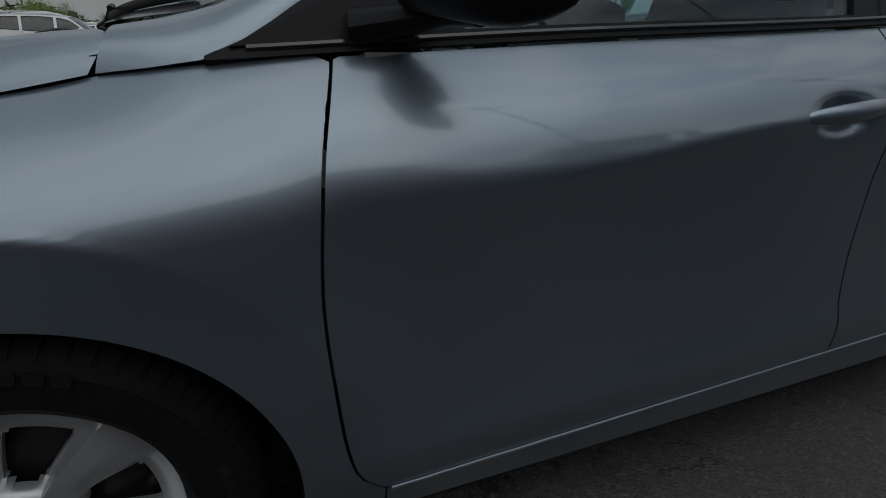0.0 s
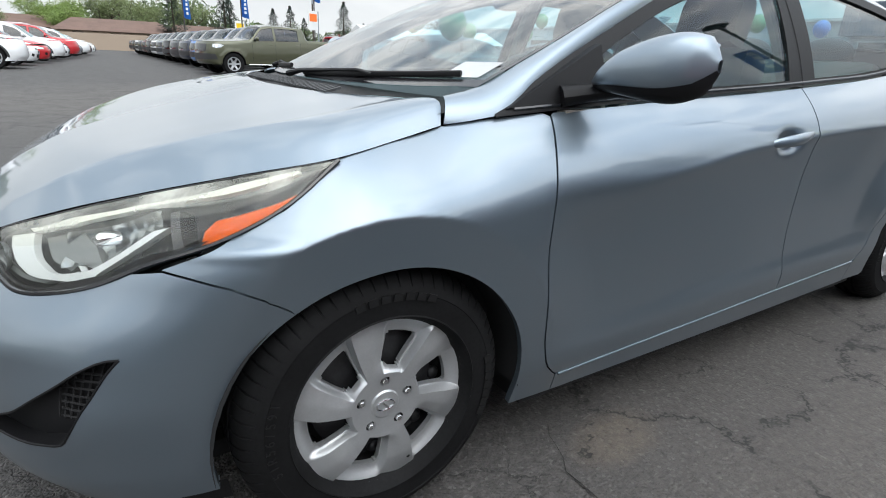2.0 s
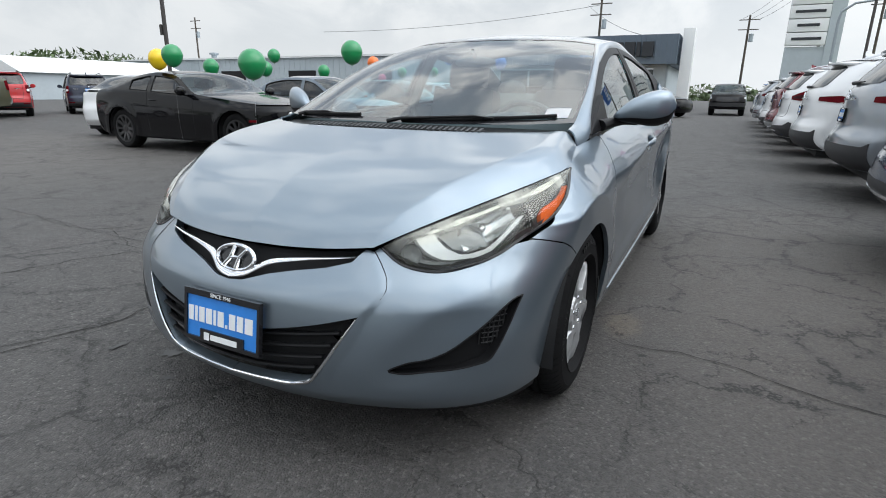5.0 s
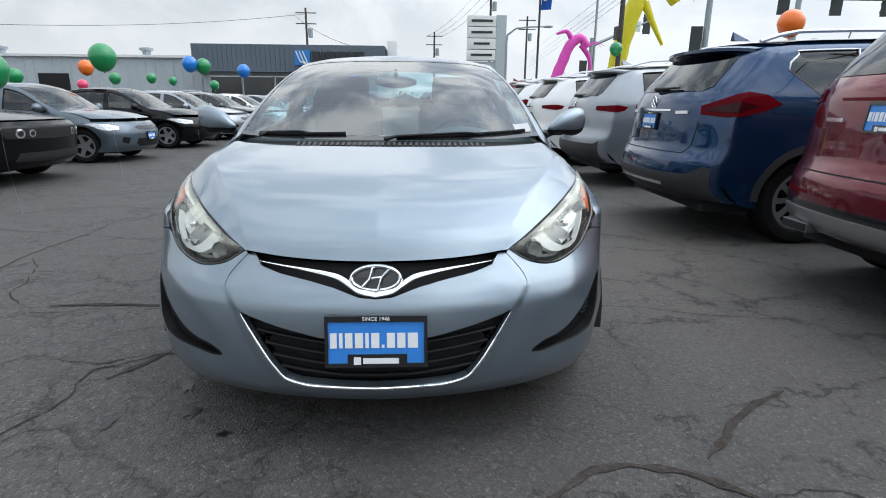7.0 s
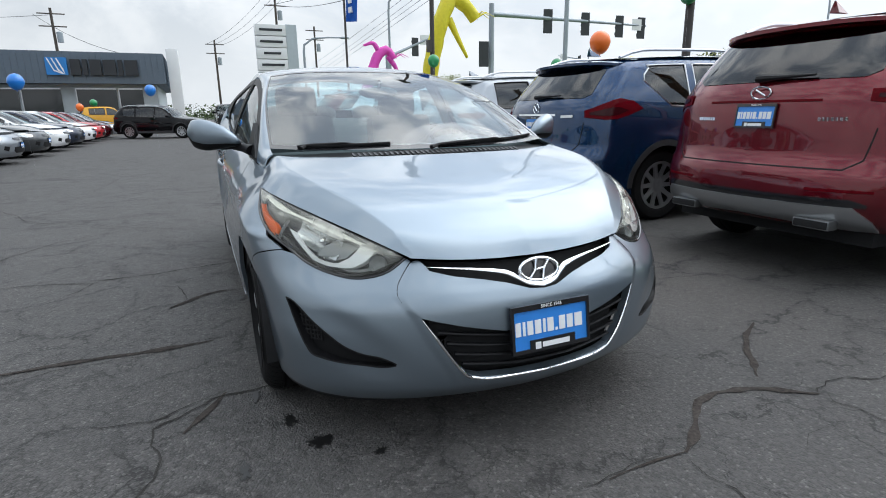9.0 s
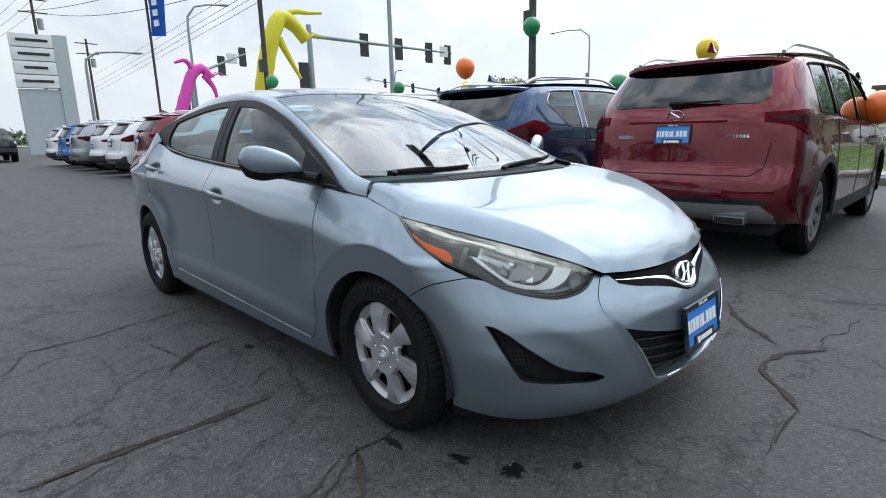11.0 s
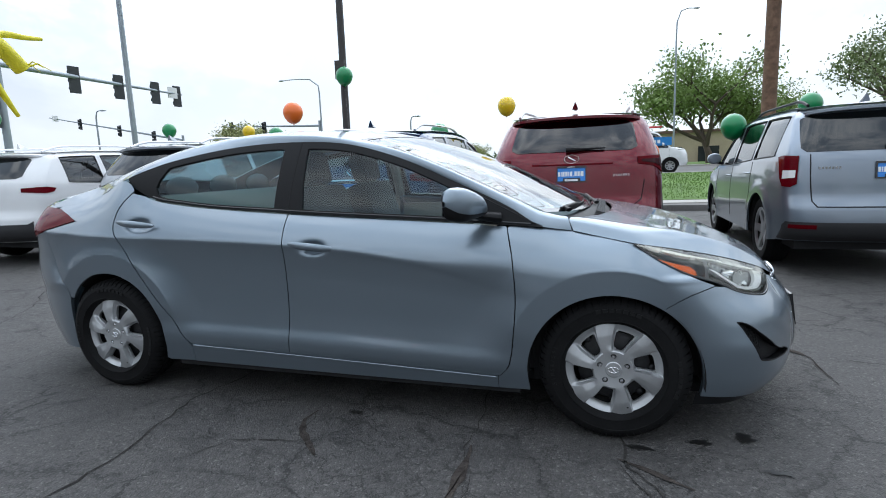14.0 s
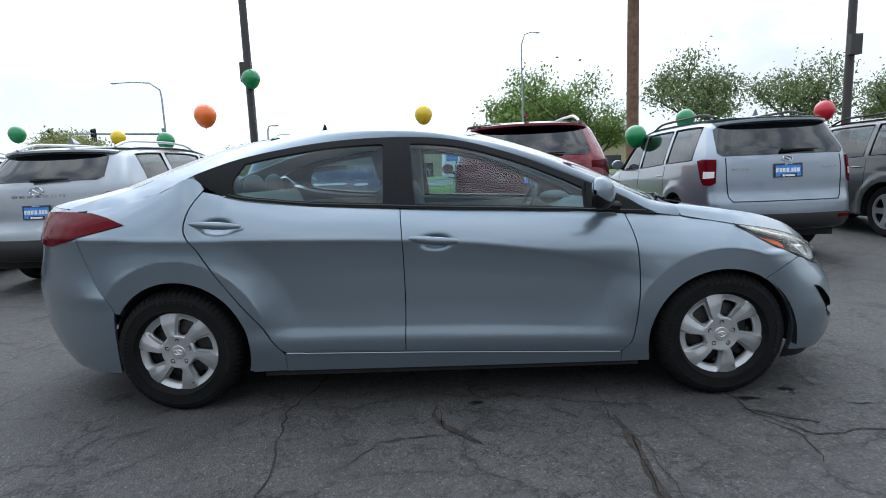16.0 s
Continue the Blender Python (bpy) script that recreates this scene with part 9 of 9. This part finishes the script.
def tube_dancer(x, y, pts, radii, arms, mat, label):
    d = thing("inflatable_tube", label, "inflatable", m=pose(x, y, 0))
    bm = bmesh.new()
    c = path3(pts)(np.linspace(0, 1, 26))
    r = np.interp(np.linspace(0, 1, 26), np.linspace(0, 1, len(radii)), radii)
    tube(bm, [tuple(p) for p in c], [float(k) * (1 + 0.05 * math.sin(i * 2.1)) for i, k in enumerate(r)], 14)
    part("trunk_tube", bm, mat, d, smooth_angle=radians(70))
    for arm in arms:
        bm = bmesh.new()
        c = path3(arm)(np.linspace(0, 1, 12))
        tube(bm, [tuple(p) for p in c], [0.125 - 0.007 * i for i in range(12)], 10)
        part("side_tube", bm, mat, d, smooth_angle=radians(70))
    end = Vector(pts[-1])
    for k in range(6):
        a = k * 1.05
        bm = bmesh.new()
        tube(bm, [end, end + Vector((0.25 * math.cos(a), 0.25 * math.sin(a) + 0.12, 0.20)), end + Vector((0.4 * math.cos(a), 0.4 * math.sin(a) + 0.3, 0.05))], [0.03, 0.02, 0.008], 5)
        part("streamer", bm, mat, d)
    bm = bmesh.new()
    box(bm, -0.45, 0.45, -0.45, 0.45, 0.0, 0.6)
    part("blower", bm, SIGNAL, d, bevel=0.05)


tube_dancer(-13.7, 6.15, [(0, 0, 0.5), (0.0, 0.05, 1.8), (0.1, 0.25, 3.2), (0.15, 0.62, 4.35), (0.1, 0.9, 4.75), (0.1, 1.35, 4.55), (0.1, 1.75, 4.15)], [0.25, 0.26, 0.26, 0.26, 0.24, 0.20], [[(0.1, 0.75, 4.55), (0.1, 1.3, 4.95), (0.1, 1.95, 5.0), (0.1, 2.4, 5.05)], [(0.15, 0.75, 4.1), (0.2, 1.05, 3.5), (0.2, 1.4, 2.9)]], TUBE_YELLOW, "tall yellow inflatable dancing tube bent at the top")
tube_dancer(-19.6, 5.75, [(0, -0.3, 0.5), (0, -0.1, 1.6), (0, 0.3, 2.8), (0, 0.7, 3.6), (0, 1.0, 3.75), (0, 1.3, 3.4)], [0.23, 0.23, 0.23, 0.22, 0.20, 0.16], [[(0, 0.7, 3.6), (0, 0.4, 4.0), (0, 0.0, 3.9)], [(0, 1.05, 3.5), (0, 1.4, 3.0), (0, 1.5, 2.4)]], TUBE_PINK, "pink inflatable dancing tube leaning over the cars")


# ---- showroom, warehouse, sign pylon ----
show = thing("showroom", "low showroom with ribbed blue-grey fascia and dark windows", "building")
bm = bmesh.new()
box(bm, -62, -46.2, -18.6, -3.6, 0, 3.7)
part("wall", bm, PALEWALL, show)
bm = bmesh.new()
box(bm, -63, -45.0, -19.0, -2.85, 3.58, 5.80)
part("fascia", bm, CLADDING, show)
for k in range(41):
    bm = bmesh.new()
    y = -18.9 + k * 0.4
    box(bm, -45.0, -44.93, y, y + 0.05, 3.58, 5.80)
    part("rib", bm, CLADDING, show)
for k in range(18):
    bm = bmesh.new()
    x = -62.5 + k * 1.0
    box(bm, x, x + 0.06, -2.85, -2.79, 3.58, 5.80)
    part("rib", bm, CLADDING, show)
for y0, y1 in ((-18.0, -15.4), (-15.2, -12.6), (-12.4, -10.0), (-9.0, -6.4), (-6.2, -4.6)):
    bm = bmesh.new()
    box(bm, -46.22, -46.12, y0, y1, 0.7, 3.2)
    w = part("window", bm, SHOPGLASS, show)
    bm = bmesh.new()
    box(bm, -46.16, -46.05, y0 - 0.06, y0, 0.6, 3.3)
    box(bm, -46.16, -46.05, y0, y1, 3.2, 3.3)
    part("window_frame", bm, SATIN, w)
bm = bmesh.new()
box(bm, -45.0, -44.75, -10.4, -9.1, 4.15, 5.35)
part("sign_square", bm, SIGN_BLUE, show, "blue square sign panel")
bm = bmesh.new()
for k in range(3):
    q = [bm.verts.new((-44.72, -10.3 + 0.28 * k + 0.9 * a, b)) for a, b in ((0.0, 5.30), (0.10, 5.30), (0.45, 4.5 + 0.02 * k), (1.0 - 0.25 * k, 4.25), (1.0 - 0.25 * k, 4.18), (0.38, 4.42))]
    bm.faces.new(q)
part("sign_stripe", bm, PLATE_WHITE, show)
y = -8.9
for w in (0.62, 0.30, 0.72, 0.80, 0.30, 0.85):
    bm = bmesh.new()
    box(bm, -45.0, -44.70, y, y + w, 4.15, 5.25)
    part("sign_bar", bm, SIGN_DARK, show)
    y += w + 0.14
bm = bmesh.new()
box(bm, -47.5, -45.6, -2.6, -1.75, 0, 6.25)
part("entrance_pillar", bm, WHITEWALL, show, "white entrance pillar", bevel=0.05)

ware = thing("warehouse", "long pale metal warehouse with open dock doors", "building")
bm = bmesh.new()
box(bm, -70, -47.5, -75, -18.8, 0, 4.8)
part("wall", bm, PALEWALL, ware)
for k in range(70):
    bm = bmesh.new()
    y = -74.5 + k * 0.8
    box(bm, -47.5, -47.44, y, y + 0.06, 0, 4.7)
    part("rib", bm, PALEWALL, ware)
bm = bmesh.new()
box(bm, -71, -47.2, -75.3, -18.6, 4.8, 5.0)
part("roof", bm, WHITEWALL, ware)
# dark slabs on the wall stand for the shade inside the open docks
for y0, y1 in ((-33.4, -30.8), (-45.0, -41.0), (-56.0, -52.0)):
    bm = bmesh.new()
    box(bm, -47.5, -47.40, y0, y1, 0, 3.4)
    part("dock_door", bm, DARK, ware)
for y in (-25.0, -38.0, -60.0):
    bm = bmesh.new()
    lathe(bm, [(0.35, 4.9), (0.35, 5.5), (0.6, 5.6), (0.6, 5.8), (0.0, 5.9)], 14, axis="z", m=pose(-50, y, 0))
    part("roof_vent", bm, GALV, ware)
shed = thing("gabled_shed", "white gabled metal shed behind the lot", "building")
bm = bmesh.new()
box(bm, -44.0, -26.0, -66, -58, 0, 2.6)
part("wall", bm, PALEWALL, shed)
bm = bmesh.new()
v = [bm.verts.new(p) for p in ((-44.4, -57.6, 2.5), (-25.6, -57.6, 2.5), (-25.6, -66.4, 2.5), (-44.4, -66.4, 2.5), (-44.4, -62, 4.1), (-25.6, -62, 4.1))]
for f in ((0, 1, 5, 4), (2, 3, 4, 5), (0, 4, 3), (1, 2, 5), (0, 3, 2, 1)):
    bm.faces.new([v[i] for i in f])
part("roof", bm, WHITEWALL, shed)

pyl = thing("sign_pylon", "white pylon sign with four stacked panels", "sign")
bm = bmesh.new()
box(bm, -51.0, -50.0, 7.35, 8.3, 0, 9.1)
part("mast", bm, PALEWALL, pyl)
bm = bmesh.new()
box(bm, -50.8, -50.1, 4.7, 7.35, 0, 5.0)
part("base", bm, PALEWALL, pyl)
for k in range(4):
    z = 5.1 + k * 1.0
    bm = bmesh.new()
    box(bm, -50.7, -49.9, 4.65, 7.32, z, z + 0.93)
    pn = part("panel", bm, WHITEWALL, pyl, bevel=0.02)
    bm = bmesh.new()
    box(bm, -49.9, -49.86, 5.0 + 0.25 * (k == 1), 7.0 - 0.25 * (k == 1), z + 0.38, z + 0.58)
    part("print_bar", bm, SIGN_DARK, pn)

# ---- far side: tan store, van, houses ----
store = thing("store_building", "low tan store building across the road", "building")
bm = bmesh.new()
box(bm, -9.0, 40.0, 84, 100, 0, 4.8)
part("wall", bm, TANWALL, store)
bm = bmesh.new()
box(bm, -9.4, 40.4, 83.6, 100.4, 4.8, 5.2)
part("parapet", bm, SHINGLE, store)
for k in range(9):
    bm = bmesh.new()
    box(bm, -6 + k * 5, -3.2 + k * 5, 83.9, 84.0, 0.6, 2.8)
    part("window", bm, SHOPGLASS, store)
store2 = copy_thing(store, pose(-70, 10, 0))
store2["label"] = "low tan store building far along the road"

VAN = dict(L=5.6, W=2.0, H=2.15, R=0.37, rim=0.22, tyre_w=0.23, spokes=8, xf=2.85, xr=-2.9, axles=(1.95, -1.55), sill=0.42, step=0.12, paint=WHITE,
           nose=[(0.36, -0.08), (0.50, 0.0), (0.90, -0.04), (1.12, -0.14)], nose_top=1.12, nose_seam=0.4, tail=[(0.42, 0.06), (0.60, 0.0), (1.2, 0.03), (2.02, 0.10)], tail_top=2.02, tail_seam=0.2,
           top=[(-2.8, 2.0), (-1.0, 2.06), (0.9, 2.06), (1.3, 1.98), (2.0, 1.24), (2.4, 1.14)], belt=[(-2.8, 1.25), (0, 1.25), (1.2, 1.22), (2.8, 1.14)], windows=[(1.85, 0.95)], gaps=(1.9, 0.85, -0.2), handles=(1.0,), mirror=(1.6, 1.4),
           cowl=2.0, header=1.25, roof_end=-2.0, seats=(0.9,), wheel_mat=ALLOY)
van = vehicle(VAN, "delivery_van", "white delivery van with blue stripe and red roof ladder", "van")
van.matrix_world = pose(2.3, 26.4, 0.48)
for s in (1, -1):
    for x0, x1, z0, z1, mt in ((-2.6, -1.5, 1.25, 1.75, SIGN_BLUE), (-0.25, 2.0, 1.35, 1.75, SIGN_BLUE), (-1.35, -0.4, 1.05, 1.85, PLATE_WHITE)):
        bm = bmesh.new()
        box(bm, x0, x1, s * 0.985, s * 1.0, z0, z1)
        part("side_graphic", bm, mt, van)
    for k in range(8):
        bm = bmesh.new()
        box(bm, -0.05 + k * 0.2, 0.08 + k * 0.2, s * 1.0, s * 1.004, 1.46, 1.62)
        part("print_bar", bm, PLATE_WHITE, van)
bm = bmesh.new()
for y in (-0.35, 0.05):
    tube(bm, [(-2.2, y, 2.28), (1.6, y, 2.28)], 0.045, 6)
for k in range(10):
    tube(bm, [(-2.0 + k * 0.38, -0.35, 2.28), (-2.0 + k * 0.38, 0.05, 2.28)], 0.03, 5)
for x in (-1.6, 0.8):
    tube(bm, [(x, -0.8, 2.15), (x, 0.8, 2.15)], 0.04, 6)
part("roof_ladder", bm, BRIGHT_RED, van)


def house(x, y, w, d, h, turn, label):
    b = thing("house", label, "house", "houses behind the lot", m=pose(x, y, 0, 0, 0, turn))
    bm = bmesh.new()
    box(bm, -w / 2, w / 2, -d / 2, d / 2, 0, h)
    part("wall", bm, WOODWALL, b)
    bm = bmesh.new()
    o = 0.6
    v = [bm.verts.new(p) for p in ((-w / 2 - o, -d / 2 - o, h - 0.1), (w / 2 + o, -d / 2 - o, h - 0.1), (w / 2 + o, d / 2 + o, h - 0.1), (-w / 2 - o, d / 2 + o, h - 0.1), (-w / 2 + 2, 0, h + 1.5), (w / 2 - 2, 0, h + 1.5))]
    for f in ((0, 1, 5, 4), (2, 3, 4, 5), (1, 2, 5), (3, 0, 4), (3, 2, 1, 0)):
        bm.faces.new([v[i] for i in f])
    part("roof", bm, SHINGLE, b)
    for k in range(3):
        bm = bmesh.new()
        xx = -w / 2 + w * (k + 0.7) / 3.4
        box(bm, xx, xx + 1.2, d / 2, d / 2 + 0.05, 0.9, 2.0)
        part("window", bm, SHOPGLASS, b)


house(-2.0, -88, 14, 9, 2.3, 3, "low beige house with a brown shingle roof")
house(-14.0, -94, 12, 9, 2.3, -4, "low beige house with a brown shingle roof")
house(8.0, -98, 12, 9, 2.6, 6, "low beige house with a brown shingle roof")
bm = bmesh.new()
box(bm, -30, 14, -80.1, -80.0, 0, 1.9)
structure("fence", bm, WOODWALL, "plain board fence behind the far cars", "fence")


# ---- trees ----
def leaf_mat(name, color):
    return material(name, color, 0.6, patch=0.3, patch_scale=0.35)


LEAVES = [leaf_mat("spring_leaves", (0.17, 0.25, 0.06)), leaf_mat("olive_leaves", (0.17, 0.215, 0.09)), leaf_mat("pale_blossom_leaves", (0.28, 0.30, 0.12))]
NEEDLES = leaf_mat("dark_needles", (0.018, 0.040, 0.026))
HEDGE = leaf_mat("distant_leaves", (0.07, 0.105, 0.04))


def broad_tree(x, y, h, spread, seed, leaf, density=1.0, size=0.16):
    """Tapered trunk, forking limbs and many small leaves gathered round the twig ends."""
    rng = random.Random(seed)
    t = thing("tree", "leafy spring tree with open spreading crown", "tree", "trees along the road", m=pose(x, y, 0))
    ends, bm = [], bmesh.new()

    def limb(p, d, length, r, level):
        pts, q, dd = [p.copy()], p.copy(), d.copy()
        for k in range(4):
            dd = (dd + Vector((rng.uniform(-0.25, 0.25), rng.uniform(-0.25, 0.25), rng.uniform(-0.05, 0.2)))).normalized()
            q = q + dd * length / 4
            pts.append(q.copy())
        tube(bm, pts, [r * (1 - 0.13 * k) for k in range(5)], 6 if level < 2 else 4, caps=False)
        if level >= 2:
            ends.extend((pts[-1], pts[-2]))
        if level >= 3:
            return
        n = rng.randint(3, 4) if level else rng.randint(5, 6)
        for k in range(n):
            a = 2 * math.pi * (k + rng.uniform(-0.3, 0.3)) / n
            tilt = rng.uniform(0.45, 1.0) if level else rng.uniform(0.30, 1.10)
            side = Vector((math.cos(a), math.sin(a), 0))
            nd = (dd * math.cos(tilt) + side * math.sin(tilt) * spread + Vector((0, 0, 0.1))).normalized()
            limb(pts[-1] if k < n - 1 else pts[-2], nd, (h * 0.31 if level == 0 else length) * rng.uniform(0.5, 0.85), r * 0.52, level + 1)
    limb(Vector((0, 0, -0.1)), Vector((0, 0, 1)), h * 0.17, h * 0.026, 0)
    part("trunk", bm, BARK, t)
    nrng = np.random.default_rng(seed)
    per = int(60 * density)
    c = np.repeat(np.array([tuple(e) for e in ends]), per, axis=0)
    c = c + nrng.normal(0, 1, c.shape) * np.array([0.4, 0.4, 0.36]) * h / 10
    n = len(c)
    d1 = nrng.normal(0, 1, (n, 3))
    d1 /= np.linalg.norm(d1, axis=1, keepdims=True)
    d2 = np.cross(d1, nrng.normal(0, 1, (n, 3)))
    d2 /= np.linalg.norm(d2, axis=1, keepdims=True)
    s = nrng.uniform(0.5, 1.2, (n, 1)) * size
    v = np.stack([c - d1 * s, c + d2 * s * 0.5, c + d1 * s, c - d2 * s * 0.5], axis=1).reshape(-1, 3)
    ob = link_mesh("crown", v, np.arange(n * 4).reshape(n, 4), leaf, t)
    ob["kind"] = "stuff"
    return t


tree_a = broad_tree(11.9, 61, 19.0, 1.05, 3, LEAVES[0], 1.1, 0.22)
tree_b = broad_tree(27.5, 60, 19.5, 1.0, 8, LEAVES[1], 0.9, 0.21)
tree_c = broad_tree(-46.5, 62, 13.0, 1.1, 15, LEAVES[2], 0.6, 0.18)
for src, x, y, a, sc in ((tree_c, -32.0, 40.0, 10, 0.74), (tree_c, -62.0, 25.8, 150, 0.62), (tree_c, -20.6, 53.0, 80, 0.62), (tree_c, -15.2, 65.0, 220, 0.5), (tree_b, 42.5, 63, 70, 0.95), (tree_a, 17.5, 66, 130, 0.72), (tree_b, 54.0, 64, 190, 0.9), (tree_c, -24.5, 66, 40, 0.72), (tree_b, -20.5, 72, 260, 0.62), (tree_a, -30.0, 75, 200, 0.6), (tree_c, -128.0, 62, 120, 1.3), (tree_c, -140.0, 66, 200, 1.4), (tree_a, -95.0, 60, 20, 0.7),
                         (tree_a, 5.0, -96, 50, 0.75), (tree_b, -6.0, -102, 150, 0.95), (tree_b, 12.0, -92, 10, 0.6), (tree_a, -20.5, -98, 240, 0.62), (tree_b, -29.5, -97, 100, 0.62), (tree_a, -41.5, -94, 300, 0.52), (tree_b, -48.0, -98, 60, 0.6), (tree_a, 20.0, -90, 210, 0.75), (tree_b, -2.5, -110, 0, 1.1), (tree_a, 7.0, -108, 99, 1.0), (tree_b, -14.0, -112, 77, 1.05)):
    c = copy_thing(src, pose(x, y, 0, 0, 0, a))
    sc *= 1.0 if y > 0 and (x > 15 or src is tree_c) else 0.62
    c.scale = (sc, sc, sc)


def conifer(x, y, h, w, seed):
    t = thing("conifer", "dark pointed conifer tree behind the lot", "tree", "conifers behind the lot", m=pose(x, y, 0))
    bm = bmesh.new()
    tube(bm, [(0, 0, -0.1), (0, 0, h * 0.95)], [h * 0.03, 0.02], 8)
    part("trunk", bm, BARK, t)
    rng = np.random.default_rng(seed)
    n = 5200
    z = h * (0.06 + 0.94 * rng.uniform(0, 1, n) ** 1.25)
    rad = w * (1 - z / h) ** 0.8 * (0.78 + 0.22 * np.sin(z * 5.2 / h * 6))
    a = rng.uniform(0, 6.283, n)
    rr = rad * rng.uniform(0.25, 1.0, n) ** 0.6 * (1 + 0.15 * np.sin(a * 5 + z * 3))
    c = np.c_[rr * np.cos(a), rr * np.sin(a), z - 0.2 * rr]
    out = np.c_[np.cos(a), np.sin(a), rng.uniform(-0.5, 0.1, n)]
    sd = np.c_[-np.sin(a), np.cos(a), rng.uniform(-0.3, 0.3, n)]
    s = rng.uniform(0.12, 0.32, (n, 1)) * h / 8
    v = np.stack([c - sd * s * 0.35, c + out * s, c + sd * s * 0.35], axis=1).reshape(-1, 3)
    ob = link_mesh("crown", v, np.arange(n * 3).reshape(n, 3), NEEDLES, t)
    ob["kind"] = "stuff"
    return t


con = conifer(-34.5, -88, 8.6, 3.3, 5)
for x, y, a, sc in ((-26.0, -89, 40, 0.86), (-23.6, -90, 150, 0.80), (-15.6, -86, 260, 1.0), (-8.6, -84, 90, 0.95), (-25.2, -80, 10, 0.62), (-42.0, -97, 200, 0.7), (2.0, 95, 30, 0.9), (-17.5, -92, 310, 0.95), (-12.0, 90, 75, 0.85)):
    c = copy_thing(con, pose(x, y, 0, 0, 0, a))
    c.scale = (sc, sc, sc)


def hedge_band(x0, x1, y0, y1, h, n, seed, name, size=0.6):
    """A far belt of trees, too distant to tell apart."""
    rng = np.random.default_rng(seed)
    x, y = rng.uniform(x0, x1, n), rng.uniform(y0, y1, n)
    top = h * (0.55 + 0.25 * np.sin(x * 0.11 + seed) + 0.2 * np.sin(x * 0.31 + y * 0.2 + 2 * seed))
    c = np.c_[x, y, top * rng.uniform(0.0, 1.0, n) ** 0.7]
    d1, d2 = rng.normal(0, 1, (n, 3)), rng.normal(0, 1, (n, 3))
    s = rng.uniform(0.4, 1.0, (n, 1)) * size
    v = np.stack([c - d1 * s * 0.5, c + d2 * s * 0.4, c + d1 * s * 0.5], axis=1).reshape(-1, 3)
    tagged(link_mesh(name, v, np.arange(n * 3).reshape(n, 3), HEDGE), "far belt of green trees behind the houses", "trees", kind="stuff")


hedge_band(-110, 70, -135, -118, 9.5, 26000, 3, "tree_belt", 1.1)
hedge_band(-160, 160, 150, 170, 7.0, 16000, 9, "tree_belt", 1.3)
hedge_band(-190, -170, -60, 120, 6.5, 9000, 5, "tree_belt", 1.3)
hedge_band(80, 110, -120, 140, 8.0, 12000, 6, "tree_belt", 1.2)
